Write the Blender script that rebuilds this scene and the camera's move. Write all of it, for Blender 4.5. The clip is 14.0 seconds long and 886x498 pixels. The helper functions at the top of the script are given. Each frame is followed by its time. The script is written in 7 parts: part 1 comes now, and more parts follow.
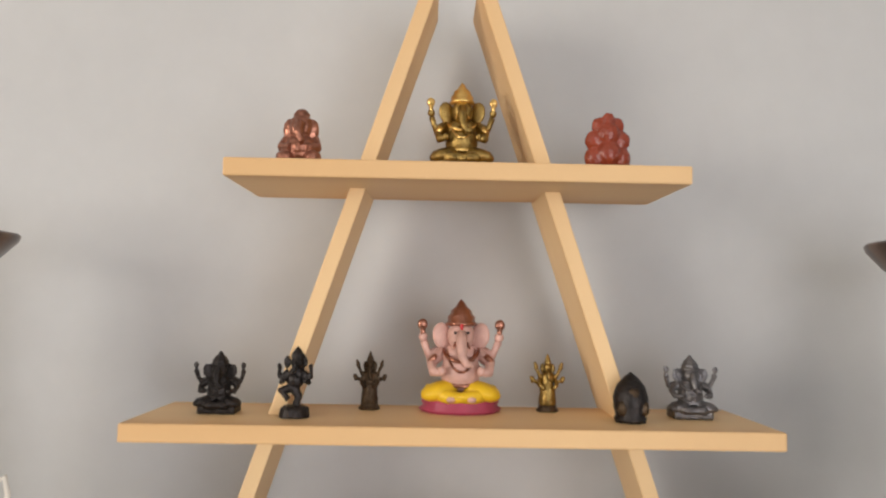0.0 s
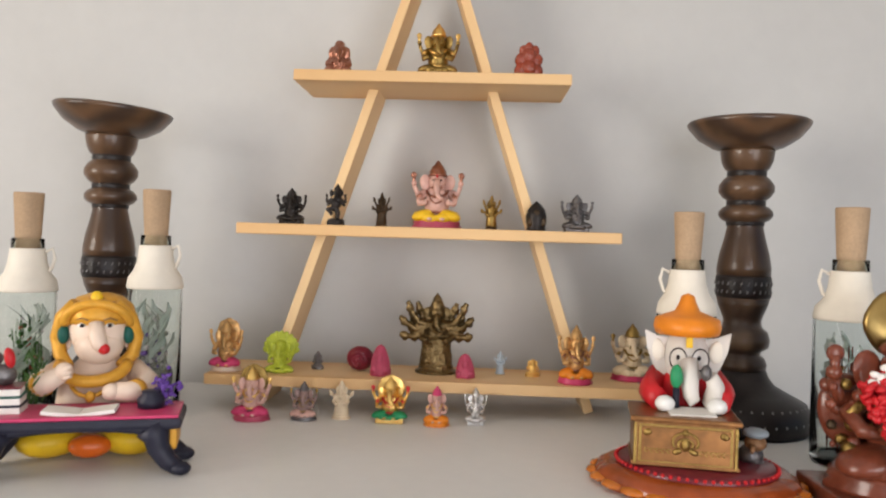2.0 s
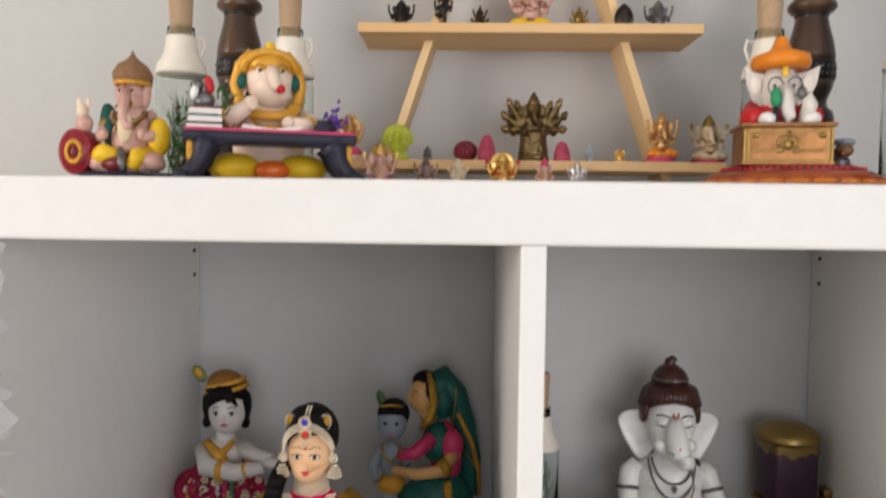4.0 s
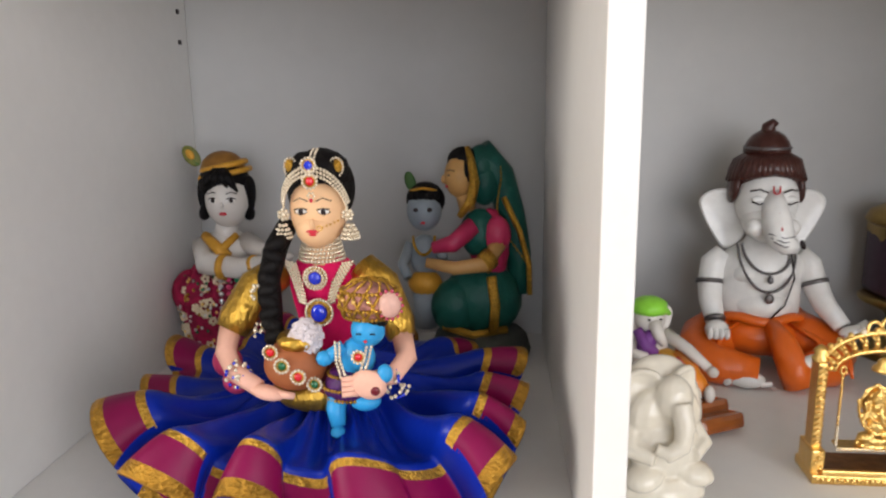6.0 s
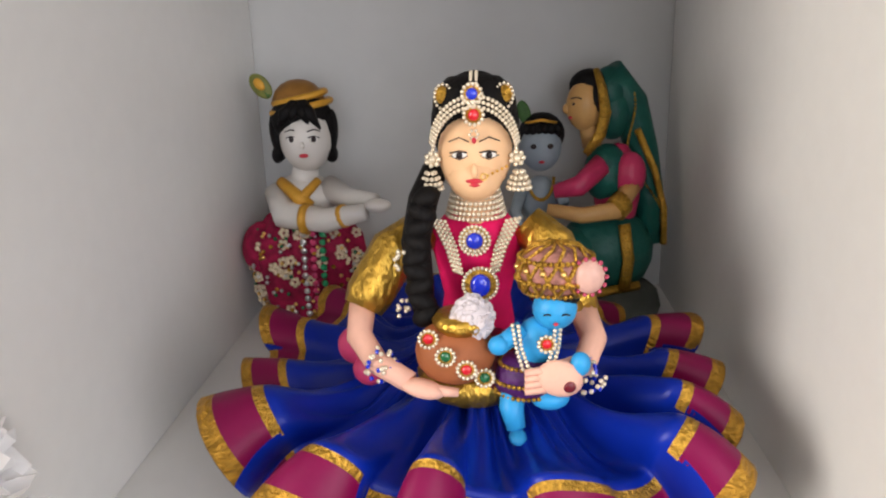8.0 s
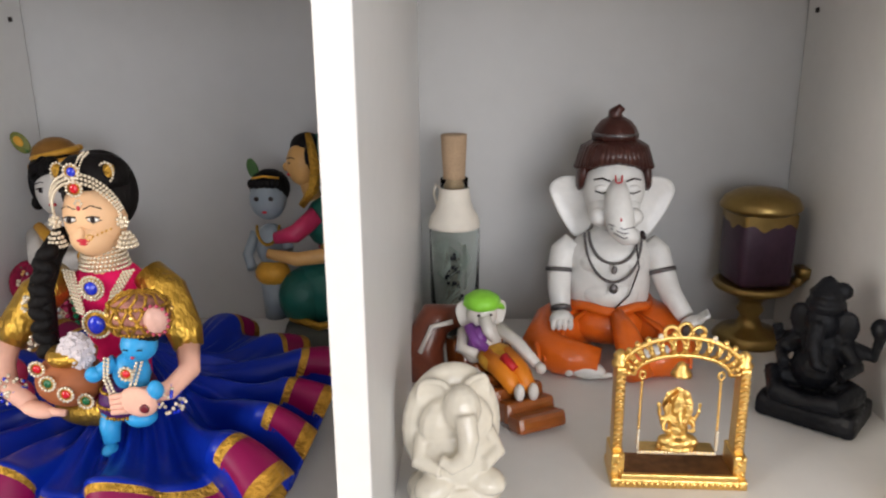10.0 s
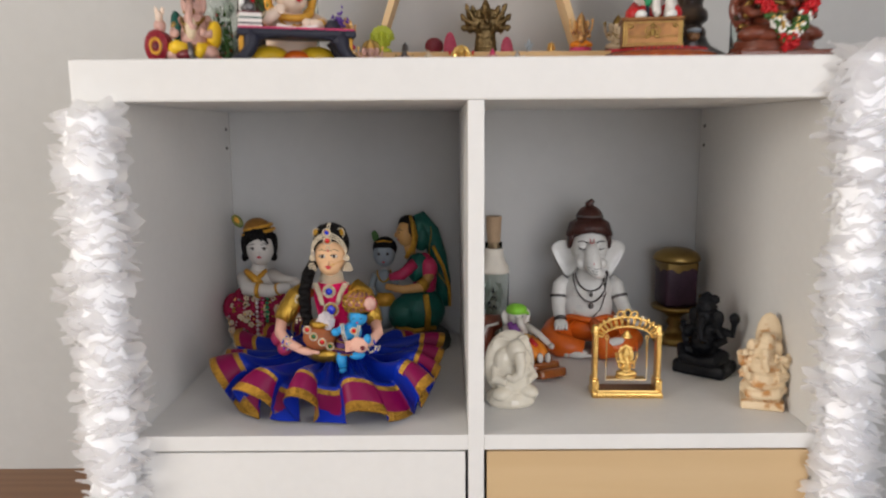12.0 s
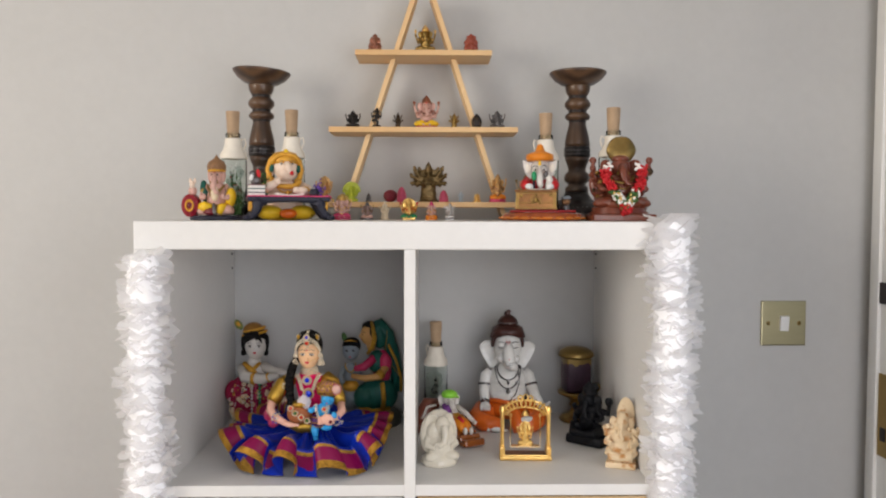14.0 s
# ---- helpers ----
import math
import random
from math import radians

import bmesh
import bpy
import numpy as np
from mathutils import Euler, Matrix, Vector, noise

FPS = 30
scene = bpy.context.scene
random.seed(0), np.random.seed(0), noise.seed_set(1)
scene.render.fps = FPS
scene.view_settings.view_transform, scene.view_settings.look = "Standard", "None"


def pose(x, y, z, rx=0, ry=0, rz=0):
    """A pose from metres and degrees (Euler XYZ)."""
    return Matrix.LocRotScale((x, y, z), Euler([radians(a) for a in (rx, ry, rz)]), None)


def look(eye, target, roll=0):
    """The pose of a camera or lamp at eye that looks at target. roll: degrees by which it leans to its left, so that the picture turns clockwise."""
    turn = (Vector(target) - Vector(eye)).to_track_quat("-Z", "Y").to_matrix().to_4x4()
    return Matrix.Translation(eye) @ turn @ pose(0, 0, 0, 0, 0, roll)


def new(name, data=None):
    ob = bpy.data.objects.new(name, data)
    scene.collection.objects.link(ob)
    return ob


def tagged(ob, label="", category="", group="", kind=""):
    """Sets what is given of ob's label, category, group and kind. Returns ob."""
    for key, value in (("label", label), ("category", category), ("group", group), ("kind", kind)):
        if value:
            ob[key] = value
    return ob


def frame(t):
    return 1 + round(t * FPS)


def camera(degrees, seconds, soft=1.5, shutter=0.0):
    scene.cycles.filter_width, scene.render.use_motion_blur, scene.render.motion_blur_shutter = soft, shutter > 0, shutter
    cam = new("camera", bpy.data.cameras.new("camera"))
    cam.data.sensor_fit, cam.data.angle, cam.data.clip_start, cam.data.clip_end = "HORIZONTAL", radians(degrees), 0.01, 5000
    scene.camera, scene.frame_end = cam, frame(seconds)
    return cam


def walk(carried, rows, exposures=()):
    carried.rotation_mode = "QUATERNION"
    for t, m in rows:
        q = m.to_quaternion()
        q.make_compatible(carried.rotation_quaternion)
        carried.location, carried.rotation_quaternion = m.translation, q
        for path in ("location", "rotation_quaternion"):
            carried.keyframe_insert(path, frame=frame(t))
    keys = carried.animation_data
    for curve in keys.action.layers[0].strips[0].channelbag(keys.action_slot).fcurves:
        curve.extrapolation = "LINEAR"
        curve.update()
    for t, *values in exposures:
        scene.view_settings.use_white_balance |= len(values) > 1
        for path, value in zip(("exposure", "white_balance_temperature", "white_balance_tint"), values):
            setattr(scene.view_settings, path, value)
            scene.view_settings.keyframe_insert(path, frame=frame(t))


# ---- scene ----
cam = camera(60.9, 14.0, soft=2.1, shutter=0.35)
PATH = [
    (0, (0.004, -0.106, 1.695), (0.035, 1.888, 1.837), 1.0),
    (0.5, (0.013, -0.162, 1.674), (0.039, 1.832, 1.823), 1.3),
    (1, (0.038, -0.242, 1.655), (0.056, 1.756, 1.729), 1.5),
    (1.5, (0.057, -0.33, 1.635), (0.017, 1.669, 1.664), 1.7),
    (2, (0.058, -0.372, 1.621), (-0.025, 1.626, 1.603), 1.7),
    (2.5, (0.047, -0.405, 1.601), (-0.064, 1.591, 1.567), 1.7),
    (3, (0.036, -0.438, 1.562), (-0.09, 1.558, 1.526), 1.3),
    (3.5, (0.007, -0.456, 1.51), (-0.087, 1.541, 1.464), 0.8),
    (4, (-0.042, -0.462, 1.449), (-0.101, 1.535, 1.356), 0.7),
    (4.1, (-0.051, -0.46, 1.439), (-0.098, 1.536, 1.32), 0.6),
    (4.2, (-0.058, -0.455, 1.427), (-0.095, 1.542, 1.284), 0.6),
    (6.3, (-0.054, -0.299, 1.317), (-0.224, 1.641, 0.859), -0.9),
    (6.5, (-0.062, -0.276, 1.305), (-0.25, 1.654, 0.815), -1.1),
    (7, (-0.114, -0.225, 1.298), (-0.308, 1.684, 0.735), -1.7),
    (7.5, (-0.147, -0.218, 1.31), (-0.309, 1.684, 0.714), -1.9),
    (8, (-0.153, -0.236, 1.324), (-0.28, 1.67, 0.732), -1.7),
    (8.5, (-0.117, -0.262, 1.337), (-0.207, 1.651, 0.759), -1.2),
    (9, (-0.048, -0.286, 1.346), (-0.121, 1.634, 0.791), -0.9),
    (9.2, (-0.016, -0.289, 1.344), (-0.09, 1.632, 0.794), -0.8),
    (11.3, (0.073, -0.445, 1.388), (0.031, 1.508, 0.957), -0.6),
    (11.5, (0.041, -0.508, 1.378), (0.007, 1.457, 1.008), -0.7),
    (11.7, (-0.003, -0.601, 1.384), (-0.013, 1.369, 1.039), -0.5),
    (12, (-0.031, -0.728, 1.402), (-0.035, 1.247, 1.09), -0.4),
    (12.5, (-0.001, -0.877, 1.43), (0.017, 1.108, 1.186), -0.2),
    (13, (0.032, -0.968, 1.451), (0.062, 1.022, 1.254), 0.0),
    (13.5, (0.035, -1.008, 1.475), (0.064, 0.988, 1.349), 0.1),
    (14, (0.027, -1.056, 1.48), (0.064, 0.941, 1.388), 0.1),
]
EXPOSURES = [(0, -0.14), (1.5, 0.0), (2.5, -0.04), (3, -0.12), (3.5, -0.2), (4.2, -0.15), (6.3, 0.2), (7, 0.3), (8, 0.33), (9.2, 0.22), (11.3, 0.0), (12, -0.35), (12.5, -0.27), (14, -0.3)]
walk(cam, [(t, look(eye, target, roll)) for t, eye, target, roll in PATH], EXPOSURES)

# ---- world and light ----
world = bpy.data.worlds.new("world")
scene.world = world
world.use_nodes = True
wn = world.node_tree
sky = wn.nodes.new("ShaderNodeTexSky")
sky.sky_type, sky.sun_disc = "NISHITA", False
sky.sun_elevation, sky.sun_rotation = radians(40), radians(250)
wn.links.new(sky.outputs[0], wn.nodes["Background"].inputs[0])
wn.nodes["Background"].inputs[1].default_value = 0.1
scene.view_settings.exposure = 0.0


def area(name, m, size, size_y, watts, colour):
    lamp = bpy.data.lights.new(name, "AREA")
    lamp.shape, lamp.size, lamp.size_y, lamp.energy, lamp.color = "RECTANGLE", size, size_y, watts, colour
    ob = new(name, lamp)
    ob.matrix_world = m
    return ob


area("window_light_west", look((-2.16, -1.45, 1.7), (0.0, -0.2, 1.4)), 1.1, 1.1, 44, (1.0, 0.935, 0.86))
area("window_light_south", look((0.2, -3.16, 1.5), (0.15, 0.0, 1.3)), 1.2, 1.15, 22, (0.86, 0.89, 1.0))
area("window_light_east", look((0.90, -1.35, 1.45), (-0.1, 0.3, 1.25)), 0.8, 1.15, 15, (0.97, 0.95, 0.97))


# ---- materials ----
def mat(name, colour, rough=0.5, metal=0.0, vary=0.12, grain=220.0, bump=0.15, coat=0.0, sheen=0.0, stretch=(1, 1, 1), spec=0.3, deep=0.001):
    m = bpy.data.materials.new(name)
    m.use_nodes = True
    nt = m.node_tree
    b = nt.nodes["Principled BSDF"]
    co = nt.nodes.new("ShaderNodeTexCoord")
    mp = nt.nodes.new("ShaderNodeMapping")
    mp.inputs["Scale"].default_value = stretch
    nt.links.new(co.outputs["Object"], mp.inputs["Vector"])
    fine = nt.nodes.new("ShaderNodeTexNoise")
    fine.inputs["Scale"].default_value, fine.inputs["Detail"].default_value = grain, 4
    wide = nt.nodes.new("ShaderNodeTexNoise")
    wide.inputs["Scale"].default_value, wide.inputs["Detail"].default_value = grain / 9, 3
    for n in (fine, wide):
        nt.links.new(mp.outputs[0], n.inputs["Vector"])
    both = nt.nodes.new("ShaderNodeMath")
    both.operation = "ADD"
    nt.links.new(fine.outputs[0], both.inputs[0])
    nt.links.new(wide.outputs[0], both.inputs[1])
    ramp = nt.nodes.new("ShaderNodeMapRange")
    ramp.inputs["From Min"].default_value, ramp.inputs["From Max"].default_value = 0.6, 1.4
    nt.links.new(both.outputs[0], ramp.inputs[0])
    mix = nt.nodes.new("ShaderNodeMix")
    mix.data_type = "RGBA"
    mix.inputs[6].default_value = (*[max(0, c * (1 - vary)) for c in colour], 1)
    mix.inputs[7].default_value = (*[min(1, c * (1 + vary)) for c in colour], 1)
    nt.links.new(ramp.outputs[0], mix.inputs[0])
    nt.links.new(mix.outputs[2], b.inputs["Base Color"])
    b.inputs["Roughness"].default_value, b.inputs["Metallic"].default_value = rough, metal
    b.inputs["Coat Weight"].default_value, b.inputs["Coat Roughness"].default_value = coat, 0.12
    b.inputs["Sheen Weight"].default_value, b.inputs["Specular IOR Level"].default_value = sheen, spec
    if bump:
        bp = nt.nodes.new("ShaderNodeBump")
        bp.inputs["Strength"].default_value, bp.inputs["Distance"].default_value = bump, deep
        nt.links.new(both.outputs[0], bp.inputs["Height"])
        nt.links.new(bp.outputs[0], b.inputs["Normal"])
    return m


def wood(name, pale, dark, along=0, rings=26.0, rough=0.5, coat=0.0):
    """Planed timber: rings stretched along one axis, with fine pores."""
    m = mat(name, pale, rough, 0, 0.1, 400, 0.1, coat)
    nt = m.node_tree
    b = nt.nodes["Principled BSDF"]
    co = nt.nodes.new("ShaderNodeTexCoord")
    mp = nt.nodes.new("ShaderNodeMapping")
    s = [1.0, 1.0, 1.0]
    s[along] = 0.09
    mp.inputs["Scale"].default_value = s
    w = nt.nodes.new("ShaderNodeTexWave")
    w.bands_direction = "Y" if along != 1 else "Z"
    w.inputs["Scale"].default_value, w.inputs["Distortion"].default_value = rings, 7.0
    w.inputs["Detail"].default_value, w.inputs["Detail Scale"].default_value = 3.0, 1.2
    nt.links.new(co.outputs["Object"], mp.inputs[0])
    nt.links.new(mp.outputs[0], w.inputs[0])
    mix = nt.nodes.new("ShaderNodeMix")
    mix.data_type = "RGBA"
    mix.inputs[6].default_value, mix.inputs[7].default_value = (*pale, 1), (*dark, 1)
    nt.links.new(w.outputs["Fac"], mix.inputs[0])
    nt.links.new(mix.outputs[2], b.inputs["Base Color"])
    return m


def glass(name, tint=(0.97, 0.985, 0.98), rough=0.03):
    m = bpy.data.materials.new(name)
    m.use_nodes = True
    b = m.node_tree.nodes["Principled BSDF"]
    b.inputs["Base Color"].default_value = (*tint, 1)
    b.inputs["Transmission Weight"].default_value, b.inputs["Roughness"].default_value = 1.0, rough
    b.inputs["IOR"].default_value = 1.12
    return m


def cloth_sheer(name, colour):
    m = mat(name, colour, 0.8, 0, 0.05, 300, 0.1)
    nt = m.node_tree
    tr = nt.nodes.new("ShaderNodeBsdfTranslucent")
    tr.inputs[0].default_value = (*colour, 1)
    mx = nt.nodes.new("ShaderNodeMixShader")
    mx.inputs[0].default_value = 0.6
    nt.links.new(nt.nodes["Principled BSDF"].outputs[0], mx.inputs[1])
    nt.links.new(tr.outputs[0], mx.inputs[2])
    clear = nt.nodes.new("ShaderNodeBsdfTransparent")
    net = nt.nodes.new("ShaderNodeMixShader")
    net.inputs[0].default_value = 0.28
    nt.links.new(mx.outputs[0], net.inputs[1])
    nt.links.new(clear.outputs[0], net.inputs[2])
    nt.links.new(net.outputs[0], nt.nodes["Material Output"].inputs[0])
    return m


WALL = mat("wall_paint", (0.53, 0.525, 0.51), 0.85, 0, 0.03, 60, 0.12)
CEIL = mat("ceiling_paint", (0.8, 0.79, 0.77), 0.9, 0, 0.03, 60, 0.1)
FLOORM = wood("oak_floor", (0.5, 0.37, 0.24), (0.42, 0.3, 0.19), 1, 20)
WHITE = mat("white_foil", (0.74, 0.73, 0.71), 0.42, 0, 0.025, 90, 0.05)
GLOSSW = mat("white_gloss_paint", (0.8, 0.79, 0.76), 0.3, 0, 0.03, 40, 0.08)
PINE = wood("pine", (0.80, 0.57, 0.31), (0.64, 0.38, 0.165), 0, 4.5, 0.55)
PINEZ = wood("pine_upright", (0.80, 0.57, 0.31), (0.64, 0.38, 0.165), 2, 4.5, 0.55)
BIRCH = wood("birch_foil", (0.60, 0.43, 0.24), (0.56, 0.39, 0.21), 0, 14, 0.45)
BROWN = wood("brown_wood", (0.22, 0.11, 0.05), (0.19, 0.09, 0.04), 0, 14, 0.4, 0.2)
DARKW = wood("dark_turned_wood", (0.115, 0.062, 0.032), (0.045, 0.025, 0.016), 2, 14, 0.36, 0.3)
DARKB = mat("dark_bead", (0.018, 0.013, 0.012), 0.4, 0, 0.2)
CARVE = mat("carved_silver_wash", (0.2, 0.19, 0.19), 0.6, 0.2, 0.8, 500, 0.6)
CORK = mat("cork", (0.42, 0.29, 0.18), 0.85, 0, 0.16, 500, 0.4)
DIP = mat("cream_dip", (0.78, 0.72, 0.62), 0.6, 0, 0.06, 120, 0.2)
GLASS = glass("bottle_glass", (0.93, 0.97, 0.95), 0.06)
CRINKLE = cloth_sheer("crinkled_cellophane", (0.72, 0.78, 0.74))
BRASS = mat("brass", (0.34, 0.23, 0.08), 0.35, 1.0, 0.15, 200, 0.1)
GOLD = mat("gold", (0.83, 0.55, 0.18), 0.28, 1.0, 0.15, 500, 0.5)
OLDGOLD = mat("antique_gold", (0.32, 0.21, 0.065), 0.38, 1.0, 0.35, 500, 0.6)
BRONZE = mat("dark_bronze", (0.075, 0.05, 0.03), 0.45, 0.75, 0.5, 500, 0.6)
COPPER = mat("copper", (0.34, 0.15, 0.10), 0.28, 0.9, 0.35, 400, 0.4)
SILVER = mat("silver", (0.62, 0.61, 0.6), 0.28, 1.0, 0.15, 400, 0.4)
PEWTER = mat("pewter", (0.17, 0.16, 0.16), 0.42, 0.8, 0.35, 500, 0.5)
IRON = mat("blackened_iron", (0.035, 0.03, 0.028), 0.42, 0.7, 0.4, 500, 0.5)
BLACK = mat("black_resin", (0.006, 0.0065, 0.009), 0.45, 0, 0.3, 400, 0.3, spec=0.22)
CARNEL = mat("carnelian", (0.25, 0.042, 0.018), 0.25, 0, 0.25, 200, 0.2, 0.4)
SWITCH = mat("brushed_brass_plate", (0.47, 0.42, 0.26), 0.38, 0.85, 0.06, 300, 0.05, stretch=(0.1, 1, 1))


# ---- mesh tools ----
class Build:
    """Collects shapes of several materials into one mesh."""

    def __init__(self):
        self.v, self.f, self.i, self.s, self.mats = [], [], [], [], []

    def slot(self, m):
        if m not in self.mats:
            self.mats.append(m)
        return self.mats.index(m)

    def add(self, verts, faces, m, smooth=True):
        k, j = len(self.v), self.slot(m)
        self.v += [tuple(p) for p in verts]
        for f in faces:
            self.f.append([k + a for a in f])
            self.i.append(j)
            self.s.append(smooth)

    def ball(self, c, r, m, rot=(0, 0, 0), seg=14, ring=9):
        r = (r, r, r) if isinstance(r, (int, float)) else r
        e = Euler([radians(a) for a in rot]).to_matrix()
        vs, fs = [], []
        for a in range(1, ring):
            th = math.pi * a / ring
            for b in range(seg):
                ph = 2 * math.pi * b / seg
                vs.append(Vector((r[0] * math.sin(th) * math.cos(ph), r[1] * math.sin(th) * math.sin(ph), r[2] * math.cos(th))))
        vs += [Vector((0, 0, r[2])), Vector((0, 0, -r[2]))]
        n = len(vs)
        for a in range(ring - 2):
            for b in range(seg):
                q = (b + 1) % seg
                fs.append((a * seg + b, (a + 1) * seg + b, (a + 1) * seg + q, a * seg + q))
        for b in range(seg):
            q = (b + 1) % seg
            fs.append((n - 2, b, q))
            fs.append((n - 1, (ring - 2) * seg + q, (ring - 2) * seg + b))
        self.add([e @ p + Vector(c) for p in vs], fs, m)

    def tube(self, pts, rads, m, seg=9, flat=1.0):
        pts = [Vector(p) for p in pts]
        if isinstance(rads, (int, float)):
            rads = [rads] * len(pts)
        vs, fs = [], []
        up = None
        for i, p in enumerate(pts):
            d = (pts[min(i + 1, len(pts) - 1)] - pts[max(i - 1, 0)]).normalized()
            if up is None:
                up = Vector((0, 0, 1)) if abs(d.z) < 0.9 else Vector((0, 1, 0))
            a = d.cross(up).normalized()
            up = a.cross(d).normalized()
            for b in range(seg):
                ph = 2 * math.pi * b / seg
                vs.append(p + a * (rads[i] * math.cos(ph)) + up * (rads[i] * flat * math.sin(ph)))
        for i in range(len(pts) - 1):
            for b in range(seg):
                q = (b + 1) % seg
                fs.append((i * seg + b, i * seg + q, (i + 1) * seg + q, (i + 1) * seg + b))
        fs.append(tuple(range(seg))[::-1])
        fs.append(tuple((len(pts) - 1) * seg + b for b in range(seg)))
        self.add(vs, fs, m)

    def lathe(self, prof, m, c=(0, 0, 0), seg=28, sx=1.0, sy=1.0, wobble=None):
        vs, fs = [], []
        for r, z in prof:
            for b in range(seg):
                ph = 2 * math.pi * b / seg
                k = wobble(ph, z) if wobble else 1.0
                vs.append((c[0] + r * k * sx * math.cos(ph), c[1] + r * k * sy * math.sin(ph), c[2] + z))
        for i in range(len(prof) - 1):
            for b in range(seg):
                q = (b + 1) % seg
                fs.append((i * seg + b, i * seg + q, (i + 1) * seg + q, (i + 1) * seg + b))
        fs.append(tuple(range(seg))[::-1])
        fs.append(tuple((len(prof) - 1) * seg + b for b in range(seg)))
        self.add(vs, fs, m)

    def box(self, c, size, m, rot=(0, 0, 0), bevel=0.0015, smooth=False):
        bm = bmesh.new()
        bmesh.ops.create_cube(bm, size=1)
        bmesh.ops.scale(bm, vec=size, verts=bm.verts)
        if bevel:
            bmesh.ops.bevel(bm, geom=bm.edges[:], offset=min(bevel, min(size) * 0.45), segments=2, affect="EDGES", profile=0.6)
        e = Euler([radians(a) for a in rot]).to_matrix()
        bm.verts.index_update()
        self.add([e @ v.co + Vector(c) for v in bm.verts], [[v.index for v in f.verts] for f in bm.faces], m, smooth)
        bm.free()

    def disc(self, c, r, m, depth=0.001, normal="y", seg=16, ry=None):
        """A flat round boss facing the front (y) or up (z)."""
        ry = r if ry is None else ry
        vs = []
        for k in (0, 1):
            for b in range(seg):
                ph = 2 * math.pi * b / seg
                s = 1.0 - 0.15 * k
                x, y = s * r * math.cos(ph), s * ry * math.sin(ph)
                vs.append((c[0] + x, c[1] - depth * k, c[2] + y) if normal == "y" else (c[0] + x, c[1] + y, c[2] + depth * k))
        fs = [(b, (b + 1) % seg, seg + (b + 1) % seg, seg + b) for b in range(seg)]
        fs.append(tuple(seg + b for b in range(seg)))
        self.add(vs, fs, m)

    def plate(self, outline, at, u, w, thick, m, dish=0.0):
        """A thick rounded leaf: an outline in two axes, hollowed on its front."""
        at, u, w = Vector(at), Vector(u).normalized(), Vector(w).normalized()
        nrm = u.cross(w).normalized()
        n = len(outline)
        cu, cw = sum(p[0] for p in outline) / n, sum(p[1] for p in outline) / n
        vs = []
        for k, off in ((0.9, -thick), (1.0, -0.5 * thick), (0.97, 0.0), (0.86, 0.05 * thick), (0.7, -0.6 * dish), (0.35, -dish)):
            for p in outline:
                vs.append(at + u * (cu + k * (p[0] - cu)) + w * (cw + k * (p[1] - cw)) + nrm * off)
        fs = [tuple(range(n))[::-1], tuple(5 * n + k for k in range(n))]
        for i in range(5):
            fs += [(i * n + k, i * n + (k + 1) % n, (i + 1) * n + (k + 1) % n, (i + 1) * n + k) for k in range(n)]
        self.add(vs, fs, m)

    def done(self, name, at=None, parent=None, label="", category="", group="", kind="", turn=0.0):
        me = bpy.data.meshes.new(name)
        me.from_pydata(self.v, [], self.f)
        for m in self.mats:
            me.materials.append(m)
        me.polygons.foreach_set("material_index", self.i)
        me.polygons.foreach_set("use_smooth", self.s)
        me.update()
        bm = bmesh.new()
        bm.from_mesh(me)
        bmesh.ops.recalc_face_normals(bm, faces=bm.faces)
        bm.to_mesh(me)
        bm.free()
        ob = new(name, me)
        ob.parent = parent
        if at is not None:
            ob.location = at
        ob.rotation_euler = (0, 0, radians(turn))
        return tagged(ob, label, category, group, kind)


def sculpt(ob, voxel, amount=0.0, grain=0.004):
    """Fuses a figure's shapes into one cast body with an uneven chiselled skin."""
    r = ob.modifiers.new("fuse", "REMESH")
    r.mode, r.voxel_size, r.use_smooth_shade = "VOXEL", voxel, True
    sm = ob.modifiers.new("soften", "SMOOTH")
    sm.factor, sm.iterations = 0.5, 2
    if amount:
        tx = bpy.data.textures.new("chisel", "CLOUDS")
        tx.noise_scale, tx.noise_depth = grain, 2
        d = ob.modifiers.new("chisel", "DISPLACE")
        d.texture, d.strength, d.mid_level, d.texture_coords = tx, amount, 0.5, "LOCAL"
    return ob


def spline(pts, n=40):
    """Rounded closed outline through a few corners."""
    out, k = [], len(pts)
    for i in range(n):
        f = i * k / n
        j, t = int(f), f - int(f)
        p0, p1, p2, p3 = (pts[(j + q) % k] for q in (-1, 0, 1, 2))
        out.append(tuple(0.5 * (2 * b + (c - a) * t + (2 * a - 5 * b + 4 * c - d) * t * t + (3 * b - a - 3 * c + d) * t ** 3) for a, b, c, d in zip(p0, p1, p2, p3)))
    return out


def thing(name, at, label, category, group="", kind="", turn=0.0):
    ob = new(name)
    ob.empty_display_size = 0.02
    ob.location, ob.rotation_euler = at, (0, 0, radians(turn))
    return tagged(ob, label, category, group, kind)


def slab(name, lo, hi, m, parent=None, bevel=0.0015, **tags):
    """A board between two corners, with its origin in its middle."""
    lo, hi = Vector(lo), Vector(hi)
    b = Build()
    b.box((0, 0, 0), hi - lo, m, bevel=bevel)
    return b.done(name, (lo + hi) / 2, parent, **tags)


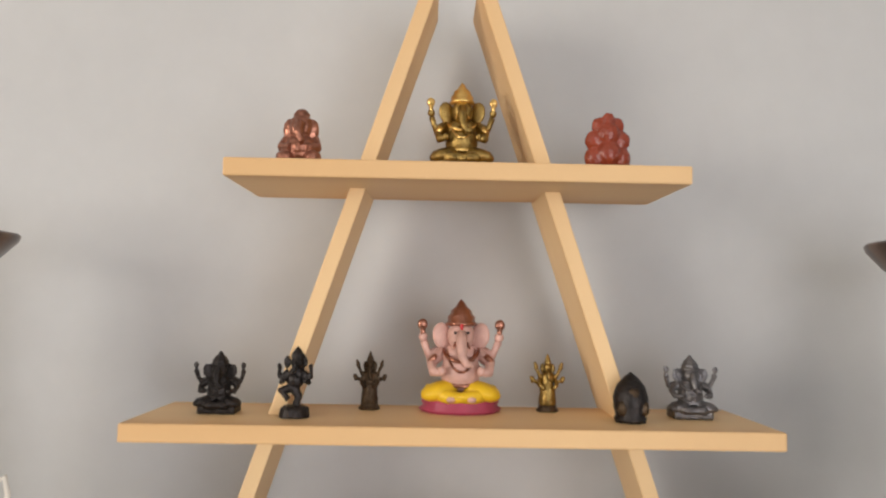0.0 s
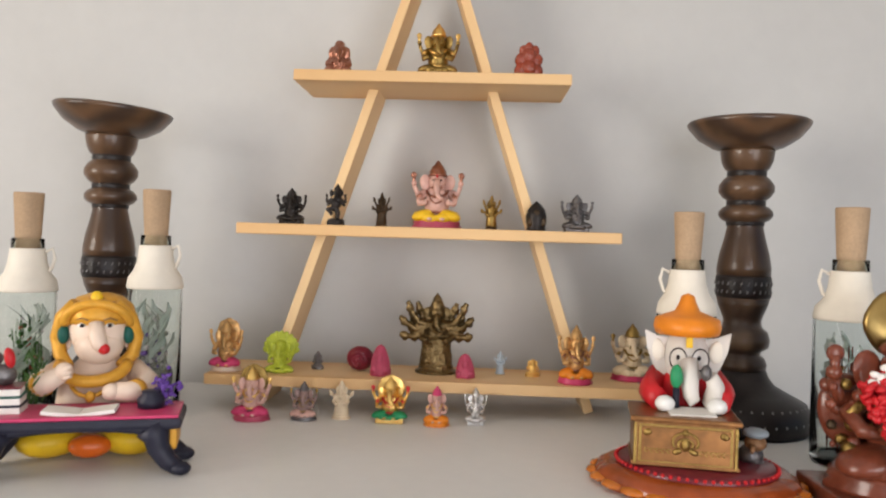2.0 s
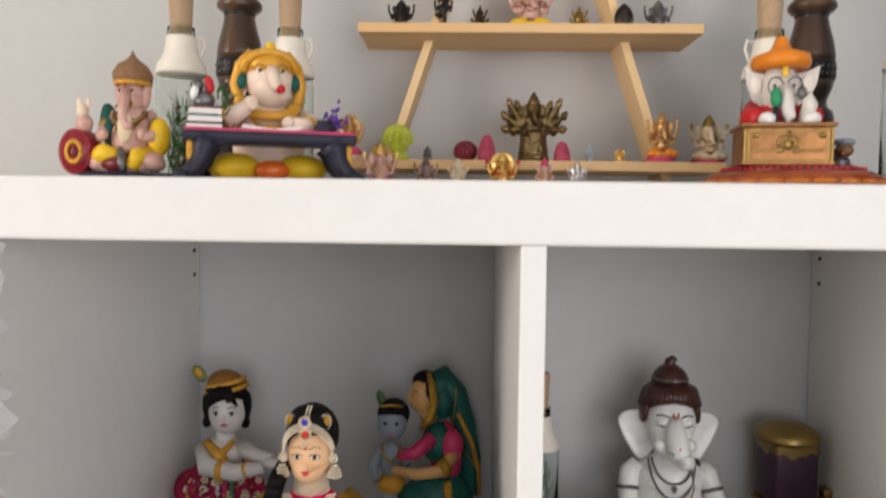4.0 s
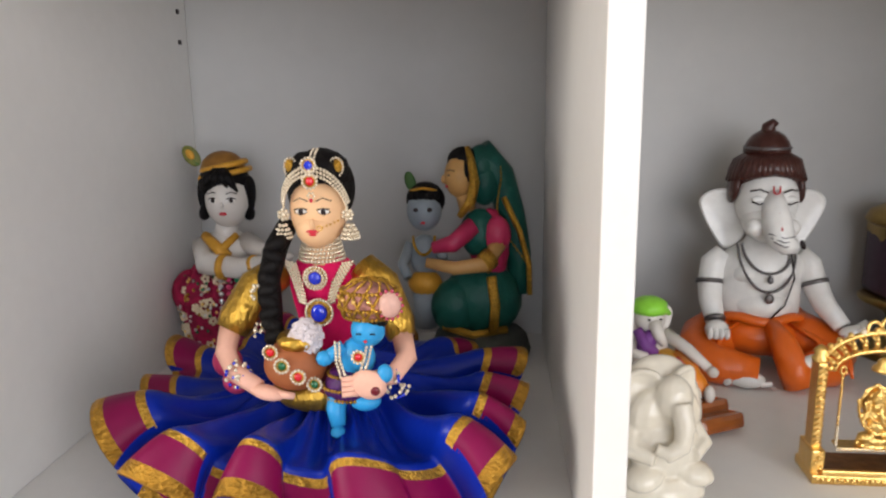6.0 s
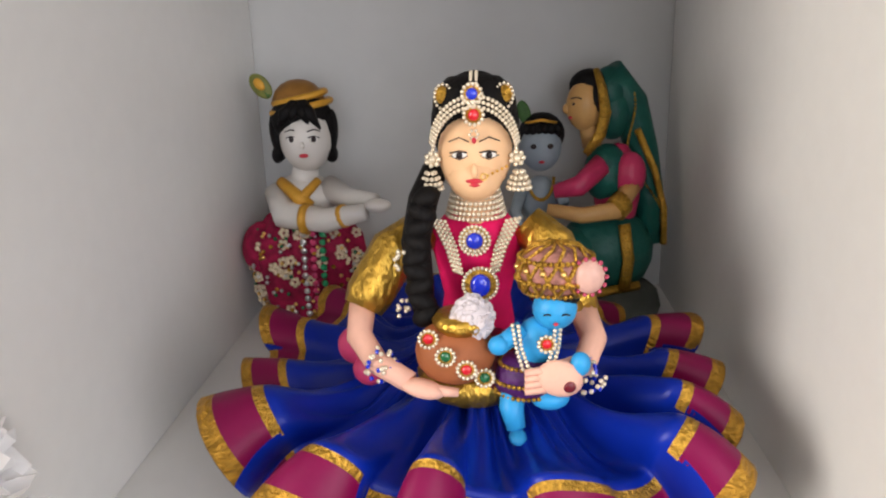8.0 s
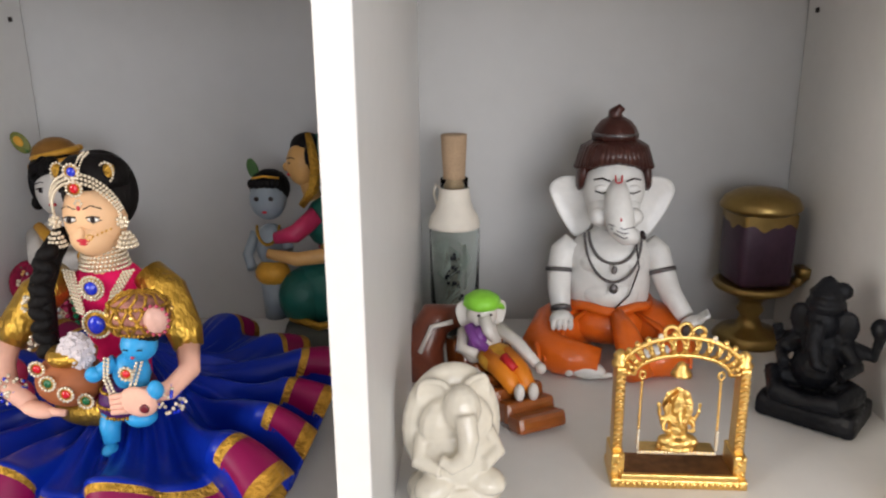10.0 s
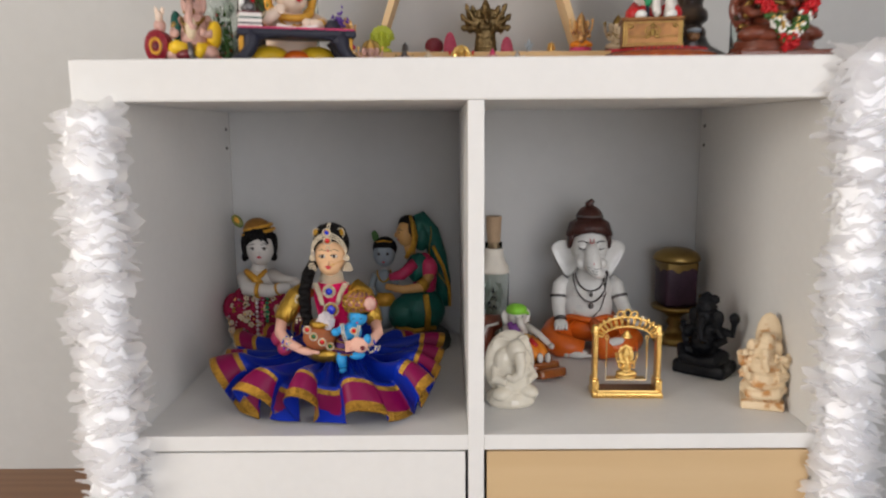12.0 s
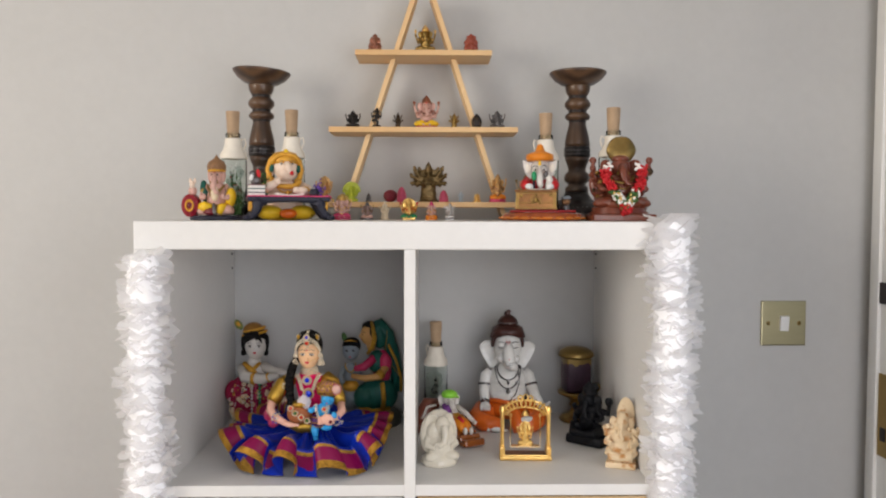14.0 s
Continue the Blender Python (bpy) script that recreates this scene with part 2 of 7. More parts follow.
# ---- the room ----
XL, XR, YB, YF, TOP = -2.2, 0.93, -3.2, 0.391, 2.45
slab("floor", (XL, YB, -0.1), (XR, YF, 0.0), FLOORM, bevel=0, label="brown oak plank floor", category="floor", kind="structure")
slab("ceiling", (XL, YB, TOP), (XR, YF, TOP + 0.1), CEIL, bevel=0, label="plain white painted ceiling", category="ceiling", kind="structure")
slab("wall_north", (XL - 0.15, YF, -0.1), (XR + 0.15, YF + 0.15, TOP + 0.1), WALL, bevel=0, label="matt pale grey painted wall behind the shelf unit", category="wall", kind="structure")


def wall_with_hole(name, axis, at, thick, lo, hi, hole, label):
    """A wall across one axis with one opening: four butted blocks in one mesh."""
    b = Build()
    a0, a1, z0, z1 = hole
    for p, q, u, w in ((lo, a0, -0.1, TOP + 0.1), (a1, hi, -0.1, TOP + 0.1), (a0, a1, -0.1, z0), (a0, a1, z1, TOP + 0.1)):
        if q - p < 0.01 or w - u < 0.01:
            continue
        if axis == "x":
            b.box((at, (p + q) / 2, (u + w) / 2), (thick, q - p, w - u), WALL, bevel=0)
        else:
            b.box(((p + q) / 2, at, (u + w) / 2), (q - p, thick, w - u), WALL, bevel=0)
    return b.done(name, label=label, category="wall", kind="structure")


wall_with_hole("wall_west", "x", XL - 0.075, 0.15, YB, YF, (-2.2, -0.7, 1.0, 2.2), "pale grey painted wall with a window opening")
wall_with_hole("wall_south", "y", YB - 0.075, 0.15, XL - 0.15, XR + 0.15, (-0.45, 0.85, 0.9, 2.1), "pale grey painted wall with a window opening")
wall_with_hole("wall_east_1", "x", XR + 0.075, 0.15, -0.8, YF, (-0.62, 0.28, 0.0, 2.05), "pale grey painted wall with a doorway")
wall_with_hole("wall_east_2", "x", XR + 0.075, 0.15, YB, -0.8, (-1.8, -0.95, 0.9, 2.05), "pale grey painted wall with a window opening")

# ---- the shelf unit ----
unit = thing("shelf_unit", (0, 0, 0), "white cube shelf unit with two open compartments above doors", "shelf unit")
slab("top_board", (-0.385, 0, 1.43), (0.385, 0.39, 1.47), WHITE, unit, 0.0025)
slab("bottom_board", (-0.385, 0, 0), (0.385, 0.39, 0.04), WHITE, unit)
slab("side_panel", (-0.385, 0, 0.04), (-0.345, 0.39, 1.43), WHITE, unit)
slab("side_panel", (0.345, 0, 0.04), (0.385, 0.39, 1.43), WHITE, unit)
slab("divider", (-0.008, 0, 0.04), (0.008, 0.39, 1.43), WHITE, unit, 0.0008)
for k in range(3):
    for x0, x1 in ((-0.345, -0.008), (0.008, 0.345)):
        z = 1.095 - 0.351 * k
        slab("shelf", (x0, 0.0004, z - 0.016), (x1, 0.39, z), WHITE, unit, 0.0008)
slab("door", (-0.342, 0.002, 0.748), (-0.011, 0.018, 1.0765), WHITE, unit, 0.001, label="white flat door")
slab("door", (0.011, 0.002, 0.748), (0.342, 0.018, 1.0765), BIRCH, unit, 0.001, label="pale birch wood-effect door")
for x in (-0.3445, 0.3445):
    for z in (1.405, 1.378):
        slab("screw_hole", (x - 0.001, 0.368, z - 0.002), (x + 0.001, 0.372, z + 0.002), DARKB, unit, 0)

# ---- paints of the figures ----
PINKSKIN = mat("pink_skin_paint", (0.60, 0.36, 0.30), 0.38, 0, 0.3, 160, 0.3)
PALESKIN = mat("pale_skin_paint", (0.76, 0.60, 0.48), 0.38, 0, 0.06, 120, 0.1)
DOLLSKIN = mat("doll_skin_cloth", (0.80, 0.50, 0.28), 0.5, 0, 0.04, 300, 0.05)
ARMSKIN = mat("doll_arm_cloth", (0.78, 0.44, 0.33), 0.7, 0, 0.06, 300, 0.15)
MARBLE = mat("white_marble_paint", (0.66, 0.62, 0.57), 0.35, 0, 0.06, 60, 0.08, 0.2)
CHALK = mat("silvered_white_paint", (0.76, 0.75, 0.72), 0.3, 0.0, 0.08, 150, 0.15, 0.3)
PEARL = mat("pearl_glaze", (0.74, 0.68, 0.56), 0.2, 0, 0.06, 150, 0.1, 0.6)
CREAM = mat("cream_stone", (0.68, 0.55, 0.38), 0.6, 0, 0.12, 150, 0.4)
YELLOW = mat("yellow_paint", (0.75, 0.47, 0.02), 0.4, 0, 0.1, 200, 0.2)
OCHRE = mat("ochre_gold_paint", (0.62, 0.31, 0.035), 0.4, 0.15, 0.2, 200, 0.3)
ORANGE = mat("orange_paint", (0.72, 0.22, 0.015), 0.38, 0, 0.1, 150, 0.2)
DHOTI = mat("orange_drape", (0.70, 0.13, 0.012), 0.33, 0, 0.15, 60, 0.5, 0.3, deep=0.003)
RED = mat("red_paint", (0.50, 0.015, 0.02), 0.4, 0, 0.15, 200, 0.2)
MAROON = mat("maroon_paint", (0.14, 0.012, 0.02), 0.38, 0, 0.25, 150, 0.2, 0.3)
ROSE = mat("rose_paint", (0.55, 0.05, 0.14), 0.4, 0, 0.15, 200, 0.2)
PINKRES = mat("pink_resin", (0.42, 0.06, 0.11), 0.42, 0, 0.15, 200, 0.25)
GREENP = mat("green_paint", (0.02, 0.25, 0.10), 0.4, 0, 0.15, 200, 0.2)
TEAL = mat("teal_sari_paint", (0.008, 0.085, 0.065), 0.45, 0, 0.25, 70, 0.6, deep=0.004)
LIME = mat("lime_resin", (0.36, 0.40, 0.03), 0.35, 0, 0.2, 150, 0.3)
PALEBLUE = mat("pale_blue_resin", (0.42, 0.50, 0.56), 0.3, 0, 0.12, 150, 0.2)
NAVY = mat("navy_paint", (0.018, 0.018, 0.032), 0.45, 0, 0.25, 200, 0.3)
HAIR = mat("black_hair", (0.005, 0.004, 0.004), 0.6, 0, 0.3, 500, 0.6, stretch=(1, 1, 0.2), spec=0.15)
BROWNHAIR = mat("brown_hair_paint", (0.05, 0.014, 0.01), 0.35, 0, 0.2, 250, 0.5, 0.3)
TURBANB = mat("brown_turban_paint", (0.25, 0.13, 0.06), 0.5, 0.1, 0.3, 300, 0.5)
CHESTG = mat("antique_chest_gold", (0.27, 0.125, 0.045), 0.36, 0.75, 0.45, 160, 0.25)
AMBER = mat("amber_lacquer", (0.26, 0.05, 0.01), 0.22, 0, 0.4, 80, 0.2, 0.4)
REDWOOD = mat("red_brown_carved", (0.16, 0.04, 0.02), 0.3, 0, 0.3, 200, 0.4, 0.4)
BLUESATIN = mat("royal_blue_satin", (0.003, 0.020, 0.29), 0.30, 0, 0.15, 40, 0.3, spec=0.2, deep=0.002)
MAGENTA = mat("magenta_satin", (0.19, 0.002, 0.054), 0.42, 0, 0.12, 60, 0.2, spec=0.2, deep=0.002)
HOTPINK = mat("hot_pink_cloth", (0.78, 0.008, 0.12), 0.7, 0, 0.08, 200, 0.2, spec=0.2)
GOLDTRIM = mat("gold_braid", (0.50, 0.28, 0.04), 0.36, 0.75, 0.5, 420, 0.9, deep=0.003)
GOLDLAME = mat("gold_lame_cloth", (0.52, 0.31, 0.05), 0.3, 0.85, 0.4, 150, 1.0, deep=0.004, stretch=(1, 1, 0.45))
GOLDHEM = mat("gold_hem_ribbon", (0.42, 0.22, 0.03), 0.4, 0.7, 0.55, 260, 1.0, deep=0.004, stretch=(1, 0.4, 1.6))
BEAD = mat("silver_gold_bead", (0.78, 0.68, 0.52), 0.25, 0.35, 0.1, 200, 0.0)
BLUEGEM = mat("blue_gem", (0.01, 0.03, 0.55), 0.1, 0, 0.1, 100, 0.0, 0.8)
REDGEM = mat("red_gem", (0.6, 0.01, 0.02), 0.1, 0, 0.1, 100, 0.0, 0.8)
GREENGEM = mat("green_gem", (0.01, 0.12, 0.04), 0.1, 0, 0.1, 100, 0.0, 0.8)
TERRA = mat("terracotta", (0.32, 0.10, 0.035), 0.6, 0, 0.12, 200, 0.3)
COTTON = mat("cotton_wool", (0.60, 0.54, 0.56), 0.95, 0, 0.05, 300, 0.8, 0, 0.5)
SKYBLUE = mat("sky_blue_paint", (0.03, 0.30, 0.62), 0.4, 0, 0.08, 200, 0.1)
CHILDBLUE = mat("grey_blue_paint", (0.25, 0.29, 0.32), 0.4, 0, 0.1, 150, 0.15)
PURPLE = mat("purple_braid", (0.06, 0.01, 0.09), 0.5, 0, 0.6, 350, 0.6)
BRAID = mat("pink_gold_braid", (0.34, 0.15, 0.12), 0.5, 0.2, 0.8, 300, 0.8)
REDCLOTH = mat("red_brocade", (0.30, 0.010, 0.05), 0.7, 0, 0.8, 130, 0.5, spec=0.2)
SARIPINK = mat("sari_pink_paint", (0.48, 0.03, 0.10), 0.4, 0, 0.15, 90, 0.5, deep=0.003)
STONEG = mat("grey_green_stone", (0.06, 0.065, 0.055), 0.6, 0, 0.3, 150, 0.5)
WAXPURP = mat("purple_wax", (0.055, 0.026, 0.045), 0.4, 0, 0.3, 150, 0.3)
EYE = mat("dark_paint", (0.02, 0.012, 0.012), 0.3, 0, 0.1, 200, 0.0)
LIP = mat("lip_paint", (0.55, 0.03, 0.05), 0.35, 0, 0.1, 200, 0.0)
PAPER = mat("white_paper_paint", (0.78, 0.75, 0.70), 0.6, 0, 0.05, 200, 0.1)
LILAC = mat("lilac_flower", (0.13, 0.06, 0.30), 0.8, 0, 0.3, 300, 0.4)
LEAF = mat("green_leaf", (0.05, 0.12, 0.03), 0.6, 0, 0.3, 300, 0.3)
TULLE = cloth_sheer("white_tulle", (0.97, 0.965, 0.975))
GATHER = mat("gathered_white_tulle", (0.96, 0.955, 0.965), 0.9, 0, 0.03, 300, 0.3)

# ---- the triangle shelf ----
rack = thing("triangle_shelf", (0.0182, 0.272, 1.47), "pale pine triangle shelf with three boards, leaning uprights", "shelf")
for half, zc, y0 in ((0.1195, 0.2920, 0.0), (0.1660, 0.1584, 0.0), (0.190, 0.0268, -0.002)):
    b = Build()
    b.box((0, 0, 0), (2 * half, 0.082, 0.0095), PINE, bevel=0.0012)
    b.done("board", (-0.001, 0.041 + y0, zc), rack)
for s in (-1, 1):
    b = Build()
    b.box((0, 0, 0), (0.0085, 0.054, 0.4255), PINEZ, bevel=0.001)
    o = b.done("upright", (-0.0015 + s * 0.0817, 0.0630, 0.2035), rack)
    o.rotation_euler = (0, -s * math.atan(0.331), 0)


# ---- candle holders and bottles ----
def candle_holder(at, label, lean=0.0):
    ob = thing("candle_holder", at, label, "candle holder", "turned candle holders")
    ob.scale = (0.93, 0.93, 0.989)
    b = Build()
    b.lathe([(0.0, 0.0), (0.060, 0.0), (0.064, 0.005), (0.063, 0.015), (0.056, 0.024), (0.042, 0.031), (0.030, 0.037), (0.0245, 0.044), (0.022, 0.050)], DARKB, seg=40)
    for k in range(40):
        a = 2 * math.pi * k / 40
        for r, z in ((0.0628, 0.012), (0.0565, 0.0225)):
            b.ball((r * math.cos(a), r * math.sin(a), z), (0.0013, 0.0013, 0.0016), CARVE, seg=5, ring=4)
    b.done("foot", parent=ob, label="black flared foot with a beaded pattern")
    b = Build()
    b.lathe([(0.0215, 0.050), (0.0225, 0.055), (0.0205, 0.060), (0.0165, 0.063), (0.0175, 0.066), (0.0235, 0.070), (0.0245, 0.076), (0.0225, 0.083), (0.0175, 0.087),
             (0.0165, 0.092), (0.0180, 0.097), (0.0215, 0.105), (0.0235, 0.1125)], DARKW, seg=36)
    b.done("lower_stem", parent=ob)
    b = Build()
    b.lathe([(0.0235, 0.1125), (0.0245, 0.1145), (0.0245, 0.1295), (0.0235, 0.1315)], DARKB, seg=36)
    for k in range(26):
        a = 2 * math.pi * k / 26
        for z in (0.1185, 0.1255):
            c = Vector((0.0246 * math.cos(a + z * 40), 0.0246 * math.sin(a + z * 40), z))
            b.tube([c + Vector((0, 0, -0.002)), c + Vector((0.0010 * math.cos(a), 0.0010 * math.sin(a), 0)), c + Vector((-math.sin(a) * 0.003, math.cos(a) * 0.003, 0.002))], 0.0007, CARVE, 5)
    b.done("carved_band", parent=ob, label="dark band with a silver-washed carved pattern")
    b = Build()
    b.lathe([(0.0235, 0.1315), (0.0238, 0.138), (0.0218, 0.150), (0.0182, 0.163), (0.0160, 0.173), (0.0158, 0.1775), (0.0205, 0.1795), (0.0238, 0.183), (0.0236, 0.187),
             (0.0205, 0.1905), (0.0165, 0.1925), (0.0160, 0.1960), (0.0205, 0.1990), (0.0243, 0.2040), (0.0243, 0.2095), (0.0205, 0.2150),
             (0.0165, 0.2180), (0.0165, 0.2215), (0.0195, 0.2240), (0.0225, 0.2300), (0.0238, 0.2380), (0.0238, 0.2400)], DARKW, seg=36)
    b.done("upper_stem", parent=ob)
    # a thin black ring lies in each upper groove
    for r, z0, z1 in ((0.0168, 0.1745, 0.1785), (0.0172, 0.1915, 0.1970), (0.0174, 0.2165, 0.2228)):
        b = Build()
        b.lathe([(r - 0.0006, z0), (r, z0 + 0.001), (r, z1 - 0.001), (r - 0.0006, z1)], DARKB, seg=36)
        b.done("groove_ring", parent=ob, label="black ring in a stem groove")
    b = Build()
    b.lathe([(0.0225, 0.240), (0.030, 0.2425), (0.042, 0.250), (0.0505, 0.260), (0.0515, 0.263), (0.050, 0.2645), (0.040, 0.2595), (0.02, 0.2555), (0.0, 0.2545)], DARKW, seg=44)
    o = b.done("dish", parent=ob)
    o.scale = (1.05, 1.05, 1.0)
    o.rotation_euler = (0, radians(lean), 0)
    o.location = (-0.24 * math.sin(radians(lean)), 0, 0.24 * (1 - math.cos(radians(lean))))
    return ob


candle_holder((-0.2695, 0.292, 1.47), "tall dark-stained turned wooden candle holder with tilted dish", 3.5)
candle_holder((0.2905, 0.288, 1.47), "tall dark-stained turned wooden candle holder with carved band")


def bottle(at, turn, k, fill, label, tall=1.0):
    ob = thing("bottle", at, label, "bottle", "corked bottles", turn=turn)
    ob.scale = (0.93, 0.93, tall)
    b = Build()
    b.lathe([(0.0, 0.0), (0.022 * k, 0.0), (0.0236 * k, 0.004), (0.0238 * k, 0.104), (0.0225 * k, 0.111), (0.0165, 0.121), (0.0130, 0.135),
             (0.0130, 0.147), (0.0115, 0.147), (0.0115, 0.135), (0.0150, 0.120), (0.0210 * k, 0.110), (0.0222 * k, 0.103), (0.0220 * k, 0.006), (0.0, 0.005)], GLASS, seg=32)
    b.done("glass_body", parent=ob, label="clear glass bottle body")
    b = Build()
    b.lathe([(0.0241 * k, 0.1035), (0.0243 * k, 0.1055), (0.0230 * k, 0.1125), (0.0182, 0.1190), (0.0155, 0.127), (0.0142, 0.137), (0.0139, 0.1385), (0.0132, 0.139), (0.0131, 0.136),
             (0.0168, 0.1212), (0.0228 * k, 0.1112), (0.0240 * k, 0.1040)], DIP, seg=32, wobble=lambda ph, z: 1 + 0.012 * math.sin(3 * ph + 60 * z))
    b.done("cream_dip", parent=ob, label="cream painted neck and shoulder")
    b = Build()
    b.tube([(0.0145, 0, 0.136), (0.0205, 0, 0.139), (0.0225, 0, 0.131), (0.0195, 0, 0.122), (0.0175, 0, 0.120)], 0.0014, DIP, 7)
    b.done("loop", parent=ob)
    b = Build()
    b.lathe([(0.0, 0.128), (0.0095, 0.128), (0.0102, 0.147), (0.0122, 0.183), (0.0118, 0.1845), (0.0, 0.1845)], CORK, seg=20)
    b.done("cork", parent=ob)
    b = Build()
    rnd = random.Random(int(1000 + at[0] * 1000))
    for _ in range(46):
        a, r = rnd.uniform(0, 6.28), rnd.uniform(0.002, 0.015)
        p = Vector((r * math.cos(a), r * math.sin(a), 0.008))
        q = Vector((0.9 * r * math.cos(a + 0.6), 0.9 * r * math.sin(a + 0.6), rnd.uniform(0.03, 0.085)))
        b.tube([p, (p + q) / 2 + Vector((0.002, 0.001, 0)), q], 0.0005, fill[0], 4)
        for _ in range(3):
            w = p.lerp(q, rnd.uniform(0.4, 1.0))
            b.ball(w + Vector((rnd.uniform(-0.002, 0.002), rnd.uniform(-0.002, 0.002), 0)), rnd.uniform(0.001, 0.0024), rnd.choice(fill), seg=6, ring=4)
    for _ in range(34):
        a, r, z0 = rnd.uniform(0, 6.28), rnd.uniform(0.006, 0.0175), rnd.uniform(0.01, 0.075)
        pts = [Vector((r * math.cos(a + 0.5 * j) + rnd.uniform(-0.002, 0.002), r * math.sin(a + 0.5 * j) + rnd.uniform(-0.002, 0.002), z0 + 0.007 * j)) for j in range(4)]
        b.tube(pts, [0.0008, 0.0030, 0.0026, 0.0006], CRINKLE, 6, 0.12)
    b.done("dried_flowers", parent=ob, label="dried sprigs inside the glass", kind="stuff")
    return ob


GREYSTEM = mat("dried_stem", (0.34, 0.33, 0.28), 0.8, 0, 0.2)
bottle((-0.302, 0.222, 1.47), 10, 1.0, (LEAF, COTTON, RED), "corked glass bottle with cream-dipped neck and dried sprigs", 0.982)
bottle((-0.209, 0.250, 1.47), 0, 1.0, (GREYSTEM, LILAC, COTTON), "corked glass bottle with cream-dipped neck, lilac flowers inside", 1.018)
bottle((0.2235, 0.219, 1.47), 180, 1.0, (GREYSTEM, COTTON), "corked glass bottle with cream-dipped neck beside a candle holder", 0.975)
bottle((0.329, 0.182, 1.47), 170, 1.06, (CARNEL, COTTON, OCHRE), "corked glass bottle with cream-dipped neck and dried petals")
bottle((0.040, 0.345, 1.095), 150, 1.0, (GREYSTEM, NAVY), "corked glass bottle with cream-dipped neck inside the compartment")


# ---- figures: each one is a single mesh ----
class Scaled(Build):
    """A Build that is shaped about one unit high and brought to its size when done."""

    def place(self, name, at, h, label, w=None, group="", turn=0.0, category="figurine", d=None):
        zs = [p[2] for p in self.v]
        xs = [p[0] for p in self.v]
        k = h / (max(zs) - min(zs))
        kx = (w / (max(xs) - min(xs))) if w else k
        ky = d if d else 0.5 * (k + kx)
        z0 = min(zs)
        self.v = [(p[0] * kx, p[1] * ky, (p[2] - z0) * k) for p in self.v]
        ob = self.done(name, at, label=label, category=category, group=group, turn=turn)
        if len(self.mats) == 1 and h < 0.08:
            sculpt(ob, max(0.00045, h / 75), 0.022 * h, 0.05 * h)
        return ob


def idol(body, crown, lower, base, trim, arms=4, ears=True, trunk=True, halo=None, top="spire", ear_m=None, plinth="round", face=False, tool=None):
    b = Scaled()
    if plinth == "round":
        b.lathe([(0.0, 0.0), (0.37, 0.0), (0.39, 0.03), (0.35, 0.06), (0.37, 0.09), (0.33, 0.12), (0.0, 0.12)], base, seg=20, sy=0.75,
                wobble=lambda ph, z: 1 + 0.04 * math.cos(12 * ph))
    elif plinth == "block":
        b.box((0, 0, 0.06), (0.6, 0.44, 0.12), base, bevel=0.02)
        b.box((0, 0, 0.13), (0.5, 0.38, 0.05), base, bevel=0.015)
    for s in (-1, 1):
        b.ball((s * 0.20, -0.10, 0.19), (0.20, 0.15, 0.085), lower, rot=(0, s * 12, -s * 20))
        b.tube([(s * 0.32, -0.08, 0.18), (s * 0.12, -0.24, 0.15), (-s * 0.06, -0.25, 0.14)], [0.07, 0.06, 0.045], lower)
        b.ball((-s * 0.10, -0.26, 0.135), (0.055, 0.05, 0.03), body)
        b.tube([(s * 0.17, 0.0, 0.53), (s * 0.29, -0.03, 0.43), (s * 0.27, -0.15, 0.36), (s * 0.20, -0.20, 0.36)], [0.06, 0.055, 0.045, 0.035], body)
        b.ball((s * 0.19, -0.21, 0.37), 0.042, body, seg=8, ring=6)
        b.tube([(s * 0.255, -0.045, 0.44), (s * 0.285, -0.03, 0.47)], 0.064, trim, 9)
        if arms > 2:
            b.tube([(s * 0.16, 0.03, 0.55), (s * 0.32, 0.03, 0.50), (s * 0.37, -0.02, 0.62)], [0.055, 0.048, 0.036], body)
            b.ball((s * 0.375, -0.03, 0.66), 0.045, body, seg=8, ring=6)
            b.tube([(s * 0.375, -0.04, 0.64), (s * 0.38, -0.05, 0.76)], [0.022, 0.03], tool or trim, 6)
            b.ball((s * 0.38, -0.05, 0.77), (0.05, 0.02, 0.05), tool or trim, seg=8, ring=6)
        if ears:
            b.ball((s * 0.185, 0.0, 0.665), (0.10, 0.028, 0.125), ear_m or body, rot=(0, s * 18, -s * 20))
    b.ball((0, -0.02, 0.35), (0.20, 0.19, 0.19), body)
    b.ball((0, 0.0, 0.49), (0.19, 0.13, 0.12), body)
    b.ball((0, -0.03, 0.67), (0.135, 0.13, 0.135), body)
    b.tube([(0.17 * math.cos(a), -0.04 - 0.15 * math.sin(a), 0.55 - 0.10 * math.sin(a)) for a in np.linspace(0, math.pi, 12)], 0.018, trim, 6)
    b.tube([(0.13 * math.cos(a), -0.05 - 0.16 * math.sin(a), 0.55 - 0.19 * math.sin(a)) for a in np.linspace(0, math.pi, 12)], 0.014, trim, 6)
    b.lathe([(0.21, 0.22), (0.212, 0.25), (0.20, 0.26)], trim, seg=18, sy=0.9)
    if trunk:
        b.tube([(0, -0.12, 0.69), (0, -0.19, 0.60), (0.01, -0.22, 0.50), (0.05, -0.23, 0.43), (0.11, -0.24, 0.43)], [0.062, 0.055, 0.046, 0.036, 0.028], body)
        for s in (-1, 1):
            b.tube([(s * 0.05, -0.14, 0.61), (s * 0.08, -0.20, 0.57)], [0.02, 0.008], trim, 6)
    if face:
        for s in (-1, 1):
            b.ball((s * 0.06, -0.148, 0.70), (0.02, 0.008, 0.013), EYE, seg=8, ring=6)
        b.ball((0, -0.158, 0.755), (0.018, 0.008, 0.03), RED, seg=8, ring=6)
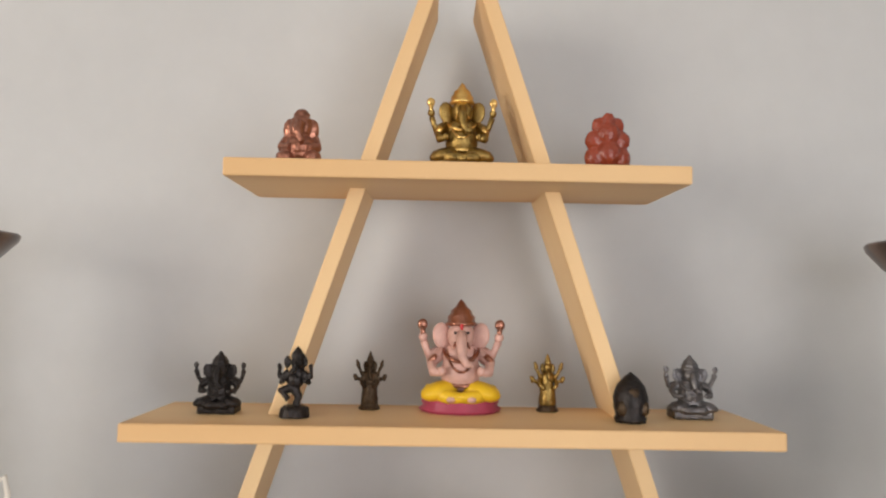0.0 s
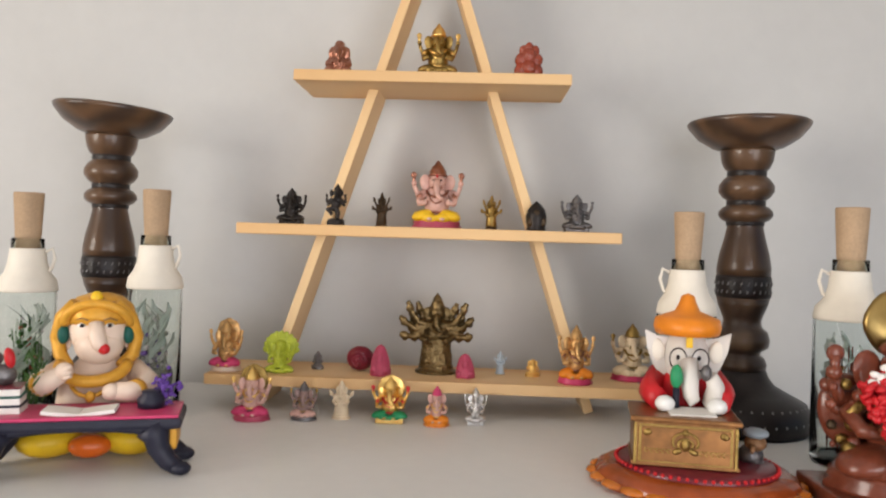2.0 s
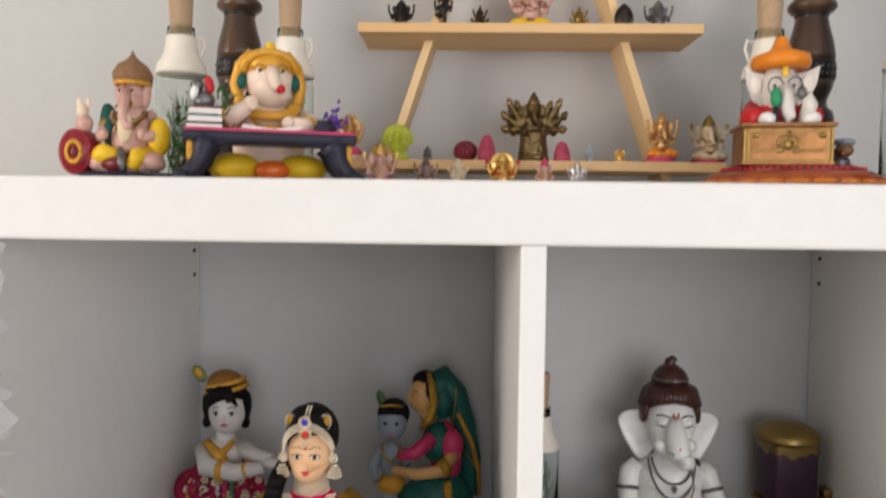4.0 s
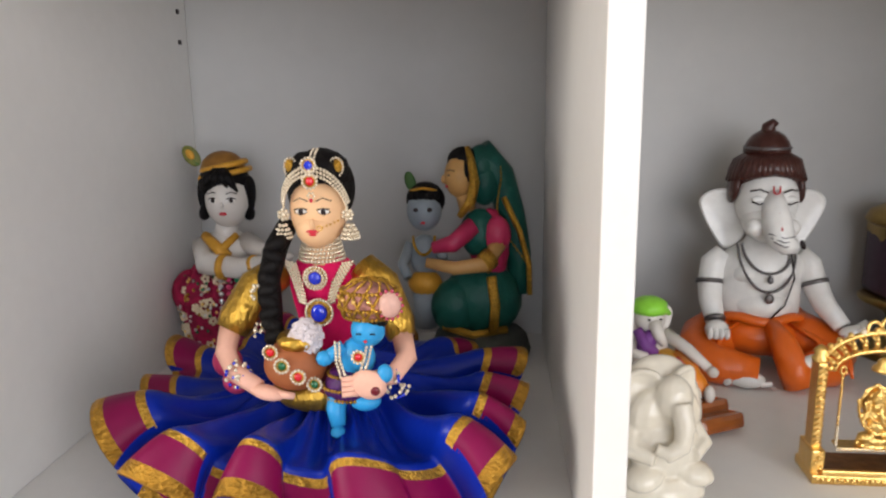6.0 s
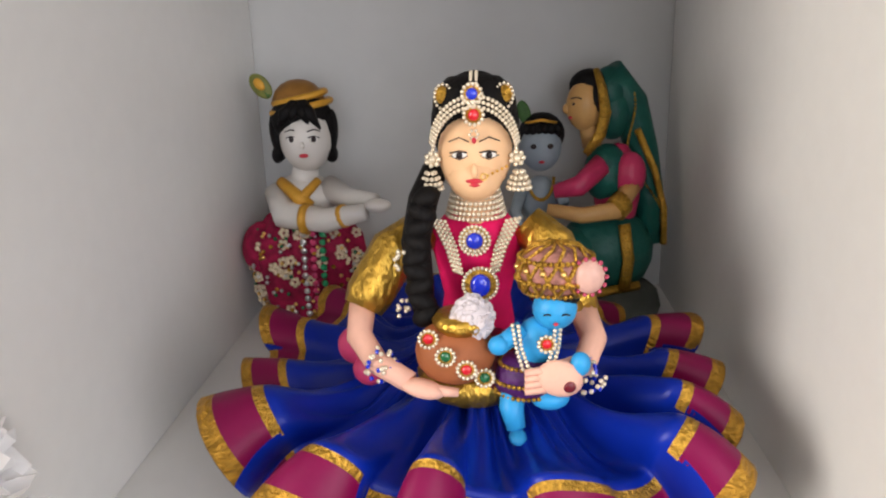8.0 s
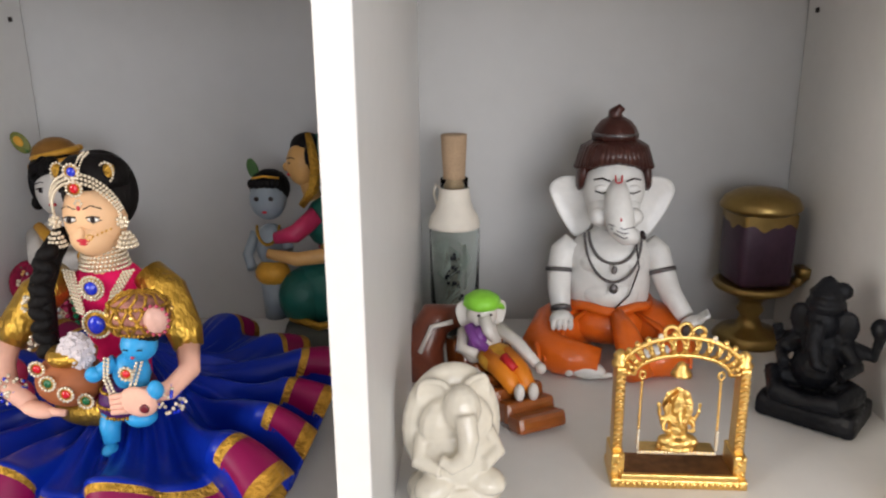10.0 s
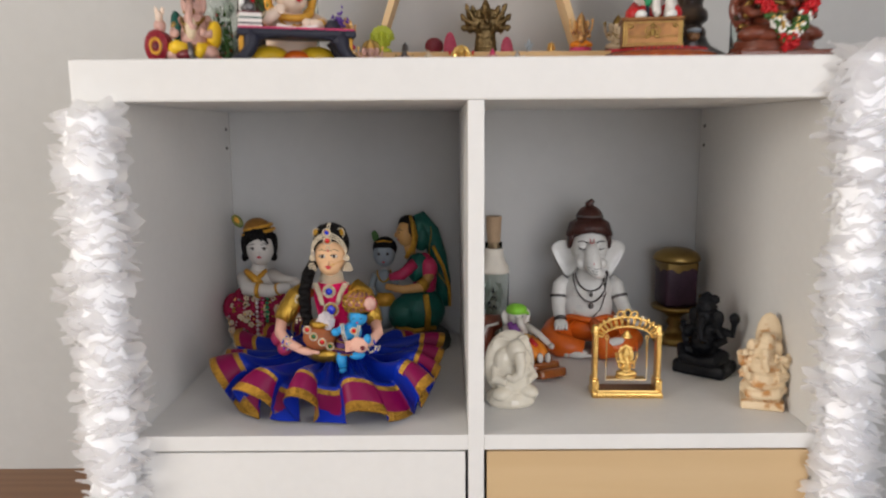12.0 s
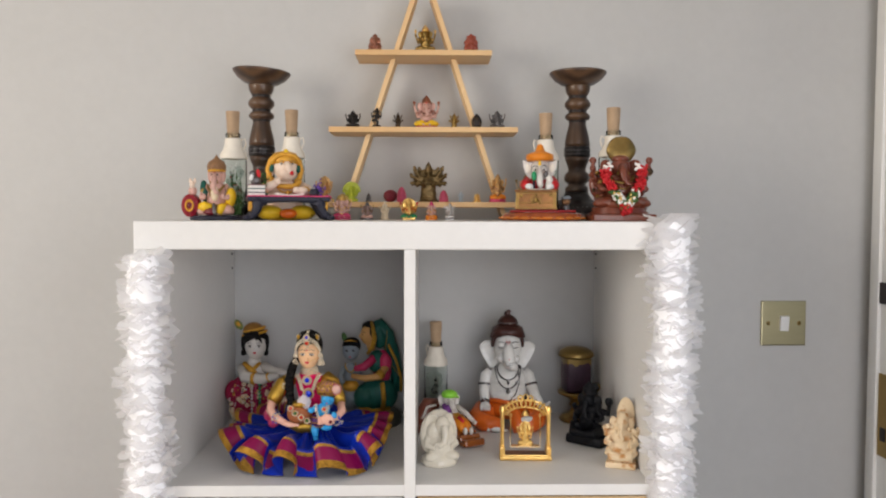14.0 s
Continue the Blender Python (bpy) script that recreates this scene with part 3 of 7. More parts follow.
    if top == "spire":
        b.lathe([(0.14, 0.76), (0.15, 0.785), (0.125, 0.80), (0.13, 0.84), (0.10, 0.87), (0.095, 0.90), (0.055, 0.93), (0.03, 0.97), (0.0, 1.0)], crown, c=(0, -0.01, 0), seg=16, wobble=lambda ph, z: 1 + 0.05 * math.cos(8 * ph))
    elif top == "turban":
        b.ball((0, -0.01, 0.83), (0.155, 0.15, 0.10), crown)
        b.ball((0, -0.01, 0.92), (0.07, 0.07, 0.05), crown)
        b.ball((0, -0.01, 0.98), (0.022, 0.022, 0.04), crown, seg=8, ring=6)
    elif top == "low":
        b.ball((0, 0.0, 0.79), (0.12, 0.12, 0.06), crown)
    if halo:
        b.lathe([(0.0, 0.0), (0.27, 0.0), (0.30, 0.01), (0.30, 0.03), (0.27, 0.04), (0.0, 0.04)], halo, seg=26, wobble=lambda ph, z: 1 + 0.04 * math.cos(18 * ph))
        n = 26 * 6
        for k in range(len(b.v) - n, len(b.v)):
            x, y, z = b.v[k]
            b.v[k] = (x, 0.12 + z, 0.72 + y)
    return b


GILT = mat("worn_gilt_paint", (0.62, 0.36, 0.14), 0.35, 0.55, 0.6, 260, 0.5)
GARNET = mat("garnet_glaze", (0.17, 0.010, 0.022), 0.3, 0, 0.3, 150, 0.3, 0.3)
SHELF_Z = (1.5017, 1.6333, 1.7669)
MINI = "miniature figures on the triangle shelf"
# top board
b = Scaled()
b.lathe([(0.0, 0.0), (0.40, 0.0), (0.42, 0.05), (0.36, 0.10), (0.0, 0.10)], COPPER, seg=18, sy=0.8)
b.ball((0, 0.0, 0.34), (0.34, 0.28, 0.26), COPPER)
b.ball((0, -0.02, 0.70), (0.24, 0.22, 0.22), COPPER)
b.ball((0, 0.0, 0.90), (0.16, 0.16, 0.10), COPPER)
b.tube([(0, -0.2, 0.72), (0.0, -0.32, 0.55), (0.08, -0.32, 0.40)], [0.11, 0.09, 0.06], COPPER)
for s in (-1, 1):
    b.ball((s * 0.22, -0.02, 0.66), (0.13, 0.08, 0.18), COPPER)
    b.ball((s * 0.26, -0.20, 0.18), (0.18, 0.16, 0.12), COPPER)
    b.tube([(s * 0.28, 0.0, 0.50), (s * 0.36, -0.12, 0.36), (s * 0.16, -0.28, 0.34)], [0.09, 0.08, 0.06], COPPER)
b.place("figurine", (-0.070, 0.312, SHELF_Z[2]), 0.0350, "small polished copper seated elephant figurine on pine board", 0.025, MINI)
idol(OLDGOLD, GOLD, OLDGOLD, OLDGOLD, GOLD, arms=4, halo=None, plinth="block").place("figurine", (0.020, 0.315, SHELF_Z[2]), 0.0530, "antique gold many-armed seated figurine on pine board", 0.040, MINI)
b = Scaled()
b.box((0, 0, 0.07), (0.70, 0.5, 0.14), CARNEL, bevel=0.04)
for x, z, r in ((-0.20, 0.30, 0.20), (0.20, 0.30, 0.20), (0.0, 0.36, 0.22), (-0.22, 0.58, 0.17), (0.22, 0.58, 0.17), (0.0, 0.68, 0.20), (-0.14, 0.82, 0.14), (0.15, 0.82, 0.14), (0.0, 0.90, 0.12)):
    b.ball((x, -0.02 - 0.06 * (abs(x) < 0.05), z), (r, 0.8 * r, r), CARNEL)
b.place("figurine", (0.102, 0.312, SHELF_Z[2]), 0.0360, "rounded carnelian red seated figurine on pine board", 0.026, MINI)
# middle board
idol(IRON, IRON, IRON, IRON, IRON, arms=4, plinth="block", tool=IRON).place("figurine", (-0.110, 0.312, SHELF_Z[1]), 0.0335, "dark pewter figurine with pointed crown and spread arms", 0.029, MINI)


def dancer(m):
    b = Scaled()
    b.lathe([(0, 0), (0.24, 0), (0.22, 0.12), (0.16, 0.16), (0, 0.16)], m, seg=14)
    b.tube([(0.02, 0, 0.15), (0.06, -0.02, 0.28), (-0.02, 0, 0.42)], [0.06, 0.06, 0.09], m)
    b.tube([(-0.02, 0, 0.42), (-0.20, -0.06, 0.36), (-0.08, -0.10, 0.26)], [0.08, 0.07, 0.05], m)
    b.ball((0, 0, 0.52), (0.14, 0.12, 0.13), m)
    b.ball((0.02, 0, 0.62), (0.12, 0.09, 0.08), m)
    b.ball((0.03, -0.03, 0.77), (0.10, 0.10, 0.10), m)
    b.tube([(0.03, -0.12, 0.77), (0.0, -0.16, 0.66), (-0.06, -0.15, 0.60)], [0.045, 0.04, 0.025], m)
    b.lathe([(0.10, 0.84), (0.10, 0.88), (0.06, 0.93), (0.0, 1.0)], m, c=(0.03, 0, 0), seg=12)
    for s in (-1, 1):
        b.tube([(s * 0.11, 0, 0.63), (s * 0.25, 0, 0.56), (s * 0.24, -0.05, 0.74)], [0.05, 0.04, 0.035], m)
        b.tube([(s * 0.10, 0, 0.60), (s * 0.22, -0.03, 0.48), (s * 0.16, -0.14, 0.52)], [0.045, 0.04, 0.035], m)
        b.ball((s * 0.13, 0, 0.77), (0.06, 0.025, 0.09), m, seg=8, ring=6)
    return b


def standing(m, wide=0.3, n=2, base=None):
    """A small standing figure with several raised arms."""
    b = Scaled()
    b.lathe([(0, 0), (0.28, 0), (0.29, 0.03), (0.22, 0.06), (0.24, 0.10), (0, 0.10)], base or m, seg=16, sy=0.8)
    b.lathe([(0.20, 0.09), (0.23, 0.14), (0.20, 0.32), (0.21, 0.42), (0.15, 0.46), (0.18, 0.56), (0.19, 0.62), (0.08, 0.67)], m, seg=14, sy=0.75)
    b.ball((0, -0.02, 0.74), (0.105, 0.10, 0.10), m)
    b.tube([(0, -0.1, 0.72), (0.0, -0.16, 0.6), (0.05, -0.17, 0.52)], [0.05, 0.045, 0.03], m, 7)
    for s in (-1, 1):
        b.ball((s * 0.13, 0, 0.73), (0.06, 0.025, 0.09), m, seg=8, ring=6)
        b.tube([(s * 0.15, -0.02, 0.6), (s * 0.22, -0.08, 0.45), (s * 0.12, -0.2, 0.4)], [0.06, 0.055, 0.045], m, 7)
    b.lathe([(0.09, 0.80), (0.10, 0.83), (0.075, 0.88), (0.05, 0.93), (0.0, 1.0)], m, seg=12)
    for k in range(n):
        u = (k + 0.5) / n
        for s in (-1, 1):
            a = (-0.6 + 1.75 * u) if n < 5 else (-0.75 + 1.85 * u)
            long = 0.82 + 0.3 * (k % 2) if n > 4 else 1.0
            x, z = math.cos(a) * long, math.sin(a) * long
            yy = 0.05 - 0.12 * ((k % 2))
            e = Vector((s * (0.1 + wide * 0.55 * x), yy, 0.56 + wide * 0.5 * z - 0.05))
            h = Vector((s * (0.1 + wide * x), yy - 0.04, 0.58 + wide * z))
            b.tube([(s * 0.10, yy * 0.5, 0.60), e, h], [0.055, 0.048, 0.036], m, 6)
            b.ball(h, (0.06, 0.05, 0.065), m, seg=7, ring=5)
            d = (h - e).normalized()
            b.tube([h - d * 0.04, h + d * 0.07 + Vector((0, 0, 0.02))], [0.030, 0.036], m, 6)
    return b


dancer(IRON).place("figurine", (-0.067, 0.300, SHELF_Z[1]), 0.0375, "blackened bronze dancing figurine on round base", 0.019, MINI)
standing(BRONZE, 0.28, 2).place("figurine", (-0.030, 0.334, SHELF_Z[1]), 0.0335, "dark bronze standing figurine with raised arms", 0.020, MINI)
idol(PINKSKIN, COPPER, YELLOW, PINKRES, COPPER, arms=4, top="spire", face=True, tool=COPPER).place("figurine", (0.022, 0.330, SHELF_Z[1]), 0.064, "painted pink seated elephant figurine with yellow trousers, rose base", 0.050, MINI)
standing(OLDGOLD, 0.28, 2, BRONZE).place("figurine", (0.073, 0.336, SHELF_Z[1]), 0.0335, "antique gold standing figurine with raised arms", 0.021, MINI)
b = Scaled()
b.lathe([(0, 0), (0.32, 0), (0.34, 0.08), (0.30, 0.12), (0.36, 0.3), (0.37, 0.5), (0.30, 0.72), (0.16, 0.88), (0.10, 0.93), (0.0, 1.0)], IRON, seg=20, wobble=lambda ph, z: 1 + 0.05 * math.sin(9 * ph + 12 * z))
for s in (-1, 1):
    b.ball((s * 0.22, -0.22, 0.30), (0.12, 0.1, 0.16), BRONZE)
b.ball((0, -0.26, 0.58), (0.14, 0.1, 0.14), BRONZE)
b.place("figurine", (0.112, 0.300, SHELF_Z[1]), 0.0265, "rounded dark bronze domed figurine", 0.0185, MINI)
idol(PEWTER, PEWTER, PEWTER, PEWTER, PEWTER, arms=4, plinth="block", halo=None, tool=PEWTER).place("figurine", (0.150, 0.318, SHELF_Z[1]), 0.035, "grey pewter seated figurine with four arms", 0.031, MINI)
# bottom board
idol(GILT, GILT, ROSE, PALESKIN, GILT, arms=4, halo=GILT).place("figurine", (-0.159, 0.288, SHELF_Z[0]), 0.046, "shiny gold figurine with rose drape and fan halo", 0.031, MINI)
b = idol(LIME, LIME, LIME, LIME, LIME, arms=4, top="low", plinth="")
rnd = random.Random(4)
for k in range(11):
    a = math.pi * k / 10
    b.ball((0.34 * math.cos(a), 0.05, 0.62 + 0.30 * math.sin(a)), (0.10, 0.03, 0.17), LIME, rot=(0, 90 - math.degrees(a), 0), seg=9, ring=7)
b.place("figurine", (-0.111, 0.290, SHELF_Z[0]), 0.037, "translucent lime green leafy seated figurine", 0.034, MINI)
idol(PEWTER, PEWTER, PEWTER, PEWTER, PEWTER, arms=2).place("figurine", (-0.082, 0.312, SHELF_Z[0]), 0.017, "tiny dark grey seated figurine", 0.012, MINI)
b = Scaled()
b.ball((0, 0, 0.5), (0.55, 0.4, 0.5), GARNET)
b.tube([(0.3 * math.cos(a), -0.36 + 0.1 * math.cos(a) ** 2, 0.5 + 0.28 * math.sin(a)) for a in np.linspace(0, 4.6, 18)], 0.07, GARNET)
b.tube([(0.12 * math.cos(a), -0.40, 0.5 + 0.12 * math.sin(a)) for a in np.linspace(0, 4.6, 12)], 0.06, GARNET)
b.place("figurine", (-0.043, 0.312, SHELF_Z[0]), 0.0225, "round dark red glazed figurine", 0.025, MINI)


def gumdrop(m):
    b = Scaled()
    b.lathe([(0, 0), (0.36, 0), (0.37, 0.1), (0.33, 0.45), (0.24, 0.75), (0.14, 0.92), (0.0, 1.0)], m, seg=18, wobble=lambda ph, z: 1 + 0.05 * math.cos(5 * ph + 3 * z))
    b.ball((0, -0.28, 0.55), (0.12, 0.1, 0.2), m)
    for s in (-1, 1):
        b.ball((s * 0.2, -0.2, 0.2), (0.14, 0.14, 0.12), m)
    return b


gumdrop(PINKRES).place("figurine", (-0.022, 0.292, SHELF_Z[0]), 0.0275, "matt pink moulded cone-shaped figurine", 0.0185, MINI)
gumdrop(PINKRES).place("figurine", (0.053, 0.296, SHELF_Z[0]), 0.0215, "low matt pink moulded figurine", 0.0175, MINI)
standing(mat("bright_bronze", (0.17, 0.115, 0.05), 0.36, 0.9, 0.6, 300, 0.6), 0.31, 7).place("figurine", (0.026, 0.316, SHELF_Z[0]), 0.0735, "large dark bronze standing figurine with a fan of many arms", 0.070, MINI)
standing(PALEBLUE, 0.22, 1).place("figurine", (0.085, 0.322, SHELF_Z[0]), 0.0215, "small pale blue glassy standing figurine", 0.013, MINI)
idol(GOLD, GOLD, GOLD, GOLD, GOLD, arms=2, top="low").place("figurine", (0.114, 0.314, SHELF_Z[0]), 0.0155, "tiny shiny gold seated figurine", 0.0145, MINI)
idol(GILT, GILT, ORANGE, ROSE, COPPER, arms=4, halo=None, tool=GILT).place("figurine", (0.149, 0.288, SHELF_Z[0]), 0.051, "gold and orange seated figurine on rose base", 0.033, MINI)
b = idol(CREAM, OLDGOLD, CREAM, ROSE, OLDGOLD, arms=4)
b.place("figurine", (0.203, 0.315, SHELF_Z[0]), 0.051, "worn beige painted seated figurine at the board's end", 0.040, MINI)

ROWG = "miniature figures in front of the triangle shelf"
idol(PINKSKIN, GOLD, ROSE, PINKRES, GOLD, arms=4, halo=OLDGOLD).place("figurine", (-0.122, 0.243, 1.47), 0.045, "gold and pink seated figurine with halo", 0.034, ROWG)
idol(mat("grey_rose_paint", (0.30, 0.20, 0.18), 0.5), PEWTER, PINKSKIN, PEWTER, OLDGOLD, arms=4).place("figurine", (-0.080, 0.250, 1.47), 0.032, "small grey and rose seated figurine", 0.024, ROWG)
standing(CREAM, 0.22, 1, CREAM).place("figurine", (-0.050, 0.258, 1.47), 0.033, "beige standing figurine on a small base", 0.022, ROWG)
idol(GOLD, GOLD, GREENP, GOLD, RED, arms=4, halo=GOLD, plinth="block").place("figurine", (-0.008, 0.253, 1.47), 0.0385, "bright gold figurine with green drape", 0.033, ROWG)
idol(PINKSKIN, ROSE, ORANGE, ORANGE, GOLD, arms=2).place("figurine", (0.031, 0.247, 1.47), 0.033, "pink and orange seated figurine", 0.022, ROWG)
idol(SILVER, SILVER, SILVER, SILVER, SILVER, arms=4, plinth="block").place("figurine", (0.063, 0.257, 1.47), 0.031, "shiny silver seated figurine", 0.020, ROWG)


# ---- larger figures on top of the unit ----
TOPZ = 1.47


def writing_figure():
    """Baby elephant in a yellow scarf behind a low writing desk with books."""
    b = Build()
    # seated legs in yellow cloth, body
    b.ball((0, 0.016, 0.012), (0.038, 0.024, 0.014), YELLOW)
    for s in (-1, 1):
        b.ball((s * 0.026, -0.012, 0.013), (0.022, 0.018, 0.012), YELLOW, rot=(0, 0, -s * 20))
    b.ball((0.002, -0.026, 0.011), (0.014, 0.008, 0.008), DHOTI)
    b.lathe([(0.0, 0.012), (0.028, 0.016), (0.0295, 0.030), (0.0275, 0.044), (0.0235, 0.056), (0.0150, 0.064), (0.0110, 0.070)], PALESKIN, c=(0.001, 0.010, 0), seg=24, sy=0.76)
    # head: broad brow, full cheeks, stub of a trunk
    b.ball((0.001, 0.006, 0.0865), (0.0205, 0.0200, 0.0190), PALESKIN, seg=24, ring=16)
    b.ball((0.002, 0.000, 0.0765), (0.0165, 0.0165, 0.0140), PALESKIN, seg=20, ring=14)
    b.tube([(0.002, -0.0125, 0.0930), (0.0030, -0.0160, 0.0850), (0.0050, -0.0175, 0.0790), (0.0078, -0.0180, 0.0755)], [0.0050, 0.0058, 0.0054, 0.0040], PALESKIN, 12)
    b.ball((0.0085, -0.0200, 0.0760), (0.0040, 0.0030, 0.0038), RED, seg=12, ring=8)
    for s in (-1, 1):
        b.ball((0.0015 + s * 0.0090, -0.0118, 0.0915), (0.0030, 0.0016, 0.0016), PAPER, seg=9, ring=6)
        b.ball((0.0018 + s * 0.0090, -0.0128, 0.0914), (0.0018, 0.0012, 0.0014), EYE, seg=8, ring=6)
        b.tube([(0.0015 + s * 0.0050, -0.0136, 0.0952), (0.0015 + s * 0.0092, -0.0124, 0.0966), (0.0015 + s * 0.0135, -0.0090, 0.0948)], 0.0006, TURBANB, 5)
        b.ball((s * 0.0215, -0.0010, 0.0840), (0.0040, 0.0045, 0.0070), TEAL, seg=10, ring=8)
        b.plate([(s * p, q) for p, q in spline([(-0.003, 0.010), (0.006, 0.011), (0.009, 0.002), (0.005, -0.010), (-0.002, -0.008)], 20)][::s], (s * 0.0205, 0.006, 0.082), (1, s * 0.4, 0), (0, 0, 1), 0.003, PALESKIN, 0.001)
        # scarf falling beside the face to the shoulders
        b.tube([(s * 0.0130, -0.0060, 0.1060), (s * 0.0225, -0.0010, 0.0960), (s * 0.0265, 0.0040, 0.0820), (s * 0.0240, 0.0040, 0.0690), (s * 0.0170, -0.0040, 0.0620)], [0.0046, 0.0050, 0.0048, 0.0048, 0.0040], OCHRE, 10)
        raised = s < 0
        b.tube([(s * 0.0230, 0.008, 0.0580), (s * 0.0350, -0.004, 0.0500), (s * 0.0300, -0.0200, 0.0520 if raised else 0.0460), (s * 0.0170, -0.0260, 0.0600 if raised else 0.0480)], [0.0085, 0.0088, 0.0078, 0.0058], PALESKIN, 12)
        b.ball((s * 0.0150, -0.0270, 0.0625 if raised else 0.0480), (0.0062, 0.0052, 0.0058), PALESKIN)
        b.tube([(s * 0.0315, -0.0170, 0.0520 if raised else 0.0470), (s * 0.0285, -0.0210, 0.0530 if raised else 0.0465)], 0.0084, OCHRE, 12)
    for k in range(3):
        b.tube([(-0.0150, -0.0300, 0.0640 - 0.0030 * k), (-0.0095, -0.0310, 0.0660 - 0.0032 * k)], [0.0019, 0.0014], PALESKIN, 6)
    # scarf on the head with folds and a knot
    b.lathe([(0.0225, -0.002), (0.0235, 0.004), (0.0215, 0.011), (0.0150, 0.0165), (0.0075, 0.0190), (0.0, 0.0195)], OCHRE, c=(0.001, 0.0095, 0.0935), seg=30, wobble=lambda ph, z: 1 + 0.025 * math.sin(9 * ph + 200 * z))
    b.tube([(0.001 + 0.0215 * math.cos(a), -0.0025 - 0.0085 * math.sin(a), 0.0915 + 0.0150 * math.sin(a)) for a in np.linspace(0.0, math.pi, 20)], 0.0034, OCHRE, 8)
    b.ball((0.001, -0.0080, 0.1105), (0.0042, 0.0040, 0.0048), YELLOW)
    for k in range(6):
        a = 0.5 + 0.43 * k
        b.ball((0.001 + 0.0190 * math.cos(a), -0.0075, 0.0945 + 0.0160 * math.sin(a)), 0.0009, MAROON, seg=6, ring=4)
    b.tube([(0.0220 * math.cos(a), -0.006 - 0.0160 * math.sin(a), 0.0640 - 0.0100 * math.sin(a)) for a in np.linspace(0, math.pi, 16)], [0.0044] * 16, OCHRE, 8)
    b.tube([(0.0150 * math.cos(a), -0.008 - 0.0150 * math.sin(a), 0.0590 - 0.0150 * math.sin(a)) for a in np.linspace(0, math.pi, 14)], 0.0016, OCHRE, 6)
    b.ball((0.001, -0.0240, 0.0440), (0.0034, 0.0022, 0.0040), OCHRE)
    # desk with moulded edge and bowed legs
    b.box((0, -0.042, 0.0335), (0.128, 0.048, 0.0080), NAVY, bevel=0.0032)
    b.box((0, -0.042, 0.0380), (0.124, 0.045, 0.0022), ROSE, bevel=0.0010)
    for s in (-1, 1):
        for y in (-0.060, -0.024):
            b.tube([(s * 0.044, y, 0.0310), (s * 0.0485, y, 0.0250), (s * 0.0500, y - 0.001, 0.0170), (s * 0.0560, y - 0.002, 0.0085), (s * 0.0625, y - 0.004, 0.0045)], [0.0100, 0.0088, 0.0072, 0.0062, 0.0052], NAVY, 10)
            b.ball((s * 0.0640, y - 0.005, 0.0045), (0.0068, 0.0060, 0.0045), NAVY, seg=10, ring=8)
        b.box((s * 0.0575, -0.044, 0.0225), (0.0070, 0.030, 0.0160), OCHRE, bevel=0.0030)
    b.tube([(0.0400 * math.cos(a), -0.0600, 0.0315 - 0.0040 * (1 - math.sin(a))) for a in np.linspace(0, math.pi, 14)], 0.0030, NAVY, 8)
    b.box((-0.0105, -0.050, 0.0402), (0.0220, 0.020, 0.0026), PAPER, rot=(0, 7, 0), bevel=0.0006)
    b.box((0.0115, -0.050, 0.0402), (0.0220, 0.020, 0.0026), PAPER, rot=(0, -7, 0), bevel=0.0006)
    for k, m in enumerate((NAVY, TEAL, MAROON)):
        b.box((-0.0485, -0.040, 0.0410 + 0.0058 * k), (0.0255 - 0.0012 * k, 0.020, 0.0042), PAPER, rot=(0, 0, 3 * k), bevel=0.0003)
        b.box((-0.0485, -0.040, 0.0438 + 0.0058 * k), (0.0265 - 0.0012 * k, 0.021, 0.0014), m, rot=(0, 0, 3 * k), bevel=0.0003)
    # small mouse on the books, ink pot and flowers
    b.ball((-0.0490, -0.036, 0.0620), (0.0080, 0.0065, 0.0075), PEWTER)
    b.ball((-0.0540, -0.038, 0.0730), (0.0052, 0.0046, 0.0050), PEWTER)
    b.ball((-0.0450, -0.039, 0.0735), (0.0034, 0.0030, 0.0068), RED, rot=(0, -12, 0))
    b.ball((-0.0560, -0.041, 0.0670), (0.0032, 0.0028, 0.0055), CHALK, rot=(0, 14, 0))
    b.lathe([(0.0, 0.0), (0.0085, 0.0), (0.0092, 0.006), (0.0060, 0.0095), (0.0064, 0.0115), (0.0, 0.0115)], NAVY, c=(0.0420, -0.038, 0.0388), seg=16)
    rnd = random.Random(2)
    for _ in range(60):
        p = (0.0500 + rnd.gauss(0, 0.0042), -0.032 + rnd.gauss(0, 0.003), 0.0520 + rnd.gauss(0, 0.0050))
        b.ball(p, (rnd.uniform(0.0012, 0.0024), 0.0009, rnd.uniform(0.0012, 0.0024)), LILAC, rot=(rnd.uniform(0, 180), rnd.uniform(0, 180), 0), seg=6, ring=4)
    for _ in range(50):
        q = Vector((-0.0345 + rnd.gauss(0, 0.0036), -0.022 + rnd.gauss(0, 0.003), rnd.uniform(0.040, 0.072)))
        b.tube([q, q + Vector((rnd.uniform(-0.004, 0.004), rnd.uniform(-0.002, 0.002), 0.006))], [0.0008, 0.0003], LEAF, 4)
    return b


b = writing_figure()
b.v = [(x * 0.96, y * 0.95, z * 0.965) for x, y, z in b.v]
b.done("figurine", (-0.199, 0.134, TOPZ), label="painted baby elephant figurine in yellow scarf at a dark writing desk", category="figurine", turn=17)


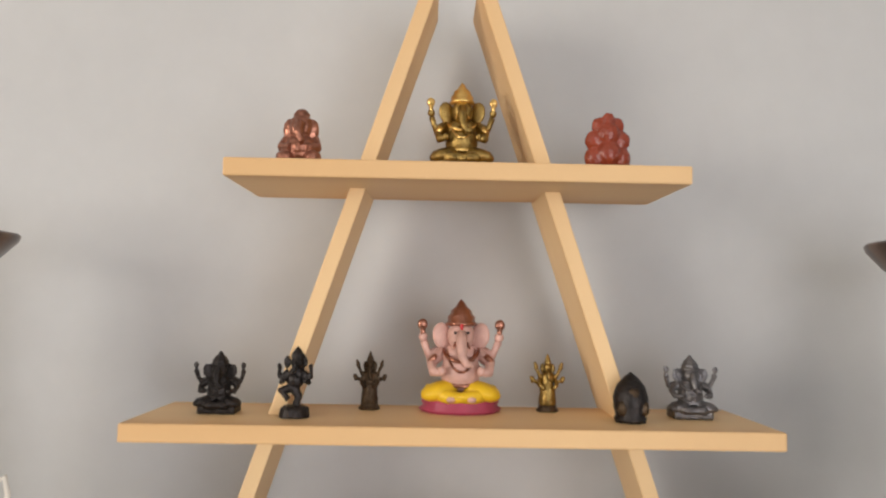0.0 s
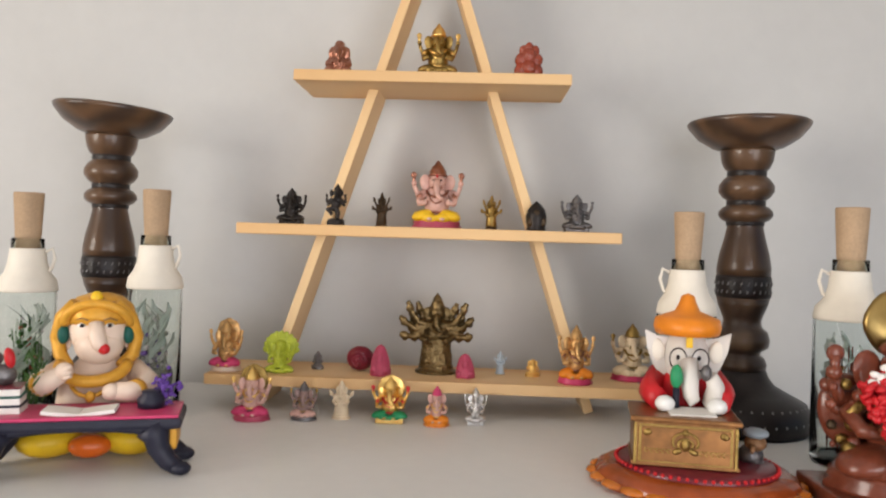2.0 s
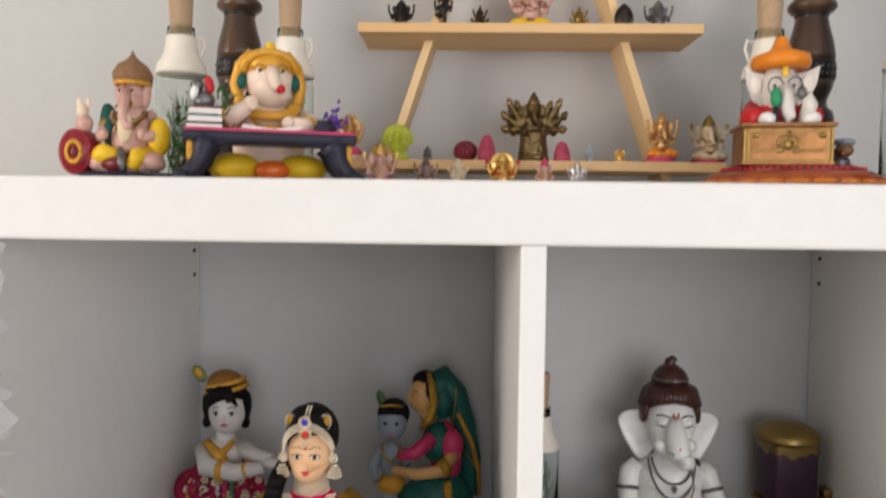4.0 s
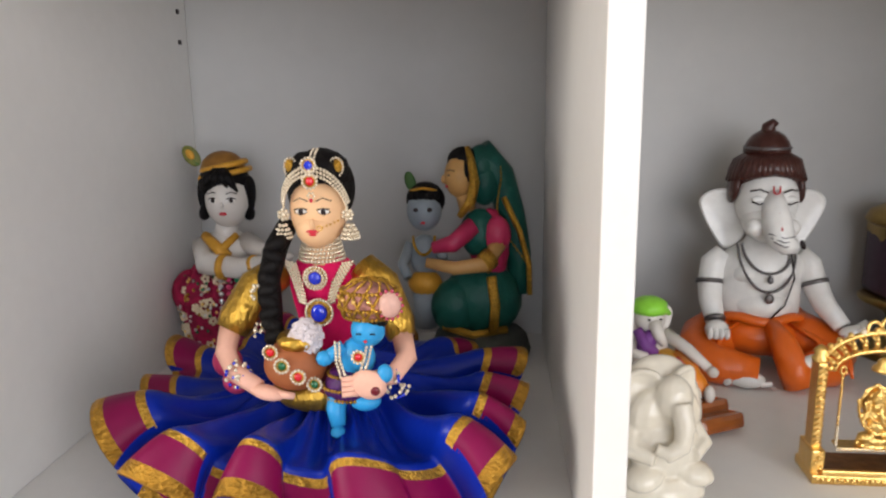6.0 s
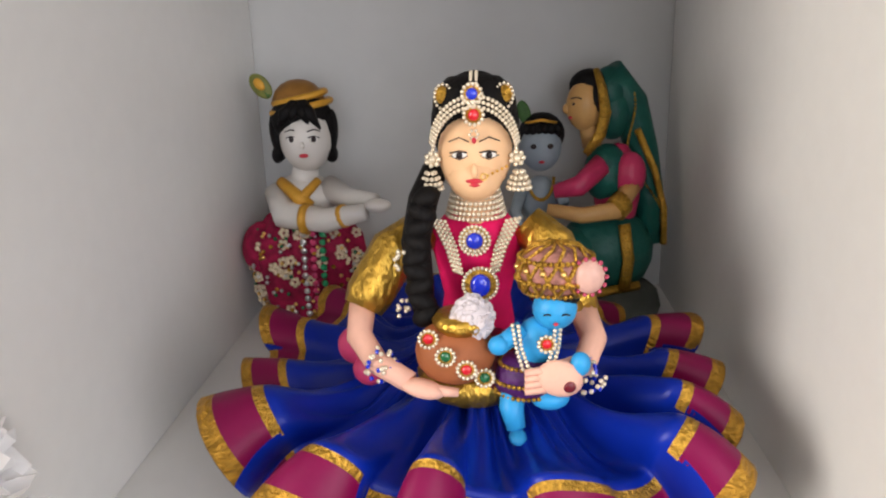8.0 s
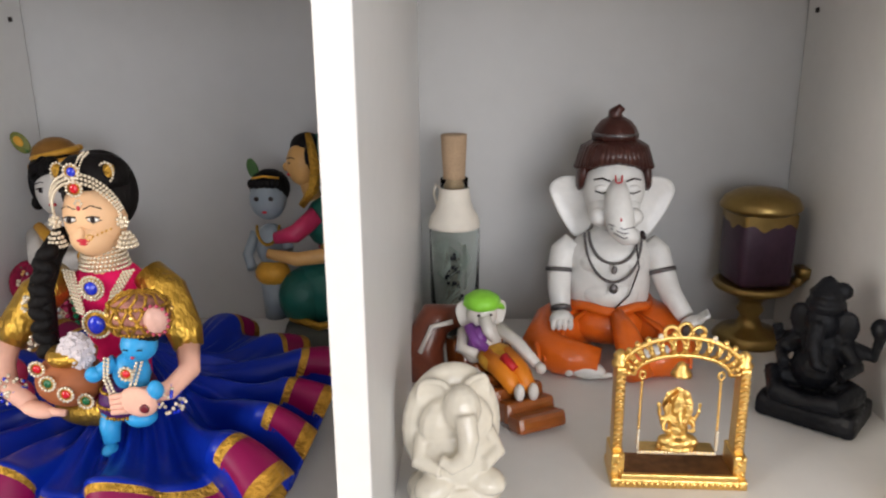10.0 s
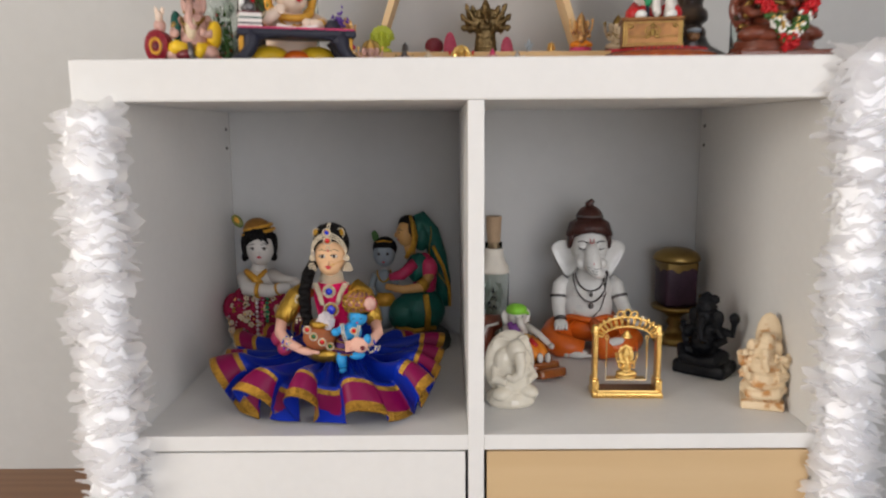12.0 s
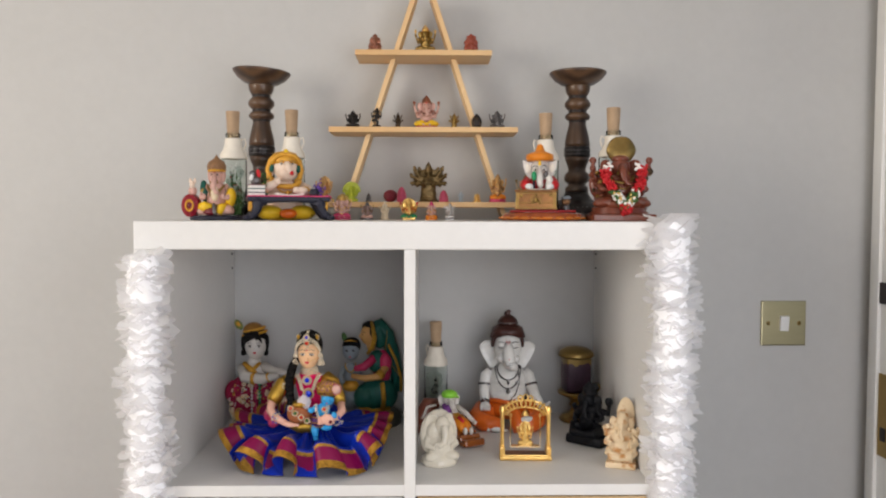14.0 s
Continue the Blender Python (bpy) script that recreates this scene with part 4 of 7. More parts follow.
def drummer_figure():
    """Seated elephant figure in a brown turban beside a red drum, a mouse on the drum, on a black base."""
    b = idol(PINKSKIN, TURBANB, PINKSKIN, NAVY, OLDGOLD, arms=2, ears=False, top="", plinth="", face=True)
    b.lathe([(0.0, 0.02), (0.56, 0.02), (0.58, 0.05), (0.55, 0.09), (0.0, 0.10)], NAVY, seg=28, sy=0.7, wobble=lambda ph, z: 1 + 0.05 * math.sin(3 * ph + 1))
    b.ball((-0.02, -0.20, 0.15), (0.20, 0.14, 0.07), MAROON)
    b.tube([(-0.34, -0.12, 0.20), (-0.18, -0.24, 0.23), (-0.02, -0.24, 0.21)], [0.07, 0.075, 0.05], YELLOW, 12)
    b.tube([(0.22, -0.12, 0.22), (0.16, -0.26, 0.20), (0.12, -0.28, 0.12)], [0.07, 0.07, 0.06], YELLOW, 12)
    b.ball((0.30, -0.06, 0.36), (0.11, 0.10, 0.15), YELLOW, rot=(0, 8, 0))
    b.ball((-0.25, 0.02, 0.44), (0.09, 0.11, 0.19), TEAL, rot=(0, -12, 0))
    b.ball((0.02, -0.2, 0.42), (0.08, 0.05, 0.12), CREAM)
    b.tube([(0.02, -0.28, 0.26), (0.06, -0.34, 0.16), (0.08, -0.34, 0.10)], [0.03, 0.045, 0.035], PEWTER, 9)
    for s in (-1, 1):
        b.ball((s * 0.135, 0.0, 0.68), (0.05, 0.05, 0.10), PINKSKIN, rot=(0, s * 8, 0))
    b.lathe([(0.15, 0.75), (0.185, 0.78), (0.19, 0.84), (0.15, 0.90), (0.07, 0.94), (0.03, 0.97), (0.0, 1.02)], TURBANB, seg=26, wobble=lambda ph, z: 1 + 0.035 * math.sin(10 * ph + 40 * z))
    b.tube([(0.165 * math.cos(a), -0.165 * math.sin(a), 0.765) for a in np.linspace(0, 6.283, 26)], 0.022, OCHRE, 7)
    # drum with a gold ring on its head
    for y, r in ((-0.22, 0.150), (-0.02, 0.150)):
        b.tube([(-0.48 + r * math.cos(a), y, 0.24 + r * math.sin(a)) for a in np.linspace(0, 6.283, 26)], 0.022, DRUMRED, 7)
    b.tube([(-0.48, -0.24, 0.24), (-0.48, -0.12, 0.24), (-0.48, 0.0, 0.24)], [0.150, 0.170, 0.150], DRUMRED, 26)
    b.tube([(-0.48 + 0.075 * math.cos(a), -0.245, 0.24 + 0.075 * math.sin(a)) for a in np.linspace(0, 6.283, 20)], 0.020, OCHRE, 7)
    b.ball((-0.48, -0.245, 0.24), (0.035, 0.012, 0.035), MAROON)
    b.ball((-0.47, -0.08, 0.46), (0.085, 0.075, 0.075), PINKSKIN)
    b.ball((-0.46, -0.12, 0.55), (0.055, 0.055, 0.06), PALESKIN)
    for s in (-1, 1):
        b.ball((-0.46 + s * 0.045, -0.10, 0.61), (0.03, 0.015, 0.04), PALESKIN)
    rnd = random.Random(14)
    for _ in range(40):
        q = Vector((0.46 + rnd.gauss(0, 0.035), -0.05 + rnd.gauss(0, 0.03), rnd.uniform(0.10, 0.40)))
        b.tube([q, q + Vector((rnd.uniform(-0.05, 0.05), rnd.uniform(-0.02, 0.02), 0.07))], [0.010, 0.003], LEAF, 4)
    return b


DRUMRED = mat("dark_red_drum_paint", (0.27, 0.012, 0.025), 0.35, 0, 0.2, 150, 0.2, 0.3)
drummer_figure().place("figurine", (-0.302, 0.122, TOPZ), 0.103, "painted seated elephant figurine in brown turban beside a red drum", 0.094)


# AMBER again, with the light on the scallops put into a brighter colour
AMBERLIT = mat("lit_amber_lacquer", (0.50, 0.14, 0.012), 0.22, 0, 0.35, 80, 0.2, 0.5)


def clerk_figure():
    """White elephant clerk in an orange hat and round glasses, behind a gold chest, on a scalloped oval base."""
    b = Build()
    b.lathe([(0.0, 0.0), (0.066, 0.0), (0.068, 0.004), (0.064, 0.010), (0.058, 0.013), (0.0, 0.013)], AMBER, c=(0, 0, 0.001), seg=72, sy=0.86, wobble=lambda ph, z: 1 + 0.035 * abs(math.cos(11 * ph)))
    b.lathe([(0.052, 0.0), (0.0545, 0.003), (0.050, 0.0065), (0.0, 0.0065)], MAROON, c=(0, 0, 0.012), seg=48, sy=0.86)
    for k in range(64):
        a = 2 * math.pi * k / 64
        b.ball((0.0535 * math.cos(a), 0.046 * math.sin(a), 0.0165), 0.0015, RED, seg=6, ring=4)
    # scallops in the lit copy of the base lacquer
    for k in range(22):
        a = 2 * math.pi * k / 22
        b.ball((0.064 * math.cos(a), 0.055 * math.sin(a), 0.005), (0.0105, 0.0100, 0.0032), AMBERLIT, rot=(0, 0, 0), seg=9, ring=6)
    # chest
    b.box((-0.006, -0.006, 0.0400), (0.078, 0.045, 0.038), CHESTG, bevel=0.002)
    b.box((-0.006, -0.006, 0.0600), (0.083, 0.050, 0.0045), CHESTG, bevel=0.0015)
    b.box((-0.006, -0.006, 0.0214), (0.081, 0.047, 0.004), CHESTG, bevel=0.0012)
    y = -0.0292
    b.box((-0.006, y + 0.0006, 0.0390), (0.070, 0.0016, 0.0330), OLDGOLD, bevel=0.0006)
    b.box((-0.006, y - 0.0002, 0.0390), (0.066, 0.0016, 0.0295), CHESTG, bevel=0.0006)
    for r, z in ((0.0095, 0.0420), (0.0055, 0.0400)):
        b.tube([(-0.006 + r * math.cos(a), y - 0.0012, z + 0.85 * r * math.sin(a)) for a in np.linspace(-0.6, math.pi + 0.6, 18)], 0.0012, OLDGOLD, 6)
    b.ball((-0.006, y - 0.001, 0.0400), (0.0034, 0.0022, 0.0060), OLDGOLD)
    b.ball((-0.006, y - 0.001, 0.0500), (0.0026, 0.0018, 0.0030), OLDGOLD)
    for s in (-1, 1):
        b.ball((-0.006 + s * 0.0060, y - 0.001, 0.0340), (0.0040, 0.0016, 0.0026), OLDGOLD, rot=(0, s * 30, 0))
        for k in range(5):
            u = 0.012 + 0.0042 * k
            b.tube([(-0.006 + s * u + 0.0017 * math.cos(a), y - 0.0010, 0.0335 + 0.0017 * math.sin(a)) for a in np.linspace(0, 5.0, 9)], 0.0006, OLDGOLD, 5)
        b.ball((-0.006 + s * 0.0285, y - 0.001, 0.0490), (0.0036, 0.0016, 0.0030), OLDGOLD, rot=(0, s * 25, 0))
        b.box((-0.006 + s * 0.0375, y + 0.0008, 0.0385), (0.0026, 0.0024, 0.036), OLDGOLD, bevel=0.0008)
    # body and head
    b.ball((0, 0.030, 0.060), (0.026, 0.020, 0.032), RED)
    for s in (-1, 1):
        b.tube([(s * 0.022, 0.030, 0.078), (s * 0.0305, 0.016, 0.070), (s * 0.024, -0.004, 0.068)], [0.009, 0.0085, 0.0075], RED)
        b.ball((s * 0.020, -0.010, 0.067), (0.008, 0.007, 0.005), CHALK)
        ear = [(0.010, 0.011), (0.024, 0.0125), (0.035, 0.0165), (0.0325, 0.004), (0.027, -0.007), (0.020, -0.014), (0.012, -0.009)]
        back = [(s * (0.018 + 0.9 * (u - 0.018)), 0.033 - 0.25 * (u - 0.01), 0.0925 + 0.9 * w) for u, w in ear]
        b.add([Vector((s * u, 0.024 - 0.25 * (u - 0.01), 0.0925 + w)) for u, w in ear] + [Vector(p) for p in back],
              [tuple(range(7)), tuple(range(13, 6, -1))] + [(k, (k + 1) % 7, 7 + (k + 1) % 7, 7 + k) for k in range(7)], MARBLE, False)
        b.ball((s * 0.0245, 0.0205, 0.0960), (0.0065, 0.0016, 0.0075), DIP, rot=(0, s * 25, 0), seg=10, ring=7)
        b.tube([(s * 0.0088 + 0.0068 * math.cos(a), 0.0060, 0.0925 + 0.0068 * math.sin(a)) for a in np.linspace(0, 6.28, 18)], 0.0006, EYE, 5)
        b.ball((s * 0.0085, 0.0095, 0.0930), (0.0016, 0.0012, 0.0016), EYE, seg=8, ring=6)
    b.tube([(-0.002, 0.006, 0.0935), (0.002, 0.006, 0.0935)], 0.0006, EYE, 5)
    b.ball((0, 0.026, 0.092), (0.0185, 0.0180, 0.0215), MARBLE, seg=18, ring=12)
    b.tube([(0, 0.008, 0.090), (0.0, 0.001, 0.080), (0.001, -0.002, 0.072), (0.004, -0.004, 0.067)], [0.0080, 0.0075, 0.0062, 0.0045], MARBLE)
    b.box((0.0, 0.0072, 0.1045), (0.0055, 0.002, 0.010), YELLOW, bevel=0.0008)
    b.ball((-0.011, -0.0045, 0.083), (0.0052, 0.0040, 0.0075), GREENP)
    b.tube([(-0.011, -0.0045, 0.076), (-0.011, -0.006, 0.064)], 0.0028, NAVY, 7)
    b.ball((0.012, -0.004, 0.086), (0.0045, 0.004, 0.005), PEWTER)
    b.tube([(0.018, 0.002, 0.066), (0.020, -0.002, 0.078), (0.016, -0.004, 0.084)], [0.008, 0.007, 0.005], MARBLE)
    b.box((0.0, -0.012, 0.0630), (0.036, 0.020, 0.0016), PAPER, rot=(3, 0, 4), bevel=0.0004)
    # hat
    b.lathe([(0.018, 0.0), (0.0260, 0.0005), (0.0278, 0.005), (0.0265, 0.010), (0.019, 0.0125), (0.0105, 0.015), (0.0072, 0.020), (0.0055, 0.0245), (0.0, 0.0265)], ORANGE, c=(0, 0.024, 0.1065), seg=28)
    # mouse at the side
    b.ball((0.050, 0.006, 0.024), (0.010, 0.009, 0.010), PEWTER)
    b.ball((0.052, 0.000, 0.037), (0.0085, 0.008, 0.0075), TURBANB)
    b.ball((0.052, 0.000, 0.0455), (0.010, 0.009, 0.0045), CHILDBLUE)
    b.tube([(0.049, -0.008, 0.036), (0.046, -0.013, 0.032)], [0.003, 0.0015], TURBANB, 6)
    return b


b = clerk_figure()
squat = lambda z: z if z < 0.0175 else 0.0175 + 0.78 * (z - 0.0175) if z < 0.0625 else 0.0526 + 1.14 * (z - 0.0625)
b.v = [(x, y, squat(z)) for x, y, z in b.v]
b.v = [(x * 0.93 if z < 0.0186 else x * 0.79 - 0.005, y * 0.95, z * 0.915) for x, y, z in b.v]
b.done("figurine", (0.204, 0.118, TOPZ), label="white elephant clerk figurine in orange hat behind a gold chest", category="figurine", turn=-9)


def garlanded_figure():
    """Dark red-brown seated figure with a gold halo and a garland of red and white flowers."""
    b = idol(REDWOOD, REDWOOD, REDWOOD, REDWOOD, OLDGOLD, arms=4, top="low", plinth="round", tool=REDWOOD)
    b.box((0, 0.0, -0.04), (0.84, 0.62, 0.10), REDWOOD, bevel=0.02)
    b.lathe([(0.0, 0.0), (0.18, 0.0), (0.20, 0.02), (0.18, 0.04), (0.0, 0.04)], BRASS, seg=26, wobble=lambda ph, z: 1 + 0.02 * math.cos(20 * ph))
    n = 26 * 5
    for k in range(len(b.v) - n, len(b.v)):
        x, y, z = b.v[k]
        b.v[k] = (x + 0.04, 0.10 + z, 0.93 + y)
    rnd = random.Random(8)
    for s in (-1, 1):
        b.ball((s * 0.24, 0.10, 0.42), (0.16, 0.06, 0.22), REDWOOD, rot=(0, s * 10, 0))
        for _ in range(34):
            b.ball((s * rnd.uniform(0.12, 0.40), rnd.uniform(-0.06, 0.08), rnd.uniform(0.2, 0.66)), rnd.uniform(0.02, 0.05), rnd.choice((REDWOOD, REDWOOD, BRONZE, OLDGOLD)), seg=8, ring=6)
    for k in range(150):
        u = k / 149
        a = math.pi * u
        c = Vector((0.25 * math.cos(a) * (0.35 + 0.65 * abs(math.cos(a))), -0.18 - 0.16 * math.sin(a), 0.66 - 0.62 * (1 - abs(1 - 2 * u)) ** 0.9))
        red = u < 0.24 or u > 0.76 or 0.43 < u < 0.57
        m = RED if red else rnd.choice((PAPER, LEAF, LEAF, GOLD))
        for _ in range(3):
            p = c + Vector((rnd.uniform(-0.055, 0.055), rnd.uniform(-0.05, 0.03), rnd.uniform(-0.04, 0.04)))
            b.ball(p, (rnd.uniform(0.02, 0.045), 0.016, rnd.uniform(0.015, 0.03)), m, rot=(rnd.uniform(-60, 60), rnd.uniform(-60, 60), rnd.uniform(0, 180)), seg=6, ring=4)
    for s in (-1, 1):
        for _ in range(10):
            b.ball((s * 0.2 + rnd.uniform(-0.06, 0.06), -0.2, 0.68 + rnd.uniform(-0.05, 0.04)), (0.03, 0.014, 0.02), PAPER, rot=(0, rnd.uniform(0, 180), 0), seg=6, ring=4)
    return b


garlanded_figure().place("figurine", (0.318, 0.092, TOPZ), 0.130, "dark red-brown seated figurine with gold halo and flower garland", 0.098)

# ---- open compartment with the dolls ----
INZ = 1.095


def beads(b, pts, r=0.00105, step=0.0022, m=None):
    pts = [Vector(p) for p in pts]
    left = 0.0
    for p, q in zip(pts, pts[1:]):
        d = (q - p).length
        t = left
        while t < d:
            b.ball(p.lerp(q, t / d), r, m or BEAD, seg=6, ring=4)
            t += step
        left = t - d


def jewel(b, c, r, m, tilt=0.0):
    """A round stone in a ring of beads, facing the front."""
    b.ball(c, (r * 0.62, r * 0.4, r * 0.62), m, seg=14, ring=8)
    b.disc((c[0], c[1] + 0.0008, c[2]), r * 1.02, GOLDTRIM, 0.001)
    n = max(9, int(6.28 * r / 0.0019))
    for k in range(n):
        a = 2 * math.pi * k / n
        b.ball((c[0] + r * math.cos(a), c[1] - 0.0004, c[2] + r * math.sin(a)), 0.00095, BEAD, seg=6, ring=4)


def seated_doll():
    """Cloth doll in a wide blue and magenta skirt, with bead jewellery, a pot and a small blue doll on her arm."""
    b = Build()
    X, Z = -0.160, INZ
    # skirt: a low stiff disc of satin whose banded hem stands in deep pleats, with a blue lining
    nu, nv = 480, 46
    cx, cy = -0.164, 0.148
    vs = []
    for i in range(nv + 1):
        t = i / nv
        tt, u = min(1.0, t / 0.70), max(0.0, (t - 0.70) / 0.30)
        s2 = max(0.0, (t - 0.22) / 0.78) ** 1.5
        for k in range(nu):
            a = 2 * math.pi * k / nu
            fold = 15 * a + 1.5 * math.sin(2 * a + 1.0) + 1.1 * math.sin(3 * a + 0.4) + 0.5 * math.sin(5 * a + 2.0)
            rate = 15 + 3.0 * math.cos(2 * a + 1.0) + 3.3 * math.cos(3 * a + 0.4) + 2.5 * math.cos(5 * a + 2.0)
            amp = 1.0 + 0.3 * math.sin(3 * a + 2.0) + 0.25 * math.sin(7 * a)
            amp *= 0.62 + 0.5 * min(1.0, max(0.0, 0.35 - math.sin(a)))
            c = math.cos(fold) + 0.25 * math.cos(2 * fold + 0.7)
            a += 0.95 * amp * s2 * math.sin(2 * fold) / max(rate, 6.0) + 0.02 * s2 * math.sin(5 * a)
            ca, sa = math.cos(a), math.sin(a)
            front = max(0.0, -sa) ** 1.6
            ry_trim, ry_hem = (0.124, 0.133) if sa < 0 else (0.110, 0.126)
            grow = u + 0.05 * math.sin(math.pi * u) * amp
            rx = 0.095 * (0.10 + 0.90 * tt) + 0.028 * grow
            ry = ry_trim * (0.10 + 0.90 * tt) + (ry_hem - ry_trim) * grow
            corner = 3.5 if ca > 0 else 2.5
            square = (abs(ca) ** corner + abs(sa) ** corner) ** (-1 / corner) if sa < 0 else 1.0
            out = square + s2 * c * (0.066 + 0.02 * front * u) * amp + 0.03 * t * t * math.sin(5 * a + 0.6)
            z_trim = 0.047 + 0.004 * front
            z_hem = 0.034 - 0.026 * front + 0.012 * max(0.0, -ca) + 0.006 * math.sin(3 * a)
            z = z_trim + 0.026 * (1 - tt) ** 2.0 - 0.007 * math.sin(math.pi * tt) + (z_hem - z_trim) * u ** 1.3
            z += 0.0205 * s2 * c * amp * (1 - 0.15 * u)
            crease = math.sin(math.pi * tt) * (1 - u)
            z += crease * (0.0046 * math.sin(22 * a + 3 * math.sin(3 * a)) * tt + 0.0036 * math.sin(9 * t + 7 * a + 2 * math.sin(3 * a)) + 0.0020 * math.sin(47 * a + 3 * math.sin(5 * a) + 6 * t))
            x = min(max(cx + rx * ca * out, -0.3425), -0.0105)
            y = min(cy + ry * sa * out, 0.30)
            vs.append((x, y, Z + (z if z > 0.010 else 0.004 + 0.006 * math.exp((z - 0.010) / 0.006))))
    band = lambda t: BLUESATIN if t < 0.75 else GOLDTRIM if t < 0.775 else MAGENTA if t < 0.93 else GOLDHEM
    k0, low = len(b.v), len(vs)
    b.v += vs + [(x, y, z - 0.0016) for x, y, z in vs]
    for i in range(nv):
        for m, base, flip in ((band((i + 0.5) / nv), k0, False), (BLUESATIN, k0 + low, True)):
            j = b.slot(m)
            for k in range(nu):
                q = [base + i * nu + k, base + i * nu + (k + 1) % nu, base + (i + 1) * nu + (k + 1) % nu, base + (i + 1) * nu + k]
                b.f.append(q[::-1] if flip else q)
                b.i.append(j)
                b.s.append(True)
    j = b.slot(GOLDHEM)
    for k in range(nu):
        b.f.append([k0 + nv * nu + k, k0 + nv * nu + (k + 1) % nu, k0 + low + nv * nu + (k + 1) % nu, k0 + low + nv * nu + k])
        b.i.append(j)
        b.s.append(True)
    # lap cloth of maroon and gold
    b.ball((X - 0.002, 0.098, Z + 0.062), (0.028, 0.026, 0.014), GOLDLAME)
    b.ball((X + 0.006, 0.098, Z + 0.067), (0.022, 0.024, 0.016), MAROON)
    # torso
    b.lathe([(0.022, -0.02), (0.018, 0.0), (0.0185, 0.02), (0.0165, 0.034), (0.021, 0.055), (0.023, 0.066), (0.016, 0.074), (0.010, 0.078)], HOTPINK, c=(X, 0.118, Z + 0.062), seg=24, sy=0.72)
    b.tube([(X, 0.116, Z + 0.130), (X, 0.114, Z + 0.152)], 0.0098, DOLLSKIN, 14)
    # head
    b.ball((X, 0.112, Z + 0.1685), (0.0172, 0.0165, 0.0225), DOLLSKIN, seg=24, ring=16)
    b.ball((X, 0.107, Z + 0.158), (0.0128, 0.0135, 0.0118), DOLLSKIN, seg=18, ring=12)
    b.ball((X, 0.0938, Z + 0.1625), (0.0017, 0.0024, 0.0034), DOLLSKIN, seg=9, ring=7)
    b.ball((X, 0.121, Z + 0.180), (0.0208, 0.0200, 0.0245), HAIR, seg=22, ring=14)
    b.lathe([(0.0195, 0.0), (0.0192, 0.006), (0.0172, 0.012), (0.0120, 0.0165), (0.0, 0.0185)], HAIR, c=(X, 0.1150, Z + 0.1855), seg=22)
    for s in (-1, 1):
        e = (X + s * 0.0066, 0.0957, Z + 0.1695)
        b.ball(e, (0.0034, 0.0012, 0.0015), PAPER, seg=10, ring=6)
        b.ball((e[0], e[1] - 0.0007, e[2]), (0.0017, 0.0008, 0.0015), EYE, seg=9, ring=6)
        b.tube([(e[0] - 0.0042, e[1] + 0.0006, e[2] - 0.0002), (e[0], e[1] - 0.0008, e[2] - 0.0019), (e[0] + 0.0042, e[1] + 0.0006, e[2] - 0.0002)], 0.0003, EYE, 5)
        b.tube([(e[0] - 0.0042, e[1] + 0.0002, e[2] + 0.0010), (e[0], e[1] - 0.0010, e[2] + 0.0020), (e[0] + 0.0034, e[1] + 0.0002, e[2] + 0.0010)], 0.0004, EYE, 5)
        b.tube([(X + s * 0.0022, 0.0942, Z + 0.1755), (X + s * 0.0066, 0.0944, Z + 0.1776), (X + s * 0.0112, 0.0972, Z + 0.1754)], 0.0003, EYE, 5)
        # hair ornament, earring and its bell
        b.ball((X + s * 0.0135, 0.1045, Z + 0.1945), (0.0036, 0.0026, 0.0052), GOLDTRIM, rot=(0, s * 30, 0))
        beads(b, [(X + s * 0.0135 + 0.0040 * math.cos(a), 0.1030, Z + 0.1945 + 0.0056 * math.sin(a)) for a in np.linspace(0, 6.3, 14)], 0.0008, 0.0019)
        ex = X + s * 0.0192
        for k in range(7):
            a = 6.28 * k / 7
            b.ball((ex + 0.0028 * math.cos(a), 0.103, Z + 0.1665 + 0.0028 * math.sin(a)), 0.0013, BEAD, seg=6, ring=4)
        b.ball((ex, 0.1025, Z + 0.1665), 0.0018, BEAD, seg=8, ring=6)
        for k, r in enumerate((0.0020, 0.0034, 0.0044, 0.0050)):
            n = 6 + 3 * k
            for q in range(n):
                a = 6.28 * q / n
                b.ball((ex + s * 0.001 + r * math.cos(a), 0.104 + r * math.sin(a), Z + 0.1600 - 0.0024 * k), 0.00115, BEAD, seg=6, ring=4)
    b.ball((X, 0.0945, Z + 0.1580), (0.0042, 0.0013, 0.0014), LIP, seg=10, ring=6)
    b.ball((X, 0.0948, Z + 0.1563), (0.0031, 0.0014, 0.0014), LIP, seg=10, ring=6)
    beads(b, [(X + 0.0042 + 0.0015 * math.cos(a), 0.0934 + 0.0006 * math.cos(a), Z + 0.1600 + 0.0015 * math.sin(a)) for a in np.linspace(0, 6.2, 12)], 0.0005, 0.0010, GOLD)
    for k in range(5):
        b.ball((X + 0.0060 + 0.0021 * k, 0.0940 + 0.0011 * k, Z + 0.1604 + 0.0008 * k), 0.0007, OCHRE, seg=6, ring=4)
    b.ball((X, 0.0938, Z + 0.1762), (0.0011, 0.0008, 0.0014), LIP, seg=8, ring=5)
    # bead bands over the brow
    for row in range(3):
        for s in (-1, 1):
            beads(b, [(X + s * (0.0200 - 0.0004 * row) * math.sin(u), 0.0930 + 0.0125 * (1 - math.cos(u)) - 0.0003 * row, Z + 0.1690 + 0.0265 * math.cos(u * 0.95) - 0.0023 * row) for u in np.linspace(0.02, 1.45, 12)], 0.0010, 0.0021)
